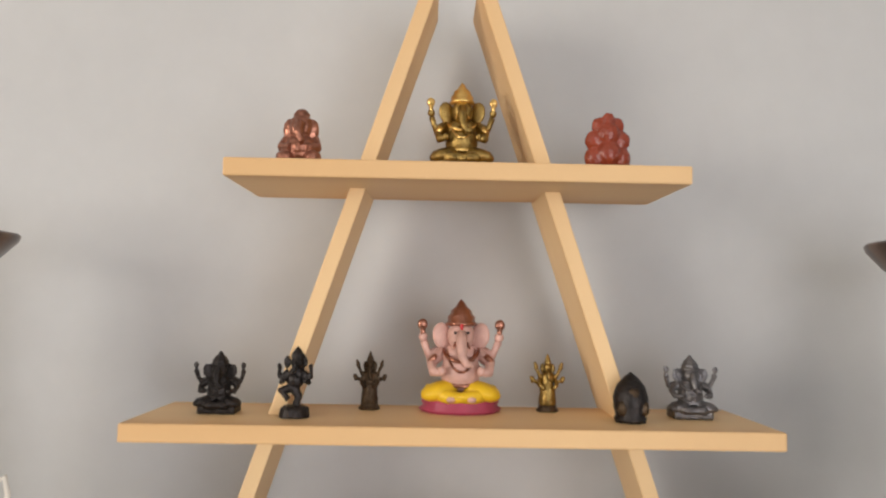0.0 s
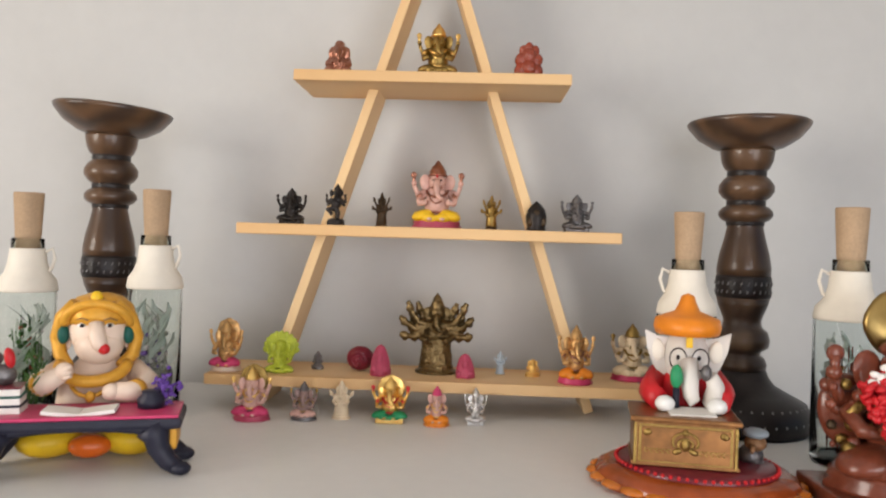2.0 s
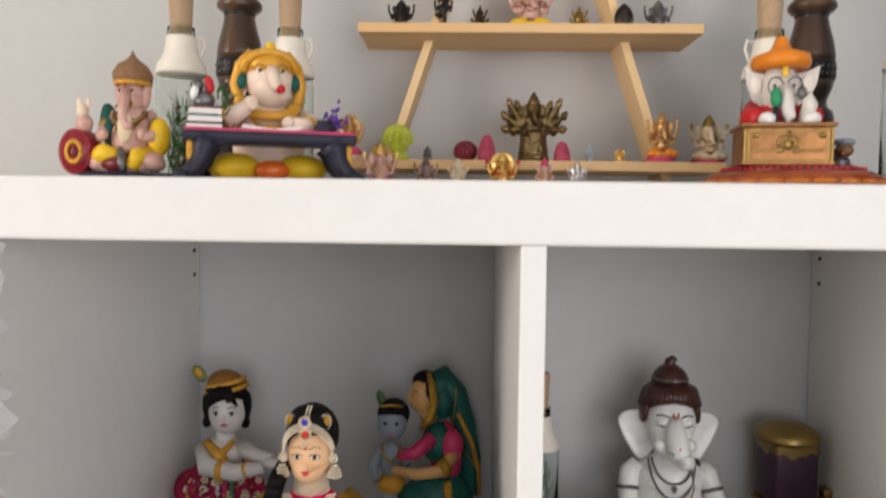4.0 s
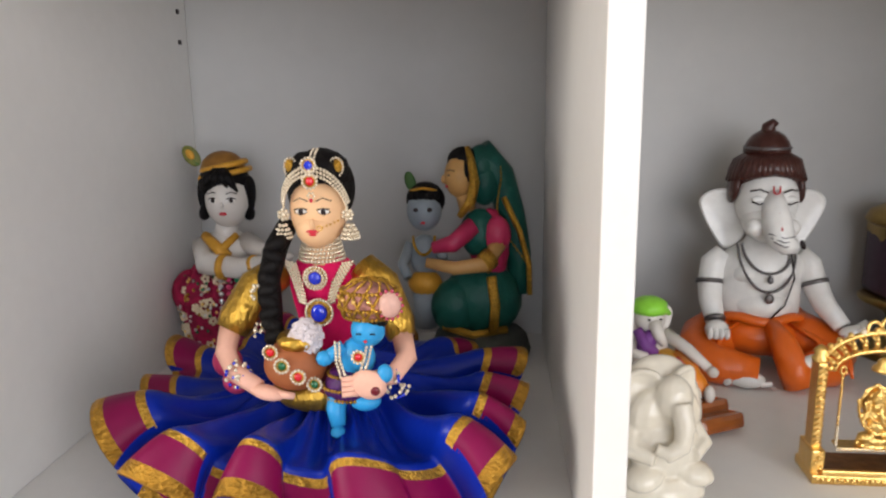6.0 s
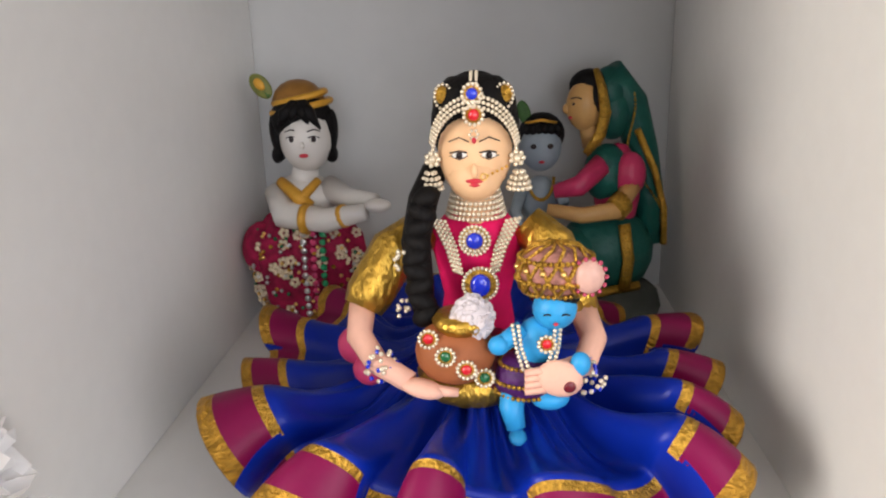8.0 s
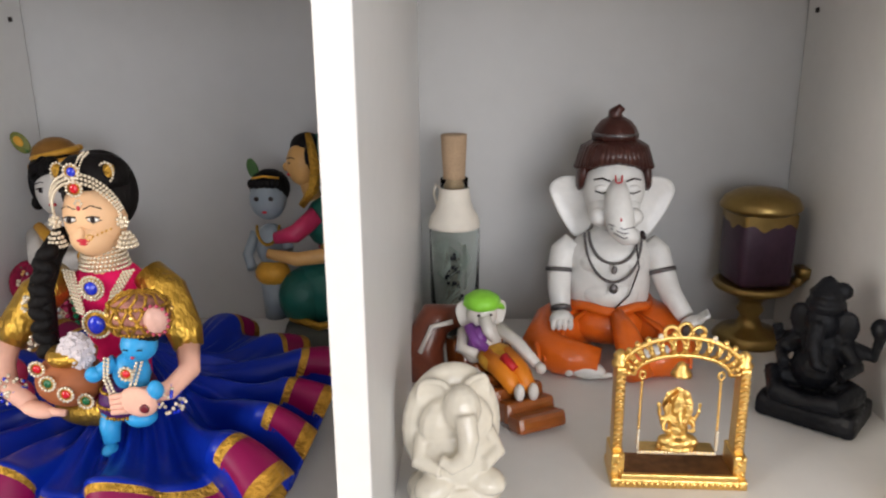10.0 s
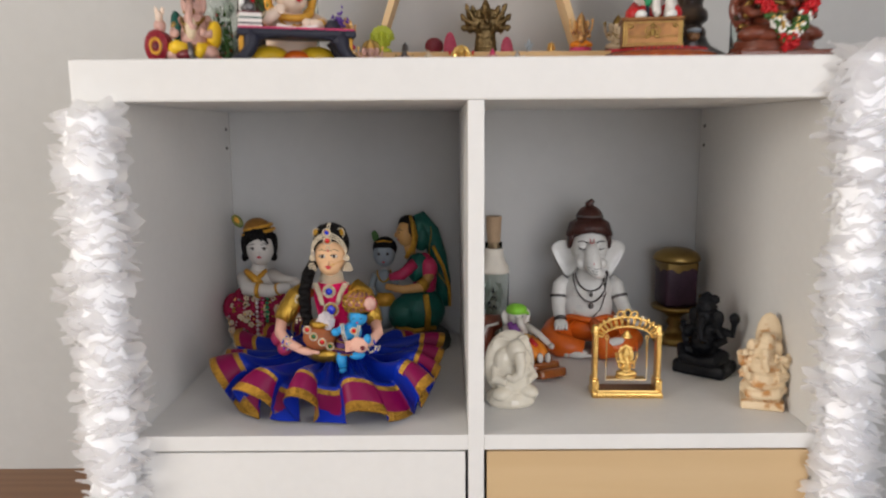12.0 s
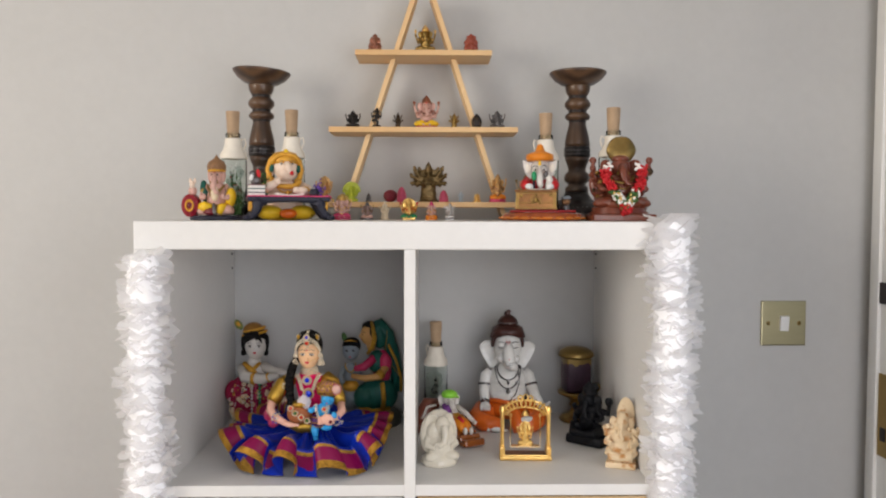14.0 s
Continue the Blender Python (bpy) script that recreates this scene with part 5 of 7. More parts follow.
    for k in range(2):
        beads(b, [(X - 0.0012 + 0.0024 * k, 0.097, Z + 0.196), (X - 0.0012 + 0.0024 * k, 0.104, Z + 0.2025), (X - 0.0012 + 0.0024 * k, 0.112, Z + 0.2050)], 0.0009, 0.002)
    jewel(b, (X - 0.0006, 0.0930, Z + 0.1965), 0.0042, BLUEGEM)
    jewel(b, (X, 0.0925, Z + 0.1875), 0.0042, REDGEM)
    for k in range(6):
        a = 6.28 * k / 6
        b.ball((X + 0.0018 * math.cos(a), 0.0945, Z + 0.1788 + 0.0018 * math.sin(a)), 0.0008, BEAD, seg=6, ring=4)
    # choker rows and long necklaces
    for k in range(6):
        r = 0.0108 + 0.0006 * k
        beads(b, [(X + r * math.cos(a), 0.115 + r * 0.95 * math.sin(a), Z + 0.1500 - 0.0024 * k) for a in np.linspace(0, 6.283, 40)], 0.00115, 0.0023)
    for row in range(4):
        for s in (-1, 1):
            o = 0.0022 * row
            beads(b, [(X + s * (0.0185 - o * 0.9 + 0.002), 0.1060, Z + 0.1375 - 0.0004 * row), (X + s * (0.0140 - o * 0.7), 0.0990, Z + 0.126), (X + s * (0.0068 - o * 0.5 + 0.003), 0.0965, Z + 0.1135)], 0.00105, 0.0022)
    jewel(b, (X - 0.0005, 0.0970, Z + 0.1295), 0.0068, BLUEGEM)
    jewel(b, (X - 0.0005, 0.0962, Z + 0.1295), 0.0050, BLUEGEM)
    jewel(b, (X + 0.002, 0.0930, Z + 0.1095), 0.0080, BLUEGEM)
    b.ball((X + 0.002, 0.0915, Z + 0.1095), (0.0048, 0.0022, 0.0055), BLUEGEM)
    # sleeves and arms
    b.tube([(X - 0.024, 0.117, Z + 0.131), (X - 0.040, 0.112, Z + 0.120), (X - 0.052, 0.104, Z + 0.101), (X - 0.055, 0.101, Z + 0.095)], [0.0100, 0.0125, 0.0118, 0.0098], GOLDLAME, 14)
    b.tube([(X + 0.024, 0.117, Z + 0.132), (X + 0.036, 0.112, Z + 0.122), (X + 0.047, 0.105, Z + 0.100), (X + 0.050, 0.101, Z + 0.092)], [0.0100, 0.0120, 0.0105, 0.0085], GOLDLAME, 14)
    b.tube([(X - 0.055, 0.100, Z + 0.097), (X - 0.056, 0.092, Z + 0.084), (X - 0.046, 0.078, Z + 0.077), (X - 0.030, 0.070, Z + 0.071)], [0.0068, 0.0064, 0.0056, 0.0050], ARMSKIN, 10)
    b.ball((X - 0.024, 0.067, Z + 0.0695), (0.0105, 0.0055, 0.0042), ARMSKIN, rot=(0, 10, -10))
    b.tube([(X - 0.018, 0.066, Z + 0.069), (X - 0.008, 0.066, Z + 0.068)], [0.0028, 0.0020], ARMSKIN, 7)
    b.tube([(X + 0.050, 0.100, Z + 0.094), (X + 0.054, 0.088, Z + 0.084), (X + 0.048, 0.072, Z + 0.079), (X + 0.036, 0.064, Z + 0.079)], [0.0066, 0.0062, 0.0054, 0.0050], ARMSKIN, 10)
    b.ball((X + 0.036, 0.060, Z + 0.078), (0.0105, 0.0035, 0.0085), ARMSKIN, rot=(0, 20, 0))
    for k in range(4):
        b.tube([(X + 0.030, 0.060, Z + 0.082 - 0.003 * k), (X + 0.021, 0.059, Z + 0.081 - 0.003 * k)], [0.0020, 0.0015], ARMSKIN, 6)
    b.ball((X + 0.040, 0.0570, Z + 0.0755), (0.0028, 0.0010, 0.0028), MAROON, seg=9, ring=6)
    rnd = random.Random(5)
    for c in ((X - 0.044, 0.077, Z + 0.0765), (X + 0.0495, 0.070, Z + 0.0745)):
        for _ in range(52):
            d = Vector((rnd.gauss(0, 1), rnd.gauss(0, 1), rnd.gauss(0, 1))).normalized()
            b.ball(Vector(c) + Vector((d.x * 0.0078, d.y * 0.0075, d.z * 0.0078)), 0.0012, rnd.choice((BLUEGEM, BEAD, BEAD)), seg=6, ring=4)
    # plait
    b.tube([(X - 0.019, 0.112, Z + 0.160), (X - 0.024, 0.102, Z + 0.148), (X - 0.0275, 0.094, Z + 0.130), (X - 0.0255, 0.090, Z + 0.112), (X - 0.024, 0.088, Z + 0.096)], [0.0060, 0.0070, 0.0068, 0.0062, 0.0050], HAIR, 10)
    for k in range(9):
        b.ball((X - 0.0225 - 0.0045 * math.sin(k / 8 * 3.1), 0.0965 - 0.0016 * k, Z + 0.150 - 0.0065 * k), (0.0074, 0.0060, 0.0050), HAIR, rot=(0, 30 if k % 2 else -30, 0), seg=10, ring=7)
    for z, dx in ((0.123, -0.0345), (0.100, -0.034)):
        for _ in range(12):
            b.ball((X + dx + rnd.uniform(-0.003, 0.003), 0.089 + rnd.uniform(-0.002, 0.002), Z + z + rnd.uniform(-0.004, 0.004)), 0.0011, BEAD, seg=6, ring=4)
    # red cloth behind the elbow
    b.ball((X - 0.060, 0.104, Z + 0.074), (0.0095, 0.007, 0.0100), ROSE)
    b.ball((X - 0.053, 0.098, Z + 0.064), (0.0085, 0.007, 0.0085), ROSE)
    # pot with cotton wool
    px, py, pz = X - 0.0095, 0.078, Z + 0.083
    b.ball((px, py, pz), (0.0185, 0.0160, 0.0155), TERRA, seg=20, ring=14)
    b.lathe([(0.012, 0.0), (0.0135, 0.004), (0.0115, 0.007)], GOLDLAME, c=(px + 0.003, py, pz + 0.0115), seg=18)
    b.ball((px + 0.008, py - 0.004, pz + 0.0175), (0.0088, 0.0070, 0.0100), COTTON)
    for k in range(170):
        d = Vector((rnd.gauss(0, 1), rnd.gauss(0, 1), rnd.gauss(0, 1))).normalized()
        b.ball((px + 0.008 + d.x * 0.0086, py - 0.004 + d.y * 0.0068, pz + 0.0175 + d.z * 0.0098), (rnd.uniform(0.0008, 0.0026), rnd.uniform(0.0006, 0.0016), rnd.uniform(0.0008, 0.0026)), COTTON, seg=6, ring=4)
    for k, m in enumerate((REDGEM, GREENGEM, REDGEM, GREENGEM)):
        u = -0.85 + 0.56 * k
        jewel(b, (px + 0.0165 * math.sin(u) + 0.001, py - 0.0165 * math.cos(u), pz + 0.0105 - 0.0062 * k), 0.0040, m)
    # small blue doll on her arm
    qx, qy = X + 0.0265, 0.072
    b.ball((qx + 0.008, qy, Z + 0.106), (0.0098, 0.0090, 0.0095), SKYBLUE, seg=16, ring=12)
    b.ball((qx + 0.0095, qy + 0.002, Z + 0.112), (0.0102, 0.0090, 0.0070), HAIR)
    for s in (-1, 1):
        b.tube([(qx + 0.0080 + s * 0.0040 - 0.0015, qy - 0.0088, Z + 0.1060), (qx + 0.0080 + s * 0.0040, qy - 0.0094, Z + 0.1067), (qx + 0.0080 + s * 0.0040 + 0.0015, qy - 0.0088, Z + 0.1060)], 0.0004, EYE, 5)
    b.ball((qx + 0.0078, qy - 0.0090, Z + 0.1020), (0.0012, 0.0008, 0.0008), LIP, seg=8, ring=5)
    b.lathe([(0.0120, 0.0), (0.0150, 0.003), (0.0165, 0.010), (0.0150, 0.016), (0.0085, 0.021), (0.0, 0.0225)], BRAID, c=(qx + 0.0085, qy + 0.004, Z + 0.1125), seg=20, sy=0.8)
    for z, r in ((0.1135, 0.0145), (0.119, 0.0172), (0.1285, 0.0160)):
        beads(b, [(qx + 0.0085 + r * math.cos(a), qy + 0.004 + 0.8 * r * math.sin(a), Z + z) for a in np.linspace(0, 6.283, 30)], 0.0012, 0.0024, GOLDTRIM)
    for k in range(12):
        a = 6.28 * k / 12
        b.tube([(qx + 0.0085 + 0.0155 * math.cos(a), qy + 0.004 + 0.0125 * math.sin(a), Z + 0.114), (qx + 0.0085 + 0.0170 * math.cos(a + 0.26), qy + 0.004 + 0.0138 * math.sin(a + 0.26), Z + 0.121), (qx + 0.0085 + 0.0158 * math.cos(a + 0.5), qy + 0.004 + 0.0128 * math.sin(a + 0.5), Z + 0.128)], 0.0009, GOLDTRIM, 5)
    for k in range(12):
        a = 6.28 * k / 12
        b.tube([(qx + 0.0085 + 0.0155 * math.cos(a), qy + 0.004 + 0.0125 * math.sin(a), Z + 0.114), (qx + 0.0085 + 0.0170 * math.cos(a - 0.26), qy + 0.004 + 0.0138 * math.sin(a - 0.26), Z + 0.121), (qx + 0.0085 + 0.0158 * math.cos(a - 0.5), qy + 0.004 + 0.0128 * math.sin(a - 0.5), Z + 0.128)], 0.0009, GOLDTRIM, 5)
        b.ball((qx + 0.0085 + 0.0168 * math.cos(a + 0.13), qy + 0.004 + 0.0138 * math.sin(a + 0.13), Z + 0.1245), 0.0016, GOLD, seg=7, ring=5)
        b.tube([(qx + 0.0085 + 0.0150 * math.cos(a), qy + 0.004 + 0.0120 * math.sin(a), Z + 0.1285), (qx + 0.0085 + 0.0100 * math.cos(a + 0.3), qy + 0.004 + 0.0080 * math.sin(a + 0.3), Z + 0.1335), (qx + 0.0085, qy + 0.004, Z + 0.1352)], 0.0008, GOLDTRIM, 5)
    b.ball((qx + 0.0215, qy - 0.006, Z + 0.1225), (0.0068, 0.0045, 0.0075), PINKSKIN)
    for k in range(14):
        a = 6.28 * k / 14
        b.ball((qx + 0.0215 + 0.0072 * math.cos(a), qy - 0.0070, Z + 0.1225 + 0.0080 * math.sin(a)), 0.0011, PINKRES, seg=6, ring=4)
    b.ball((qx + 0.001, qy + 0.002, Z + 0.089), (0.0105, 0.0085, 0.0120), SKYBLUE)
    b.tube([(qx - 0.006, qy, Z + 0.096), (qx - 0.016, qy - 0.004, Z + 0.090)], [0.0045, 0.0040], SKYBLUE, 8)
    b.ball((qx - 0.0165, qy - 0.005, Z + 0.0905), (0.0048, 0.0040, 0.0045), SKYBLUE)
    b.ball((qx + 0.0185, qy - 0.010, Z + 0.084), (0.0045, 0.0040, 0.0055), SKYBLUE)
    for s in (-1, 1):
        beads(b, [(qx + s * 0.008, qy - 0.004, Z + 0.099), (qx + s * 0.0068, qy - 0.0095, Z + 0.091), (qx + s * 0.004, qy - 0.0105, Z + 0.083), (qx, qy - 0.0110, Z + 0.079)], 0.0010, 0.0020)
        beads(b, [(qx + s * 0.0105, qy - 0.003, Z + 0.099), (qx + s * 0.0088, qy - 0.0095, Z + 0.090), (qx + s * 0.006, qy - 0.0105, Z + 0.081)], 0.0010, 0.0020)
    jewel(b, (qx + 0.004, qy - 0.0105, Z + 0.0935), 0.0036, REDGEM)
    b.lathe([(0.0130, 0.0), (0.0150, 0.004), (0.0135, 0.011), (0.0105, 0.016)], PURPLE, c=(qx - 0.004, qy + 0.001, Z + 0.066), seg=20, sy=0.8)
    for z, r in ((0.0665, 0.0140), (0.0725, 0.0150), (0.0800, 0.0120)):
        beads(b, [(qx - 0.004 + r * math.cos(a), qy + 0.001 + 0.8 * r * math.sin(a), Z + z) for a in np.linspace(0, 6.283, 26)], 0.0011, 0.0023, GOLDTRIM)
    b.tube([(qx - 0.010, qy - 0.002, Z + 0.068), (qx - 0.011, qy - 0.006, Z + 0.060), (qx - 0.009, qy - 0.010, Z + 0.052)], [0.0062, 0.0056, 0.0042], SKYBLUE, 9)
    b.ball((qx - 0.0085, qy - 0.014, Z + 0.0505), (0.0040, 0.0058, 0.0030), SKYBLUE)
    b.ball((qx + 0.006, qy - 0.004, Z + 0.065), (0.0090, 0.0070, 0.0055), SKYBLUE)
    return b


seated_doll().done("doll", label="cloth doll in blue and magenta gold-edged skirt, bead jewellery", category="doll")


CAPGOLD = mat("dull_gold_cap_paint", (0.26, 0.12, 0.025), 0.4, 0.2, 0.4, 120, 0.4)
FEATHER = mat("olive_feather_paint", (0.16, 0.17, 0.04), 0.5, 0, 0.3, 200, 0.3)


def standing_child():
    """White child figure with bobbed hair and feather, in a red sequinned cloth, arms held out."""
    b = Build()
    rnd = random.Random(11)
    b.lathe([(0.030, 0.0), (0.036, 0.01), (0.040, 0.03), (0.043, 0.055), (0.040, 0.072), (0.028, 0.088), (0.016, 0.094)], REDCLOTH, seg=40, sy=0.72,
            wobble=lambda ph, z: 1 + 0.07 * math.sin(8 * ph + 20 * z))
    b.ball((-0.034, -0.002, 0.062), (0.017, 0.018, 0.021), REDCLOTH)
    for k in range(150):
        a, z = rnd.uniform(3.3, 6.1), rnd.uniform(0.004, 0.084)
        r = np.interp(z, [0, 0.03, 0.055, 0.072, 0.088], [0.034, 0.043, 0.046, 0.043, 0.031])
        b.ball((r * math.cos(a), 0.74 * r * math.sin(a), z), (0.0016, 0.0012, 0.0016), rnd.choice((GOLD, SILVER, GOLDTRIM, GREENGEM)), seg=6, ring=4)
    for k in range(46):
        a, z = rnd.uniform(3.3, 6.1), rnd.uniform(0.006, 0.080)
        r = np.interp(z, [0, 0.03, 0.055, 0.072, 0.088], [0.0325, 0.0415, 0.0445, 0.0415, 0.0295])
        for q in range(5):
            h = 1.256 * q + k
            b.ball((r * math.cos(a) + 0.0026 * math.cos(h), 0.74 * r * math.sin(a), z + 0.0026 * math.sin(h)), (0.0019, 0.0014, 0.0019), CREAM, seg=6, ring=4)
    for col, m in ((0.004, SILVER), (0.011, ROSE), (0.018, GREENP)):
        for k in range(13):
            b.ball((col, -0.0325 + 0.004 * abs(k - 7) / 7, 0.006 + 0.0062 * k), (0.0026, 0.0012, 0.0026), m, seg=8, ring=5)
    b.ball((0.0, 0.0, 0.100), (0.024, 0.018, 0.020), MARBLE)
    b.tube([(-0.018, -0.004, 0.106), (-0.010, -0.022, 0.093), (0.022, -0.032, 0.091), (0.052, -0.036, 0.098)], [0.011, 0.0105, 0.009, 0.006], MARBLE, 12)
    b.tube([(0.018, 0.0, 0.108), (0.036, -0.012, 0.102), (0.058, -0.028, 0.104)], [0.010, 0.008, 0.0055], MARBLE, 12)
    b.ball((0.060, -0.033, 0.102), (0.010, 0.006, 0.005), MARBLE)
    b.tube([(0.006, -0.030, 0.092), (0.010, -0.031, 0.092)], 0.0115, OCHRE, 12)
    b.tube([(0.034, -0.033, 0.094), (0.037, -0.034, 0.095)], 0.0085, OCHRE, 12)
    b.tube([(-0.014, -0.012, 0.116), (-0.002, -0.020, 0.108), (0.008, -0.022, 0.098)], [0.004, 0.005, 0.006], OCHRE, 8)
    b.tube([(0.014, -0.010, 0.116), (0.004, -0.020, 0.106), (0.002, -0.021, 0.094)], [0.003, 0.004, 0.005], OCHRE, 8)
    b.tube([(0.0, 0.0, 0.112), (0.004, -0.004, 0.124)], 0.010, MARBLE, 12)
    b.ball((0.006, -0.004, 0.146), (0.0192, 0.0205, 0.0240), MARBLE, seg=22, ring=16)
    b.ball((0.002, 0.006, 0.156), (0.0222, 0.0215, 0.0220), HAIR, seg=20, ring=14)
    b.ball((0.002, 0.0025, 0.1600), (0.0224, 0.0228, 0.0195), HAIR, seg=22, ring=16)
    for x0, x1, z1 in ((0.002, -0.010, 0.1570), (0.004, 0.000, 0.1600), (0.006, 0.012, 0.1585), (0.008, 0.020, 0.1545)):
        b.tube([(x0, -0.0150, 0.1720), (0.5 * (x0 + x1), -0.0225, 0.1660), (x1, -0.0225 + 0.0006 * abs(x1 * 1000 - 4) / 2, z1)], [0.0040, 0.0045, 0.0008], HAIR, 10)
    for s in (-1, 1):
        b.ball((0.003 + s * 0.0188, 0.003, 0.1480), (0.0062, 0.0125, 0.0185), HAIR, rot=(0, s * 6, 0))
        b.ball((0.003 + s * 0.0195, 0.000, 0.1345), (0.0050, 0.0085, 0.0075), HAIR, rot=(0, -s * 14, 0))
        e = (0.008 + s * 0.0080, -0.0232, 0.148)
        b.ball(e, (0.0034, 0.0012, 0.0024), PAPER, seg=9, ring=6)
        b.ball((e[0], e[1] - 0.0006, e[2]), (0.0021, 0.0009, 0.0020), EYE, seg=9, ring=6)
        b.tube([(e[0] - 0.0040, e[1] - 0.0002, e[2] + 0.0012), (e[0], e[1] - 0.0008, e[2] + 0.0024), (e[0] + 0.0040, e[1] + 0.0004, e[2] + 0.0010)], 0.0005, EYE, 5)
        b.tube([(e[0] - 0.0045, e[1], e[2] + 0.0055), (e[0], e[1] + 0.0002, e[2] + 0.0070), (e[0] + 0.0045, e[1] + 0.0015, e[2] + 0.0055)], 0.0005, EYE, 5)
    b.ball((0.008, -0.0258, 0.1440), (0.0018, 0.0022, 0.0028), MARBLE, seg=8, ring=6)
    b.ball((0.008, -0.0240, 0.1365), (0.0036, 0.0014, 0.0016), LIP, seg=9, ring=6)
    b.tube([(0.002 + 0.0212 * math.cos(a), 0.005 - 0.0205 * math.sin(a), 0.1680 + 0.0040 * math.cos(a)) for a in np.linspace(0, 6.283, 30)], 0.0026, OCHRE, 8)
    b.tube([(0.001 + 0.0185 * math.cos(a), 0.006 - 0.0180 * math.sin(a), 0.1745 + 0.0040 * math.cos(a)) for a in np.linspace(0, 6.283, 30)], 0.0026, OCHRE, 8)
    b.ball((0.000, 0.006, 0.1715), (0.0195, 0.0180, 0.0165), CAPGOLD)
    b.ball((-0.026, 0.002, 0.1835), (0.0068, 0.0020, 0.0105), FEATHER, rot=(0, -38, 0))
    b.ball((-0.0265, 0.000, 0.1850), (0.0034, 0.0018, 0.0050), OCHRE, rot=(0, -38, 0))
    b.tube([(-0.020, 0.002, 0.176), (-0.024, 0.002, 0.180)], 0.0018, LEAF, 6)
    return b


standing_child().done("figurine", (-0.293, 0.312, INZ), label="white child figurine in red sequinned cloth, brown bobbed hair, feather", category="figurine")


def mother_and_child():
    """Kneeling woman in a teal gold-edged sari, arms round a grey-blue child, on a stone base."""
    b = Build()
    b.lathe([(0.0, 0.0), (0.050, 0.0), (0.052, 0.010), (0.047, 0.024), (0.040, 0.030), (0.0, 0.032)], STONEG, c=(0.006, 0.0, 0), seg=28, sy=0.85, wobble=lambda ph, z: 1 + 0.04 * math.sin(5 * ph + 60 * z))
    # kneeling legs
    b.ball((0.008, 0.0, 0.056), (0.042, 0.032, 0.034), TEAL)
    b.ball((-0.018, -0.010, 0.052), (0.026, 0.024, 0.026), TEAL, rot=(0, 20, 0))
    b.tube([(0.018, -0.030, 0.084), (0.022, -0.035, 0.058), (0.020, -0.031, 0.034)], 0.0050, GOLDTRIM, 8, 0.4)
    b.tube([(-0.030, -0.022, 0.036), (0.0, -0.034, 0.032), (0.034, -0.022, 0.034)], 0.0036, GOLDTRIM, 7)
    # trunk, bodice, shawl
    b.ball((0.016, 0.0, 0.104), (0.020, 0.018, 0.036), SARIPINK)
    b.ball((0.006, -0.004, 0.118), (0.020, 0.018, 0.022), TEAL)
    b.tube([(0.006, 0.004, 0.190), (0.026, 0.012, 0.166), (0.038, 0.014, 0.132), (0.046, 0.012, 0.096), (0.048, 0.006, 0.060)], [0.013, 0.0155, 0.014, 0.013, 0.010], TEAL, 14)
    for k in range(60):
        u, a = (k * 0.618) % 1.0, 2.4 * k
        c = Vector((0.010, 0.005, 0.186)).lerp(Vector((0.046, 0.010, 0.075)), u) + Vector((0.010 * math.sin(math.pi * u), 0, 0))
        b.ball((c.x + 0.0125 * math.cos(a), c.y - 0.0140 * abs(math.sin(a)), c.z), 0.0011, GOLDTRIM, seg=6, ring=4)
    b.tube([(0.030, -0.006, 0.150), (0.046, -0.004, 0.120), (0.056, -0.004, 0.090), (0.057, -0.006, 0.062)], 0.0030, GOLDTRIM, 7)
    b.ball((0.024, -0.014, 0.118), (0.0135, 0.012, 0.017), SARIPINK)
    b.tube([(0.026, -0.016, 0.112), (0.012, -0.028, 0.094), (-0.018, -0.034, 0.092), (-0.046, -0.030, 0.096)], [0.0085, 0.0072, 0.0060, 0.0045], TANSKIN, 11)
    b.tube([(0.018, -0.024, 0.100), (0.010, -0.0295, 0.0945)], 0.0098, GOLDTRIM, 11)
    b.tube([(0.0, -0.016, 0.126), (-0.020, -0.026, 0.112), (-0.040, -0.024, 0.108)], [0.009, 0.008, 0.005], SARIPINK, 10)
    # head in profile, shawl over it
    b.tube([(-0.006, 0.0, 0.138), (-0.010, -0.002, 0.154)], 0.0085, TANSKIN, 11)
    b.ball((-0.014, -0.004, 0.168), (0.0155, 0.0135, 0.0185), TANSKIN, seg=18, ring=12)
    b.ball((-0.029, -0.006, 0.166), (0.0035, 0.0022, 0.0040), TANSKIN, seg=8, ring=6)
    b.ball((-0.023, -0.013, 0.170), (0.0026, 0.0016, 0.0014), EYE, seg=8, ring=5)
    b.ball((-0.026, -0.010, 0.160), (0.0022, 0.0020, 0.0012), LIP, seg=8, ring=5)
    b.ball((-0.010, 0.003, 0.1815), (0.0165, 0.0150, 0.0125), HAIR)
    b.ball((-0.006, -0.006, 0.1720), (0.0100, 0.0105, 0.0125), HAIR)
    b.ball((0.0075, 0.007, 0.1765), (0.0160, 0.0165, 0.0190), TEAL, seg=18, ring=12)
    b.ball((0.0110, 0.006, 0.162), (0.0150, 0.0165, 0.0210), TEAL)
    b.tube([(-0.0265, -0.0125, 0.1738), (-0.022, -0.0150, 0.1750), (-0.018, -0.0160, 0.1738)], 0.0005, EYE, 5)
    b.tube([(-0.006, -0.008, 0.194), (-0.0015, -0.0145, 0.181), (0.0015, -0.0165, 0.164), (-0.002, -0.0165, 0.148), (-0.014, -0.017, 0.134)], [0.0030, 0.0045, 0.0058, 0.0055, 0.0035], GOLDTRIM, 9, 0.6)
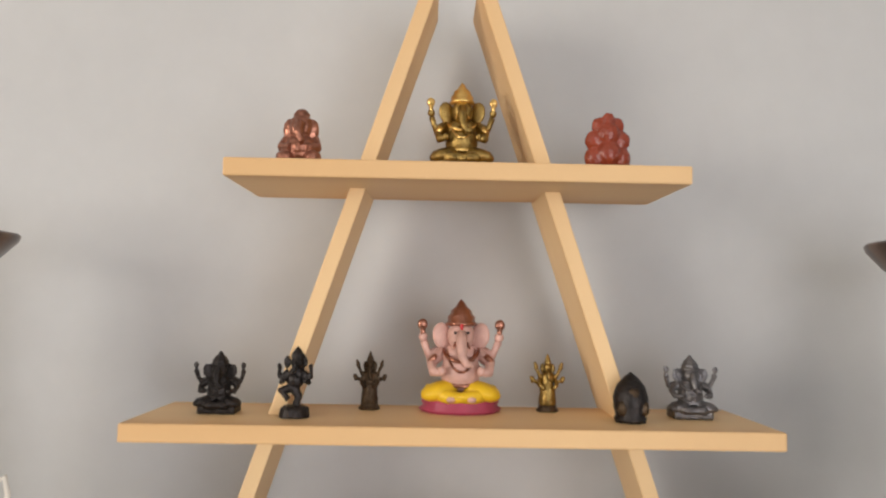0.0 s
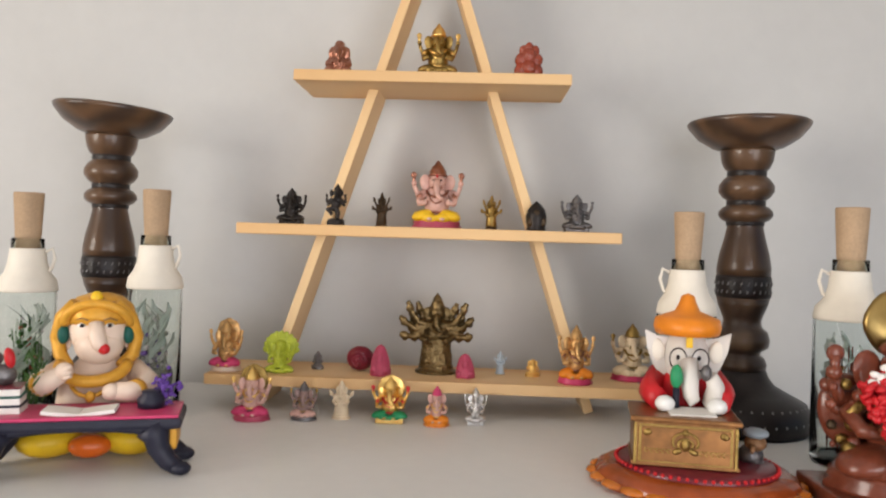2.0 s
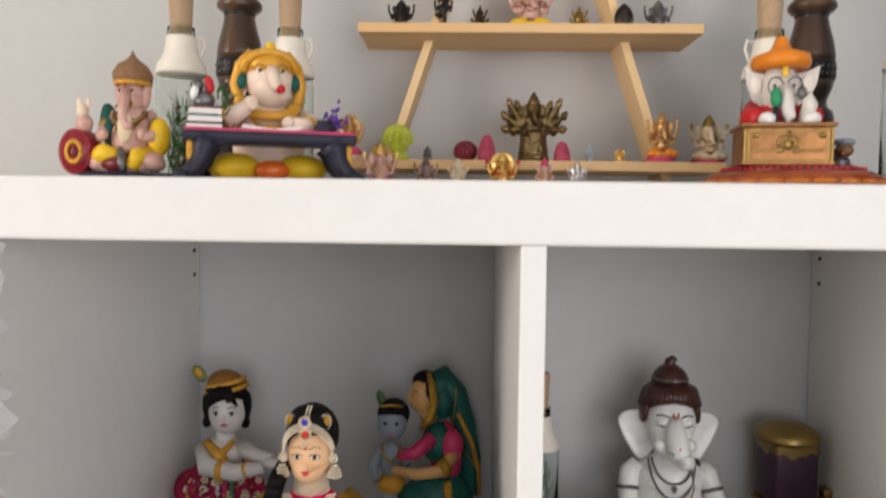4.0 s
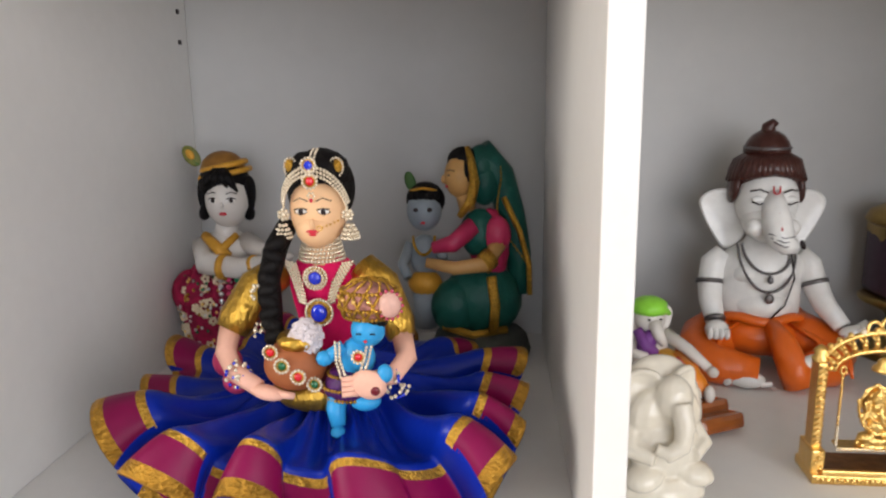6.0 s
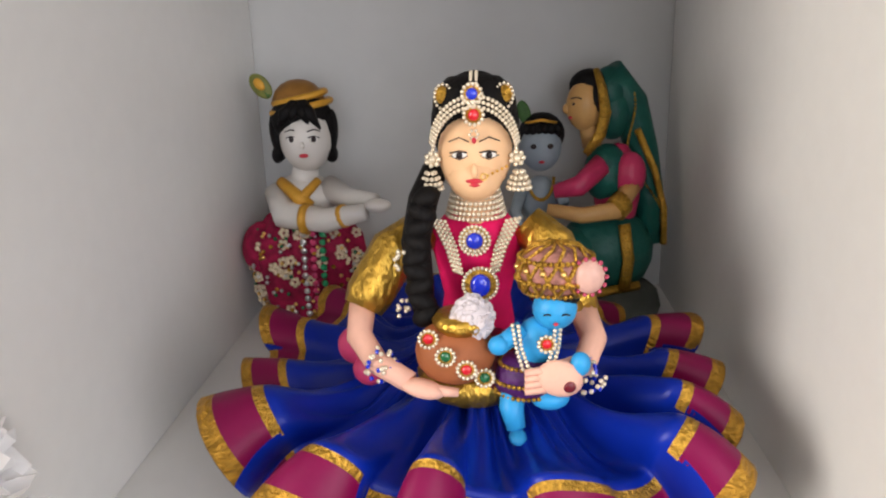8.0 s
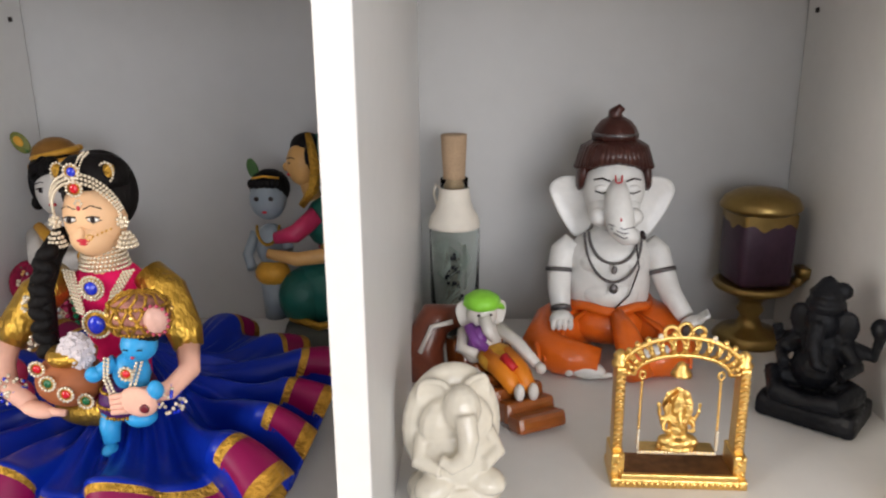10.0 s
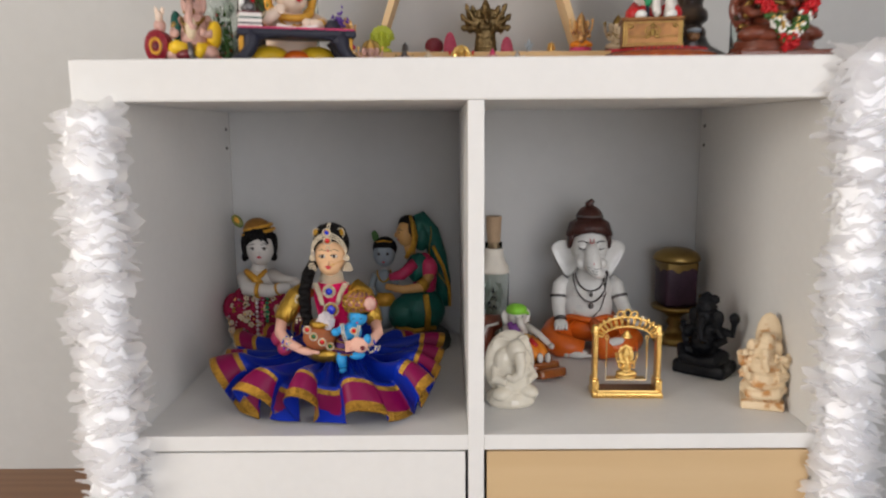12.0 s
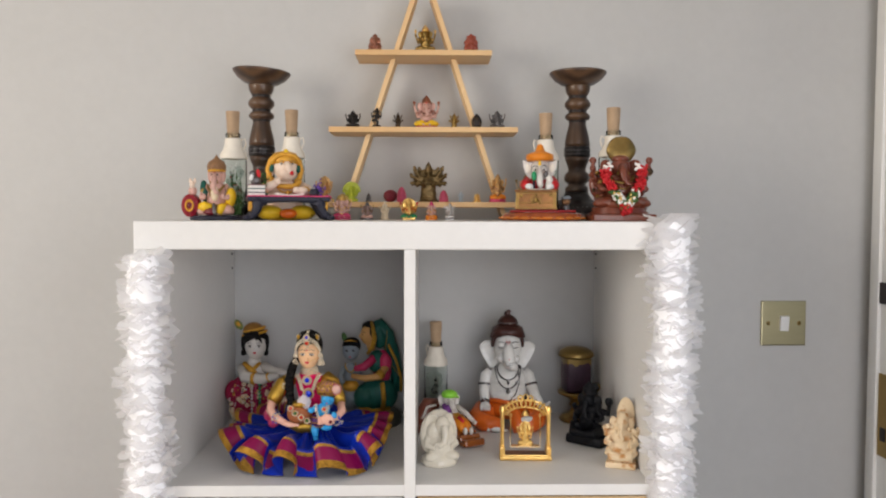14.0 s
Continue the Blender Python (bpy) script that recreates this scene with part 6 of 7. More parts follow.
    b.ball((-0.012, -0.0150, 0.1650), (0.0024, 0.0020, 0.0034), EYE, seg=8, ring=6)
    # child
    b.tube([(-0.050, 0.002, 0.030), (-0.050, 0.0, 0.066)], [0.012, 0.014], CHILDBLUE, 12)
    b.ball((-0.050, -0.004, 0.072), (0.018, 0.014, 0.012), OCHRE)
    b.ball((-0.050, 0.0, 0.096), (0.0165, 0.013, 0.020), CHILDBLUE)
    b.tube([(-0.064, -0.002, 0.108), (-0.072, -0.010, 0.090), (-0.066, -0.018, 0.080)], [0.006, 0.0055, 0.005], CHILDBLUE, 9)
    b.tube([(-0.036, -0.002, 0.108), (-0.030, -0.014, 0.096)], [0.006, 0.005], CHILDBLUE, 9)
    b.ball((-0.050, -0.002, 0.138), (0.0180, 0.0170, 0.0185), CHILDBLUE, seg=18, ring=12)
    b.ball((-0.049, 0.004, 0.1465), (0.0200, 0.0180, 0.0165), HAIR)
    for k in range(6):
        b.ball((-0.062 + 0.005 * k, -0.013, 0.1525), (0.0042, 0.004, 0.0042), HAIR, seg=8, ring=6)
    for s in (-1, 1):
        b.ball((-0.050 + s * 0.0070, -0.0182, 0.1405), (0.0026, 0.0012, 0.0020), EYE, seg=8, ring=6)
    b.ball((-0.050, -0.0185, 0.1290), (0.0026, 0.0012, 0.0012), LIP, seg=8, ring=5)
    b.tube([(-0.050 + 0.011 * math.cos(a), -0.009 - 0.007 * math.sin(a), 0.116 - 0.016 * math.sin(a)) for a in np.linspace(0, math.pi, 12)], 0.0014, GOLDTRIM, 6)
    b.ball((-0.064, 0.002, 0.163), (0.0055, 0.0020, 0.0095), LEAF, rot=(0, -20, 0))
    b.tube([(-0.063, -0.006, 0.1560), (-0.050, -0.013, 0.1590), (-0.037, -0.006, 0.1560)], 0.0012, OCHRE, 7)
    return b


TANSKIN = mat("tan_skin_paint", (0.52, 0.29, 0.10), 0.4, 0, 0.1, 200, 0.1)
b = mother_and_child()
b.v = [(x * 0.86, y * 0.88, z * 0.98) for x, y, z in b.v]
b.done("figurine", (-0.073, 0.318, INZ), label="kneeling woman figurine in teal gold-edged sari holding a child", category="figurine")


# ---- open compartment with the white elephant ----
def meditating_elephant():
    """White cross-legged elephant figure: smooth hair cap with top knot, fan ears, orange drape."""
    b = Build()
    # drape: crossed legs, hip wrap and folds
    for s in (-1, 1):
        b.tube([(s * 0.022, 0.004, 0.030), (s * 0.046, -0.012, 0.024), (s * 0.056, -0.030, 0.019), (s * 0.044, -0.048, 0.016), (s * 0.012, -0.056, 0.013)], [0.025, 0.0225, 0.0185, 0.0165, 0.0120], DHOTI, 16)
        for k in range(5):
            u = k / 4
            b.tube([(s * (0.020 + 0.030 * u), -0.022 - 0.006 * u, 0.046 - 0.016 * u), (s * (0.040 + 0.022 * u), -0.036 - 0.010 * u, 0.035 - 0.012 * u), (s * (0.044 + 0.016 * u), -0.058 - 0.002 * u, 0.022 - 0.010 * u)], [0.0015, 0.0030, 0.0012], DHOTI, 7)
    b.ball((0, 0.0, 0.032), (0.040, 0.034, 0.022), DHOTI)
    b.tube([(0.0345 * math.cos(a), -0.002 + 0.0275 * math.sin(a), 0.0490 + 0.0016 * math.sin(5 * a)) for a in np.linspace(0, 6.283, 30)], 0.0042, DHOTI, 8)
    b.tube([(0.004, -0.030, 0.047), (0.010, -0.046, 0.034), (0.016, -0.058, 0.016), (0.020, -0.060, 0.004)], [0.006, 0.011, 0.013, 0.012], DHOTI, 12)
    b.ball((-0.022, -0.060, 0.0085), (0.015, 0.0075, 0.0075), CHALK, rot=(0, 0, -14))
    b.ball((-0.034, -0.058, 0.0140), (0.0060, 0.0060, 0.0130), CHALK, rot=(0, 16, 0))
    b.ball((0.030, -0.058, 0.0240), (0.015, 0.0070, 0.0065), CHALK, rot=(0, -10, 10))
    for k in range(4):
        b.ball((-0.0105 + 0.0022 * k, -0.0655 + 0.0008 * k, 0.0060), 0.0022, CHALK, seg=8, ring=6)
    # trunk of the body
    b.lathe([(0.0, 0.036), (0.031, 0.040), (0.0345, 0.052), (0.0350, 0.064), (0.0345, 0.078), (0.0355, 0.088), (0.0340, 0.097), (0.0270, 0.105), (0.0160, 0.111), (0.0120, 0.120)], CHALK, seg=30, sy=0.78)
    b.ball((0, -0.014, 0.060), (0.0250, 0.0170, 0.0165), CHALK, seg=20, ring=14)
    for s in (-1, 1):
        b.ball((s * 0.0130, -0.0155, 0.0880), (0.0145, 0.0110, 0.0110), CHALK, rot=(0, s * 8, 0))
    # arms: one fist on the knee, one open palm
    b.tube([(-0.031, 0.0, 0.1010), (-0.0395, -0.002, 0.0920), (-0.0425, -0.006, 0.0770), (-0.0430, -0.014, 0.0620), (-0.0420, -0.030, 0.0480)], [0.0090, 0.0115, 0.0105, 0.0098, 0.0078], CHALK, 16)
    b.tube([(0.031, 0.0, 0.1010), (0.0390, -0.002, 0.0920), (0.0440, -0.006, 0.0770), (0.0500, -0.018, 0.0600), (0.0590, -0.034, 0.0470)], [0.0090, 0.0115, 0.0105, 0.0092, 0.0070], CHALK, 16)
    b.ball((-0.0420, -0.037, 0.0430), (0.0100, 0.0090, 0.0085), CHALK)
    for k in range(4):
        b.ball((-0.0490 + 0.0046 * k, -0.0450, 0.0415), (0.0026, 0.0034, 0.0052), CHALK, seg=8, ring=6)
    b.ball((0.0640, -0.040, 0.0450), (0.0100, 0.0080, 0.0045), CHALK, rot=(0, -20, -20))
    for k in range(4):
        b.tube([(0.0660 + 0.001 * k, -0.0460 + 0.0036 * k, 0.0470), (0.0750 + 0.0005 * k, -0.0480 + 0.0040 * k, 0.0530)], [0.0022, 0.0015], CHALK, 7)
    b.tube([(-0.0432, -0.0060, 0.0790), (-0.0434, -0.0072, 0.0755)], 0.0115, PEWTER, 18)
    b.tube([(0.0436, -0.0060, 0.0790), (0.0444, -0.0074, 0.0757)], 0.0115, PEWTER, 18)
    b.tube([(-0.0421, -0.0285, 0.0508), (-0.0420, -0.0305, 0.0485)], 0.0088, PEWTER, 14)
    # head: long brow, cheeks, short trunk swung to one side
    b.ball((0, -0.004, 0.1490), (0.0255, 0.0245, 0.0290), CHALK, seg=24, ring=18)
    b.ball((0, -0.012, 0.1330), (0.0215, 0.0190, 0.0200), CHALK, seg=20, ring=14)
    b.tube([(0, -0.0205, 0.1560), (0, -0.0285, 0.1440), (0.0010, -0.0345, 0.1320), (0.0030, -0.0390, 0.1225), (0.0080, -0.0410, 0.1165), (0.0150, -0.0405, 0.1160)], [0.0080, 0.0105, 0.0120, 0.0112, 0.0085, 0.0060], CHALK, 16)
    for k in range(3):
        b.tube([(-0.0085 + 0.002 * k, -0.0440 - 0.0012 * k, 0.1270 - 0.0032 * k), (0.003, -0.0505 - 0.0005 * k, 0.1245 - 0.0036 * k), (0.0120, -0.0450, 0.1250 - 0.0036 * k)], 0.0005, PEWTER, 5)
    b.ball((0.0195, -0.0415, 0.1175), (0.0022, 0.0030, 0.0042), EYE, rot=(0, -20, 0), seg=9, ring=7)
    for s in (-1, 1):
        b.ball((s * 0.0140, -0.0260, 0.1290), (0.0080, 0.0075, 0.0075), CHALK)
        b.tube([(s * 0.0120 - 0.0060, -0.0262, 0.1500), (s * 0.0120, -0.0280, 0.1482), (s * 0.0120 + 0.0060, -0.0255, 0.1500)], 0.00065, EYE, 5)
        b.ball((s * 0.0120, -0.0240, 0.1520), (0.0062, 0.0035, 0.0032), CHALK)
        b.tube([(s * 0.0060, -0.0275, 0.1580), (s * 0.0125, -0.0268, 0.1605), (s * 0.0185, -0.0218, 0.1585)], 0.0008, EYE, 5)
        ear = spline([(-0.006, 0.018), (0.010, 0.0235), (0.0265, 0.0215), (0.0345, 0.0125), (0.0300, -0.0020), (0.0210, -0.0180), (0.0120, -0.0290), (0.0020, -0.0240), (-0.006, -0.008)])
        if s < 0:
            ear = ear[::-1]
        b.plate([(s * p, q) for p, q in ear], (s * 0.0190, 0.000, 0.1335), (1, s * 0.20, 0), (0, 0, 1), 0.0042, CHALK, 0.0026)
    b.tube([(0.0, -0.0405, 0.1430), (0.0005, -0.0440, 0.1360), (0.001, -0.0475, 0.1300)], 0.0009, RED, 6)
    b.tube([(-0.0026, -0.0290, 0.1635), (-0.0024, -0.0300, 0.1585), (0.0, -0.0306, 0.1570), (0.0024, -0.0300, 0.1585), (0.0026, -0.0290, 0.1635)], 0.0007, RED, 5)
    # hair: smooth cap swept from a parting, top knot with a cord
    b.ball((0, 0.008, 0.1700), (0.0300, 0.0285, 0.0210), BROWNHAIR, seg=26, ring=16)
    for s in (-1, 1):
        b.ball((s * 0.0262, 0.001, 0.1600), (0.0048, 0.0130, 0.0150), BROWNHAIR, rot=(0, -s * 8, 0))
        for k in range(11):
            a = 0.04 + 0.145 * k
            b.tube([(s * 0.0305 * math.sin(a), 0.005 - 0.0295 * math.cos(a), 0.1725 - 0.0009 * k), (s * 0.0240 * math.sin(a), 0.005 - 0.0250 * math.cos(a), 0.1800), (s * 0.0100 * math.sin(a), 0.005 - 0.0110 * math.cos(a), 0.1900)], [0.0034, 0.0052, 0.0030], BROWNHAIR, 8)
    b.lathe([(0.0185, 0.0), (0.0188, 0.004), (0.0165, 0.010), (0.0125, 0.015), (0.0070, 0.0185), (0.0, 0.020)], BROWNHAIR, c=(0, 0.004, 0.1880), seg=24, wobble=lambda ph, z: 1 + 0.05 * math.cos(9 * ph + 90 * z))
    b.tube([(0.0182 * math.cos(a), 0.004 + 0.0182 * math.sin(a), 0.1925) for a in np.linspace(0, 6.283, 26)], 0.0014, PEWTER, 7)
    b.tube([(0, 0.004, 0.205), (-0.001, 0.002, 0.2100), (0.003, 0.001, 0.2135), (0.006, 0.001, 0.2120)], [0.0070, 0.0058, 0.0040, 0.0016], BROWNHAIR, 9)
    # bead strings and the sacred thread
    for r, drop in ((0.0200, 0.022), (0.0235, 0.038)):
        beads(b, [(r * math.cos(a), -0.0135 - 0.0165 * math.sin(a) - 0.0015 * math.sin(2 * a) ** 2, 0.1120 - drop * math.sin(a)) for a in np.linspace(0, math.pi, 30)], 0.0014, 0.0023, PEWTER)
    b.ball((0.0, -0.0315, 0.0850), (0.0024, 0.0018, 0.0036), PEWTER)
    b.ball((0.0, -0.0325, 0.0690), (0.0038, 0.0022, 0.0044), PEWTER)
    b.tube([(0.0180, -0.0215, 0.106), (0.0210, -0.0250, 0.085), (0.0130, -0.0310, 0.063), (0.002, -0.0320, 0.0515)], 0.0007, EYE, 5)
    return b


b = meditating_elephant()
b.v = [(x * 0.98, y, z * 0.975) for x, y, z in b.v]
b.done("figurine", (0.171, 0.313, INZ), label="white cross-legged elephant figurine with brown hair and orange drape", category="figurine", turn=-3)


def reclining_figure():
    """Small figure in a green turban resting on a lacquered brown lounger with a rolled head."""
    b = Build()
    for k in range(7):
        u = k / 6
        b.box((-0.004 + 0.026 * u, 0.030 - 0.090 * u, 0.020 - 0.012 * u), (0.044 - 0.006 * u, 0.020, 0.034 - 0.022 * u), CARAMEL, rot=(-14, 0, 16), bevel=0.004)
    b.tube([(-0.044, 0.030, 0.004), (-0.046, 0.034, 0.030), (-0.034, 0.038, 0.050), (-0.016, 0.036, 0.052)], [0.016, 0.017, 0.015, 0.009], REDWOOD, 14)
    b.tube([(-0.050, 0.018, 0.030), (-0.040, 0.020, 0.050), (-0.024, 0.018, 0.054)], 0.0020, MARBLE, 7)
    b.ball((-0.006, 0.000, 0.044), (0.0165, 0.0130, 0.0185), MARBLE)
    b.ball((-0.010, -0.010, 0.050), (0.0070, 0.0065, 0.0110), LILACP, rot=(0, 20, 0))
    b.tube([(-0.016, -0.006, 0.060), (-0.012, -0.014, 0.050), (-0.004, -0.015, 0.044)], [0.004, 0.005, 0.003], LILACP, 8)
    b.ball((-0.005, -0.002, 0.067), (0.0115, 0.0105, 0.0110), MARBLE)
    b.tube([(-0.005, -0.011, 0.067), (-0.003, -0.016, 0.058), (0.001, -0.016, 0.051)], [0.0050, 0.0045, 0.0032], MARBLE)
    b.lathe([(0.0120, 0.0), (0.0140, 0.003), (0.0125, 0.008), (0.0080, 0.011), (0.0, 0.0125)], NEON, c=(-0.005, 0.000, 0.0715), seg=20, wobble=lambda ph, z: 1 + 0.04 * math.sin(6 * ph + 300 * z))
    b.tube([(-0.005, 0.000, 0.072), (0.006, 0.002, 0.073), (0.013, 0.004, 0.068)], [0.005, 0.004, 0.002], NEON, 8)
    for s in (-1, 1):
        b.plate([(s * p, q) for p, q in spline([(-0.002, 0.008), (0.007, 0.009), (0.010, 0.002), (0.006, -0.010), (0.0, -0.008)], 20)][::s], (-0.005 + s * 0.0095, 0.000, 0.066), (1, s * 0.2, 0), (0, 0, 1), 0.0022, MARBLE, 0.001)
        b.ball((-0.005 + s * 0.0045, -0.0120, 0.0690), (0.0013, 0.0008, 0.0010), EYE, seg=7, ring=5)
    b.tube([(0.008, 0.000, 0.054), (0.020, -0.014, 0.046), (0.030, -0.030, 0.036)], [0.0052, 0.0046, 0.0036], MARBLE, 9)
    b.ball((0.032, -0.033, 0.034), (0.0040, 0.0050, 0.0040), MARBLE)
    b.tube([(-0.018, 0.002, 0.052), (-0.022, -0.012, 0.044), (-0.012, -0.018, 0.042)], [0.0050, 0.0045, 0.0036], MARBLE, 9)
    b.ball((0.004, -0.014, 0.036), (0.0150, 0.0150, 0.0090), OCHRE, rot=(18, 0, 16))
    for s in (-1, 1):
        b.tube([(0.004 + s * 0.006, -0.014, 0.037), (0.011 + s * 0.0060, -0.030, 0.032), (0.016 + s * 0.0050, -0.044, 0.024)], [0.0082, 0.0074, 0.0055], ORANGE, 10)
        b.ball((0.0175 + s * 0.0050, -0.049, 0.0240), (0.0038, 0.0046, 0.0066), MARBLE)
    b.tube([(0.006, -0.026, 0.042), (0.012, -0.036, 0.036)], [0.004, 0.003], RED, 7)
    return b


CARAMEL = mat("caramel_lacquer", (0.22, 0.06, 0.012), 0.2, 0, 0.35, 90, 0.15, 0.5)
LILACP = mat("purple_paint", (0.20, 0.06, 0.28), 0.4, 0, 0.2, 200, 0.2)
NEON = mat("bright_green_paint", (0.25, 0.62, 0.05), 0.4, 0, 0.1, 200, 0.2)
reclining_figure().done("figurine", (0.067, 0.228, INZ), label="small elephant figurine in bright green turban on a brown lounger", category="figurine", turn=10)

def pearl_elephant():
    """Cream glazed elephant with broad faceted ears, folded trunk and a shell-like back."""
    b = Scaled()
    b.ball((0, 0.10, 0.52), (0.40, 0.17, 0.46), PEARL, seg=24, ring=16)
    b.lathe([(0.0, 0.0), (0.36, 0.0), (0.39, 0.05), (0.37, 0.12), (0.30, 0.18), (0.0, 0.18)], PEARL, seg=24, sy=0.8, wobble=lambda ph, z: 1 + 0.03 * math.cos(7 * ph))
    for s in (-1, 1):
        b.plate([(s * p, q) for p, q in spline([(0.0, 0.16), (0.20, 0.20), (0.27, 0.08), (0.22, -0.10), (0.06, -0.14)], 24)][::s], (s * 0.06, -0.10, 0.72), (1, s * 0.5, 0), (0, 0, 1), 0.06, PEARL, 0.03)
        b.ball((s * 0.20, -0.16, 0.20), (0.17, 0.14, 0.09), PEARL, rot=(0, s * 12, -s * 20))
        b.tube([(s * 0.24, 0.0, 0.50), (s * 0.30, -0.12, 0.38), (s * 0.16, -0.24, 0.36)], [0.08, 0.075, 0.055], PEARL, 10)
    b.ball((0, -0.08, 0.36), (0.30, 0.17, 0.24), PEARL)
    b.ball((0, -0.05, 0.60), (0.30, 0.14, 0.22), PEARL)
    b.ball((0.02, -0.14, 0.74), (0.15, 0.13, 0.17), PEARL)
    b.tube([(0.02, -0.24, 0.74), (0.03, -0.31, 0.60), (0.0, -0.33, 0.48), (-0.10, -0.32, 0.42), (-0.18, -0.28, 0.46)], [0.085, 0.08, 0.07, 0.055, 0.04], PEARL, 12)
    return b


sculpt(pearl_elephant().place("figurine", (0.044, 0.094, INZ), 0.083, "cream pearl-glazed seated elephant figurine with shell back", 0.060, turn=14), 0.0011, 0.0006, 0.006)


def black_figure():
    """Seated black elephant on an oblong base, tall headdress, a fly whisk in one raised arm."""
    b = Scaled()
    b.box((0, 0, 0.08), (0.74, 0.50, 0.16), BLACK, bevel=0.05)
    b.lathe([(0.0, 0.14), (0.34, 0.14), (0.36, 0.18), (0.32, 0.22), (0.0, 0.22)], BLACK, seg=18, sy=0.72)
    for s in (-1, 1):
        b.tube([(s * 0.12, -0.02, 0.26), (s * 0.30, -0.10, 0.27), (s * 0.22, -0.24, 0.22), (s * 0.0, -0.25, 0.20)], [0.10, 0.085, 0.07, 0.05], BLACK, 10)
        b.tube([(s * 0.16, 0.0, 0.56), (s * 0.27, -0.04, 0.44), (s * 0.20, -0.18, 0.40)], [0.07, 0.06, 0.045], BLACK, 9)
        b.ball((s * 0.16, 0.0, 0.68), (0.09, 0.04, 0.12), BLACK, rot=(0, s * 14, 0))
    b.ball((0, -0.03, 0.38), (0.19, 0.17, 0.16), BLACK)
    b.ball((0, 0.0, 0.54), (0.18, 0.12, 0.11), BLACK)
    b.ball((0, -0.03, 0.70), (0.12, 0.12, 0.12), BLACK)
    b.tube([(0, -0.12, 0.70), (0, -0.20, 0.58), (0.04, -0.22, 0.46), (0.12, -0.21, 0.44)], [0.065, 0.055, 0.045, 0.03], BLACK, 9)
    b.lathe([(0.13, 0.78), (0.15, 0.82), (0.12, 0.86), (0.13, 0.90), (0.08, 0.95), (0.05, 0.99), (0.0, 1.02)], BLACK, seg=14)
    b.ball((0.10, 0.02, 0.92), (0.07, 0.05, 0.06), BLACK)
    b.tube([(0.18, 0.02, 0.55), (0.36, 0.04, 0.52), (0.39, 0.0, 0.66)], [0.06, 0.05, 0.04], BLACK, 8)
    b.ball((0.39, 0.0, 0.72), (0.075, 0.06, 0.075), BLACK)
    b.tube([(-0.18, 0.02, 0.55), (-0.32, 0.04, 0.50), (-0.33, 0.0, 0.60)], [0.06, 0.05, 0.045], BLACK, 8)
    return b


sculpt(black_figure().place("figurine", (0.298, 0.196, INZ), 0.106, "matt black seated elephant figurine with tall headdress on oblong base", 0.076, turn=-40), 0.0011, 0.0011, 0.003)


def blotched(name, pale, dark):
    """Bone-coloured stone with patches of ochre wash in its hollows."""
    m = mat(name, pale, 0.55, 0, 0.1, 150, 0.35)
    nt = m.node_tree
    n = nt.nodes.new("ShaderNodeTexNoise")
    n.inputs["Scale"].default_value, n.inputs["Detail"].default_value = 70.0, 3
    co = nt.nodes.new("ShaderNodeTexCoord")
    nt.links.new(co.outputs["Object"], n.inputs["Vector"])
    r = nt.nodes.new("ShaderNodeMapRange")
    r.inputs["From Min"].default_value, r.inputs["From Max"].default_value = 0.54, 0.66
    nt.links.new(n.outputs[0], r.inputs[0])
    mix = nt.nodes.new("ShaderNodeMix")
    mix.data_type = "RGBA"
    mix.inputs[6].default_value, mix.inputs[7].default_value = (*pale, 1), (*dark, 1)
    nt.links.new(r.outputs[0], mix.inputs[0])
    nt.links.new(mix.outputs[2], nt.nodes["Principled BSDF"].inputs["Base Color"])
    return m


BONE = blotched("bone_stone", (0.74, 0.58, 0.38), (0.50, 0.24, 0.08))


def bone_figure():
    b = Scaled()
    b.box((0, 0, 0.05), (0.62, 0.46, 0.10), BONE, bevel=0.03)
    b.box((0, 0.02, 0.13), (0.48, 0.38, 0.08), BONE, bevel=0.03)
    b.ball((0.06, 0.14, 0.72), (0.20, 0.06, 0.30), BONE)
    b.ball((0, -0.02, 0.30), (0.27, 0.20, 0.16), BONE)
    b.ball((0, -0.04, 0.46), (0.24, 0.18, 0.18), BONE)
    b.ball((0, -0.06, 0.66), (0.14, 0.13, 0.13), BONE)
    b.ball((0.02, -0.05, 0.77), (0.12, 0.12, 0.07), BONE)
    b.tube([(0, -0.17, 0.66), (0, -0.23, 0.54), (0.05, -0.24, 0.44)], [0.06, 0.05, 0.035], BONE, 9)
    rnd = random.Random(21)
    for s in (-1, 1):
        b.ball((s * 0.17, -0.02, 0.64), (0.09, 0.05, 0.11), BONE, rot=(0, s * 15, 0))
        b.tube([(s * 0.18, 0.0, 0.54), (s * 0.33, -0.04, 0.50), (s * 0.34, -0.08, 0.60)], [0.075, 0.065, 0.06], BONE, 9)
        b.tube([(s * 0.2, -0.05, 0.48), (s * 0.30, -0.12, 0.38), (s * 0.18, -0.22, 0.36)], [0.07, 0.065, 0.05], BONE, 9)
        b.tube([(s * 0.26, -0.06, 0.24), (s * 0.20, -0.22, 0.20), (0, -0.24, 0.18)], [0.08, 0.07, 0.05], BONE, 9)
        for _ in range(16):
            b.ball((s * rnd.uniform(0.05, 0.34), -0.05 - rnd.uniform(0.05, 0.14), rnd.uniform(0.2, 0.62)), rnd.uniform(0.025, 0.05), BONE, seg=7, ring=5)
    return b


sculpt(bone_figure().place("figurine", (0.323, 0.080, INZ), 0.104, "bone-coloured carved seated figurine with ochre wash and oval back", 0.058, turn=-20), 0.0009, 0.0009, 0.003)


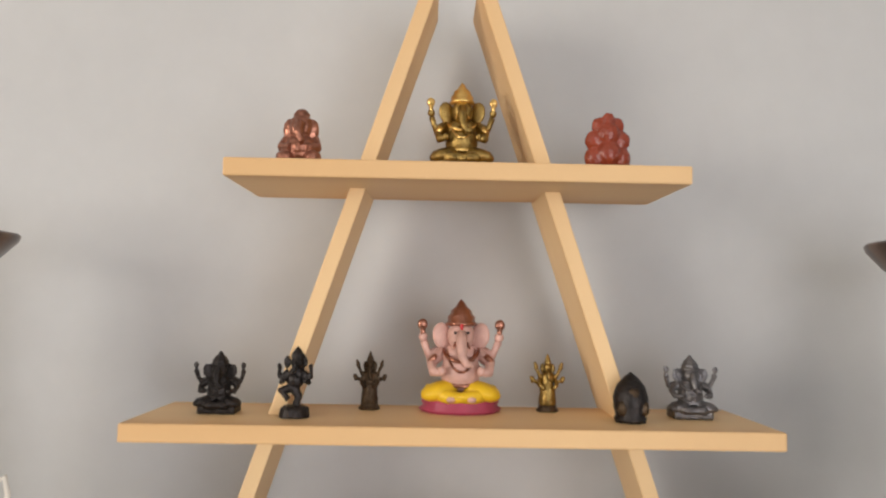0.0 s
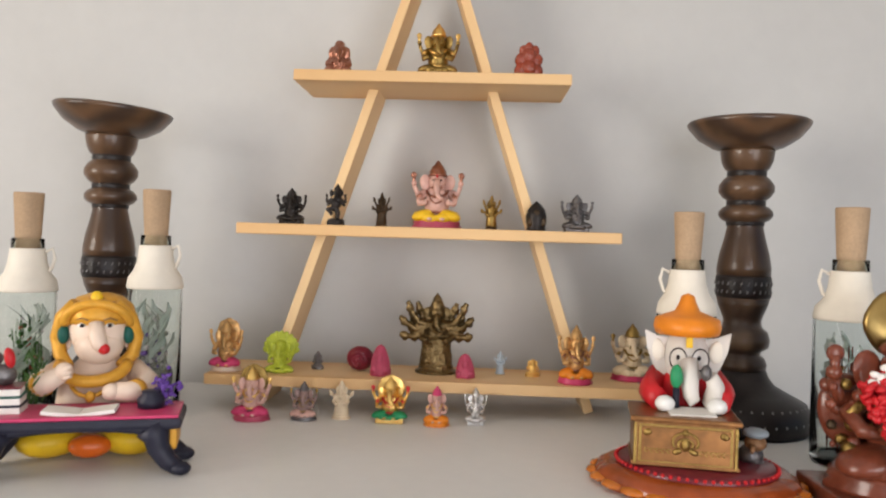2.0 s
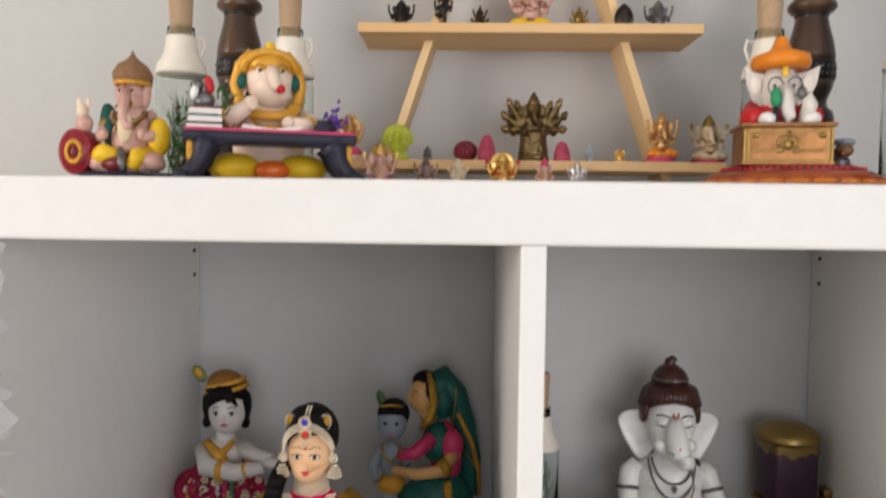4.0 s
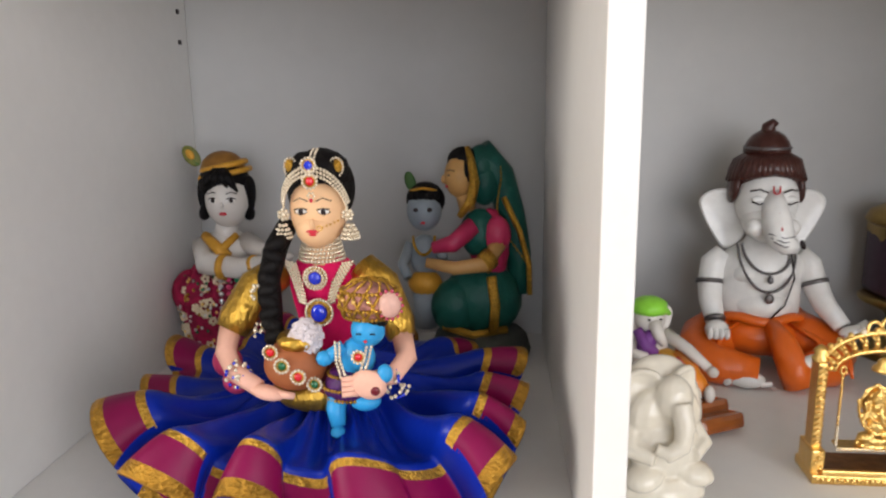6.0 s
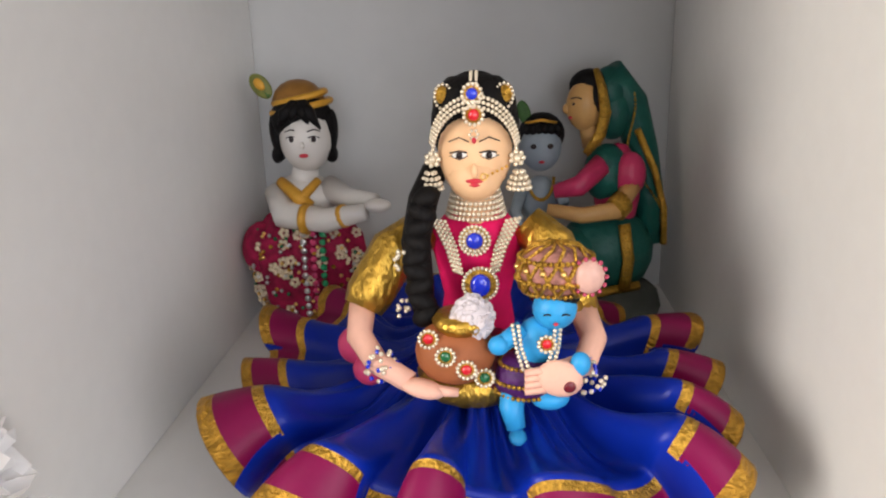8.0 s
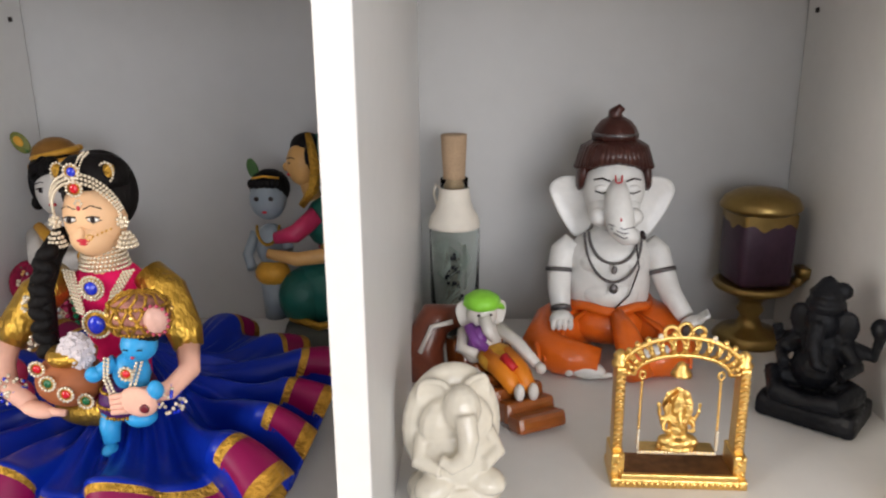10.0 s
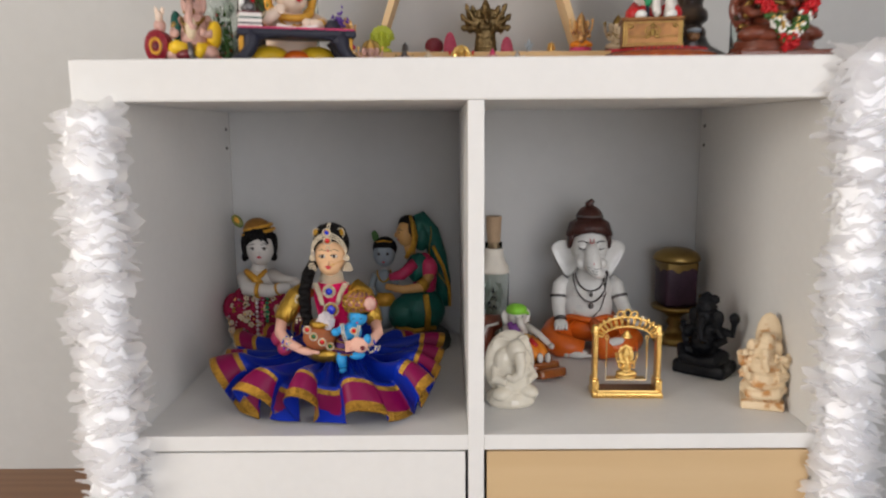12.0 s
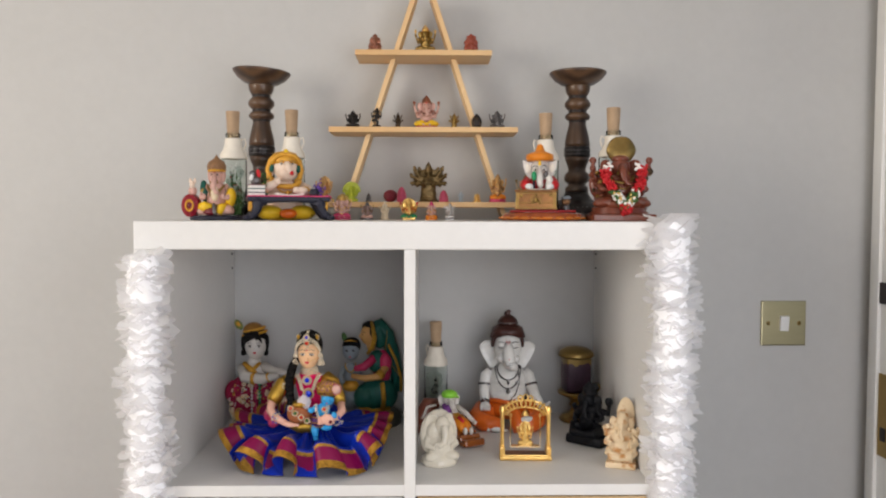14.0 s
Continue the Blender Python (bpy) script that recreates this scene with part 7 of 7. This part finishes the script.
def swing_shrine(at):
    ob = thing("swing_shrine", at, "small gilt swing frame holding a gold seated figure", "ornament", turn=-2)
    ob.scale = (0.94, 1.0, 1.08)
    b = Build()
    b.box((0, 0, 0.0030), (0.086, 0.030, 0.0055), GOLD, bevel=0.0012)
    b.box((0, -0.0135, 0.0072), (0.074, 0.0030, 0.0034), GOLD, bevel=0.0008)
    b.box((0, 0.0010, 0.0066), (0.074, 0.0240, 0.0020), CHESTG, bevel=0.0006)
    for k in range(22):
        b.ball((-0.0400 + 0.0038 * k, -0.0152, 0.0030), (0.0018, 0.0008, 0.0018), GOLD, seg=6, ring=4)
    b.done("base", parent=ob, label="gilt base with a dark floor")
    for s in (-1, 1):
        b = Build()
        b.box((s * 0.0385, 0, 0.0110), (0.0085, 0.022, 0.0160), GOLD, bevel=0.0014)
        b.box((s * 0.0385, 0, 0.0430), (0.0062, 0.012, 0.0520), GOLD, bevel=0.0012)
        for k in range(14):
            z = 0.0215 + 0.0034 * k
            b.tube([(s * 0.0385 - 0.0026, -0.0062, z), (s * 0.0385, -0.0070, z + 0.0016), (s * 0.0385 + 0.0026, -0.0062, z)], 0.0008, GOLD, 5)
        for k in range(5):
            b.ball((s * 0.0385 + 0.0022 * math.sin(2.1 * k), -0.0112, 0.0055 + 0.0030 * k), 0.0016, GOLD, seg=6, ring=4)
        b.lathe([(0.0052, 0.0), (0.0056, 0.002), (0.0036, 0.004), (0.0046, 0.0065), (0.0020, 0.0090), (0.0, 0.0100)], GOLD, c=(s * 0.0385, 0, 0.0685), seg=14)
        b.done("post", parent=ob)
    b = Build()
    outer = [(0.0380 * math.cos(a), 0.0660 + 0.0205 * math.sin(a)) for a in np.linspace(0.0, math.pi, 30)]
    inner = [(0.0300 * math.cos(a), 0.0640 + 0.0120 * math.sin(a)) for a in np.linspace(0.0, math.pi, 30)]
    for line, r in ((outer, 0.0016), (inner, 0.0015)):
        b.tube([(x, -0.002, z) for x, z in line], r, GOLD, 7)
    for k in range(28):
        (x0, z0), (x1, z1) = outer[k + 1], inner[(k + (2 if k % 2 else 0)) % 30]
        b.tube([(x0, -0.002, z0), (0.5 * (x0 + x1) + 0.0012, -0.0042, 0.5 * (z0 + z1)), (x1, -0.002, z1)], 0.0011, GOLD, 5)
        if k % 2:
            b.ball((0.5 * (x0 + x1), -0.0046, 0.5 * (z0 + z1)), 0.0019, GOLD, seg=7, ring=5)
    for k in range(15):
        x, z = outer[2 * k]
        b.ball((x * 1.04, -0.002, z + 0.0015), 0.0020, BEAD if k in (5, 9) else GOLD, seg=7, ring=5)
    for k in (-1, 0, 1):
        b.tube([(0.0085 * k + 0.0040 * math.cos(a), -0.002, 0.0905 - 0.0018 * abs(k) + 0.0040 * math.sin(a)) for a in np.linspace(0, 6.28, 16)], 0.0012, GOLD, 6)
    b.ball((0, -0.003, 0.0905), (0.0026, 0.0018, 0.0034), EYE)
    b.done("crest", parent=ob, label="openwork gilt arch with loops")
    b = Build()
    for s in (-1, 1):
        b.tube([(s * 0.0245 + 0.0018 * math.cos(a), -0.002, 0.0640 + 0.0022 * math.sin(a)) for a in np.linspace(0, 6.28, 12)], 0.0008, GOLD, 6)
        beads(b, [(s * 0.0245, -0.002, 0.0615), (s * 0.0250, -0.002, 0.0200)], 0.0011, 0.0021, GOLD)
        beads(b, [(s * 0.0250, -0.003, 0.0300), (s * 0.0250, -0.003, 0.0180)], 0.0012, 0.0021, BEAD)
    beads(b, [(-0.0250, -0.0055, 0.0180), (0.0250, -0.0055, 0.0180)], 0.0012, 0.0022, BEAD)
    b.box((0, 0.0, 0.0180), (0.048, 0.012, 0.0020), GOLD, bevel=0.0006)
    b.done("swing_seat", parent=ob, label="gilt seat hung on bead chains")
    f = idol(GOLD, GOLD, GOLD, GOLD, GOLD, arms=4, halo=GOLD, top="spire")
    zs = [p[2] for p in f.v]
    k = 0.036 / (max(zs) - min(zs))
    f.v = [(x * k * 0.95, y * k * 0.7, (z - min(zs)) * k) for x, y, z in f.v]
    sculpt(f.done("gold_figure", (0, -0.001, 0.0190), parent=ob), 0.0006, 0.0012, 0.0025)
    b = Build()
    b.lathe([(0.0, 0.0), (0.0068, 0.0), (0.0060, 0.0020), (0.0035, 0.0040), (0.0040, 0.0052), (0.0015, 0.0072), (0.0, 0.0080)], GOLD, c=(0, -0.001, 0.0640), seg=16)
    b.done("bell", parent=ob)


swing_shrine((0.179, 0.117, INZ))


def oil_lamp(at):
    ob = thing("lamp", at, "brass lamp with dark purple shade and domed lid", "lamp", turn=6)
    b = Build()
    b.lathe([(0.0, 0.0), (0.029, 0.0), (0.031, 0.004), (0.026, 0.010), (0.012, 0.014), (0.008, 0.024), (0.012, 0.030), (0.009, 0.036), (0.014, 0.042), (0.032, 0.050), (0.034, 0.054), (0.030, 0.056), (0.0, 0.056)], BRASS, seg=32)
    b.tube([(0.028, -0.004, 0.052), (0.036, -0.008, 0.056), (0.040, -0.010, 0.064)], [0.006, 0.005, 0.006], BRASS, 9)
    b.lathe([(0.0065, 0.0), (0.0085, 0.006), (0.0085, 0.010), (0.006, 0.010)], BRASS, c=(0.040, -0.010, 0.060), seg=14)
    b.done("stand", parent=ob)
    b = Build()
    square = lambda ph, z: 1.0 / max(abs(math.cos(ph)), abs(math.sin(ph))) ** 0.75
    b.lathe([(0.0, 0.056), (0.0205, 0.056), (0.0235, 0.058), (0.0240, 0.062), (0.0240, 0.114), (0.0230, 0.118), (0.0, 0.118)], WAXPURP, seg=48, wobble=square)
    b.done("shade", parent=ob, label="dark purple cylinder")
    b = Build()
    n, vs = 72, []
    for k in range(n):
        ph = 2 * math.pi * k / n
        drip = 0.1085 + 0.0022 * math.sin(5 * ph + 1.0) + 0.0014 * math.sin(11 * ph)
        r = 0.0246 / max(abs(math.cos(ph)), abs(math.sin(ph))) ** 0.75
        for q, z in ((r, drip), (r + 0.0004, 0.1190)):
            vs.append((q * math.cos(ph), q * math.sin(ph), z))
    b.add(vs, [(2 * k, 2 * ((k + 1) % n), 2 * ((k + 1) % n) + 1, 2 * k + 1) for k in range(n)], BRASS)
    b.lathe([(0.0270, 0.1180), (0.0330, 0.1215), (0.0338, 0.1235), (0.0300, 0.1310), (0.0190, 0.1370), (0.0, 0.1395)], BRASS, seg=36)
    b.done("lid", parent=ob, label="domed brass lid")


oil_lamp((0.302, 0.338, INZ))


# ---- garlands ----
def garland(x, z_top, z_bottom, seed, label):
    rnd = random.Random(seed)
    ob = thing("garland", (x, -0.004, z_bottom), label, "garland", "white ruffled garlands")
    b = Build()
    rings = int((z_top - z_bottom) / 0.006)
    b.lathe([(0.0, 0.0)] + [(rnd.uniform(0.0185, 0.0245), 0.006 * (i + 0.5)) for i in range(rings)] + [(0.0, z_top - z_bottom)], GATHER, seg=26, sy=0.62,
            wobble=lambda ph, z: 1 + 0.10 * math.sin(5 * ph + 90 * z) + 0.06 * math.sin(9 * ph - 210 * z))
    b.done("gathered_core", parent=ob)
    b = Build()
    top = z_top - z_bottom
    # frilled discs of gathered tulle, strung close on the cord
    z, drift, n = 0.004, 0.0, 40
    while z < top:
        drift = 0.85 * drift + rnd.uniform(-0.0035, 0.0035)
        size = rnd.uniform(0.026, 0.036)
        waves, ph = rnd.randint(3, 7), rnd.uniform(0, 6.28)
        lean, lean_to = rnd.uniform(-0.5, 0.5), rnd.uniform(0, 6.28)
        cup = rnd.uniform(-0.006, 0.010)
        p2 = rnd.uniform(0, 6.28)
        fray = [0.92 + 0.20 * math.sin(5 * 2 * math.pi * k / n + p2) + 0.12 * math.sin(9 * 2 * math.pi * k / n + 2 * p2) + rnd.uniform(-0.10, 0.10) for k in range(n)]
        vs, fs = [], []
        for i in range(5):
            t = i / 4
            for k in range(n):
                a = 2 * math.pi * k / n
                r = 0.003 + size * t * (1 + (fray[k] - 1) * t)
                y = math.sin(a) * r * (0.36 if math.sin(a) > 0 else 0.68)
                h = cup * t * t + 0.0055 * t ** 1.3 * math.sin(waves * a + ph) + lean * r * math.cos(a - lean_to) + rnd.uniform(-0.0012, 0.0012) * t
                vs.append(Vector((drift + math.cos(a) * r, y, min(max(z + h, 0.0), top + 0.008))))
        for i in range(4):
            for k in range(n):
                fs.append((i * n + k, i * n + (k + 1) % n, (i + 1) * n + (k + 1) % n, (i + 1) * n + k))
        b.add(vs, fs, TULLE, True)
        z += rnd.uniform(0.0036, 0.0058)
    b.done("frill", parent=ob, kind="stuff", label="white frayed tulle frills")


garland(-0.369, 1.428, 0.80, 3, "white ruffled tulle garland hung on the unit's side edge")
garland(0.371, 1.474, 0.80, 9, "white ruffled tulle garland hung from the unit's top corner")

# ---- wall fittings and what stands beside the unit ----
plate = thing("light_switch", (0.7150, 0.391, 1.270), "square brushed brass light switch with white rocker", "light switch")
b = Build()
b.box((0, -0.003, 0), (0.087, 0.006, 0.087), SWITCH, bevel=0.0022)
b.done("plate", parent=plate)
b = Build()
b.box((0.0, -0.008, 0), (0.017, 0.007, 0.029), GLOSSW, rot=(5, 0, 0), bevel=0.0015)
b.done("rocker", parent=plate, label="white plastic rocker")
for s in (-1, 1):
    b = Build()
    b.disc((s * 0.0300, -0.006, 0), 0.0042, BRASS, 0.001)
    b.box((s * 0.0300, -0.0071, 0), (0.0060, 0.0006, 0.0009), DARKB, rot=(0, 35 * s, 0), bevel=0)
    b.done("screw", parent=plate)

jamb = thing("door_frame", (0.0, 0.0, 0.0), "white gloss painted door frame with brass strike plate", "door frame", kind="structure")
slab("post", (0.8730, 0.286, 0.0), (0.93, 0.372, 2.08), GLOSSW, jamb, 0.003)
slab("door_stop", (0.8650, 0.330, 0.0), (0.8730, 0.345, 2.08), GLOSSW, jamb, 0.002)
slab("strike_plate", (0.8695, 0.290, 1.03), (0.8725, 0.328, 1.185), BRASS, jamb, 0.0008, label="worn brass strike plate")
slab("keep", (0.8675, 0.300, 1.315), (0.8725, 0.335, 1.355), DARKB, jamb, 0.001, label="black metal keep")
slab("latch_hole", (0.8675, 0.303, 1.060), (0.8695, 0.318, 1.085), DARKB, jamb, 0.0005, label="dark latch hole")

side = thing("sideboard", (-0.80, 0.2, 0.0), "low brown wooden cabinet against the wall", "cabinet")
slab("top", (-0.40, -0.19, 0.849), (0.40, 0.20, 0.879), BROWN, side, 0.004)
slab("body", (-0.385, -0.17, 0.05), (0.385, 0.195, 0.849), BROWN, side, 0.002)
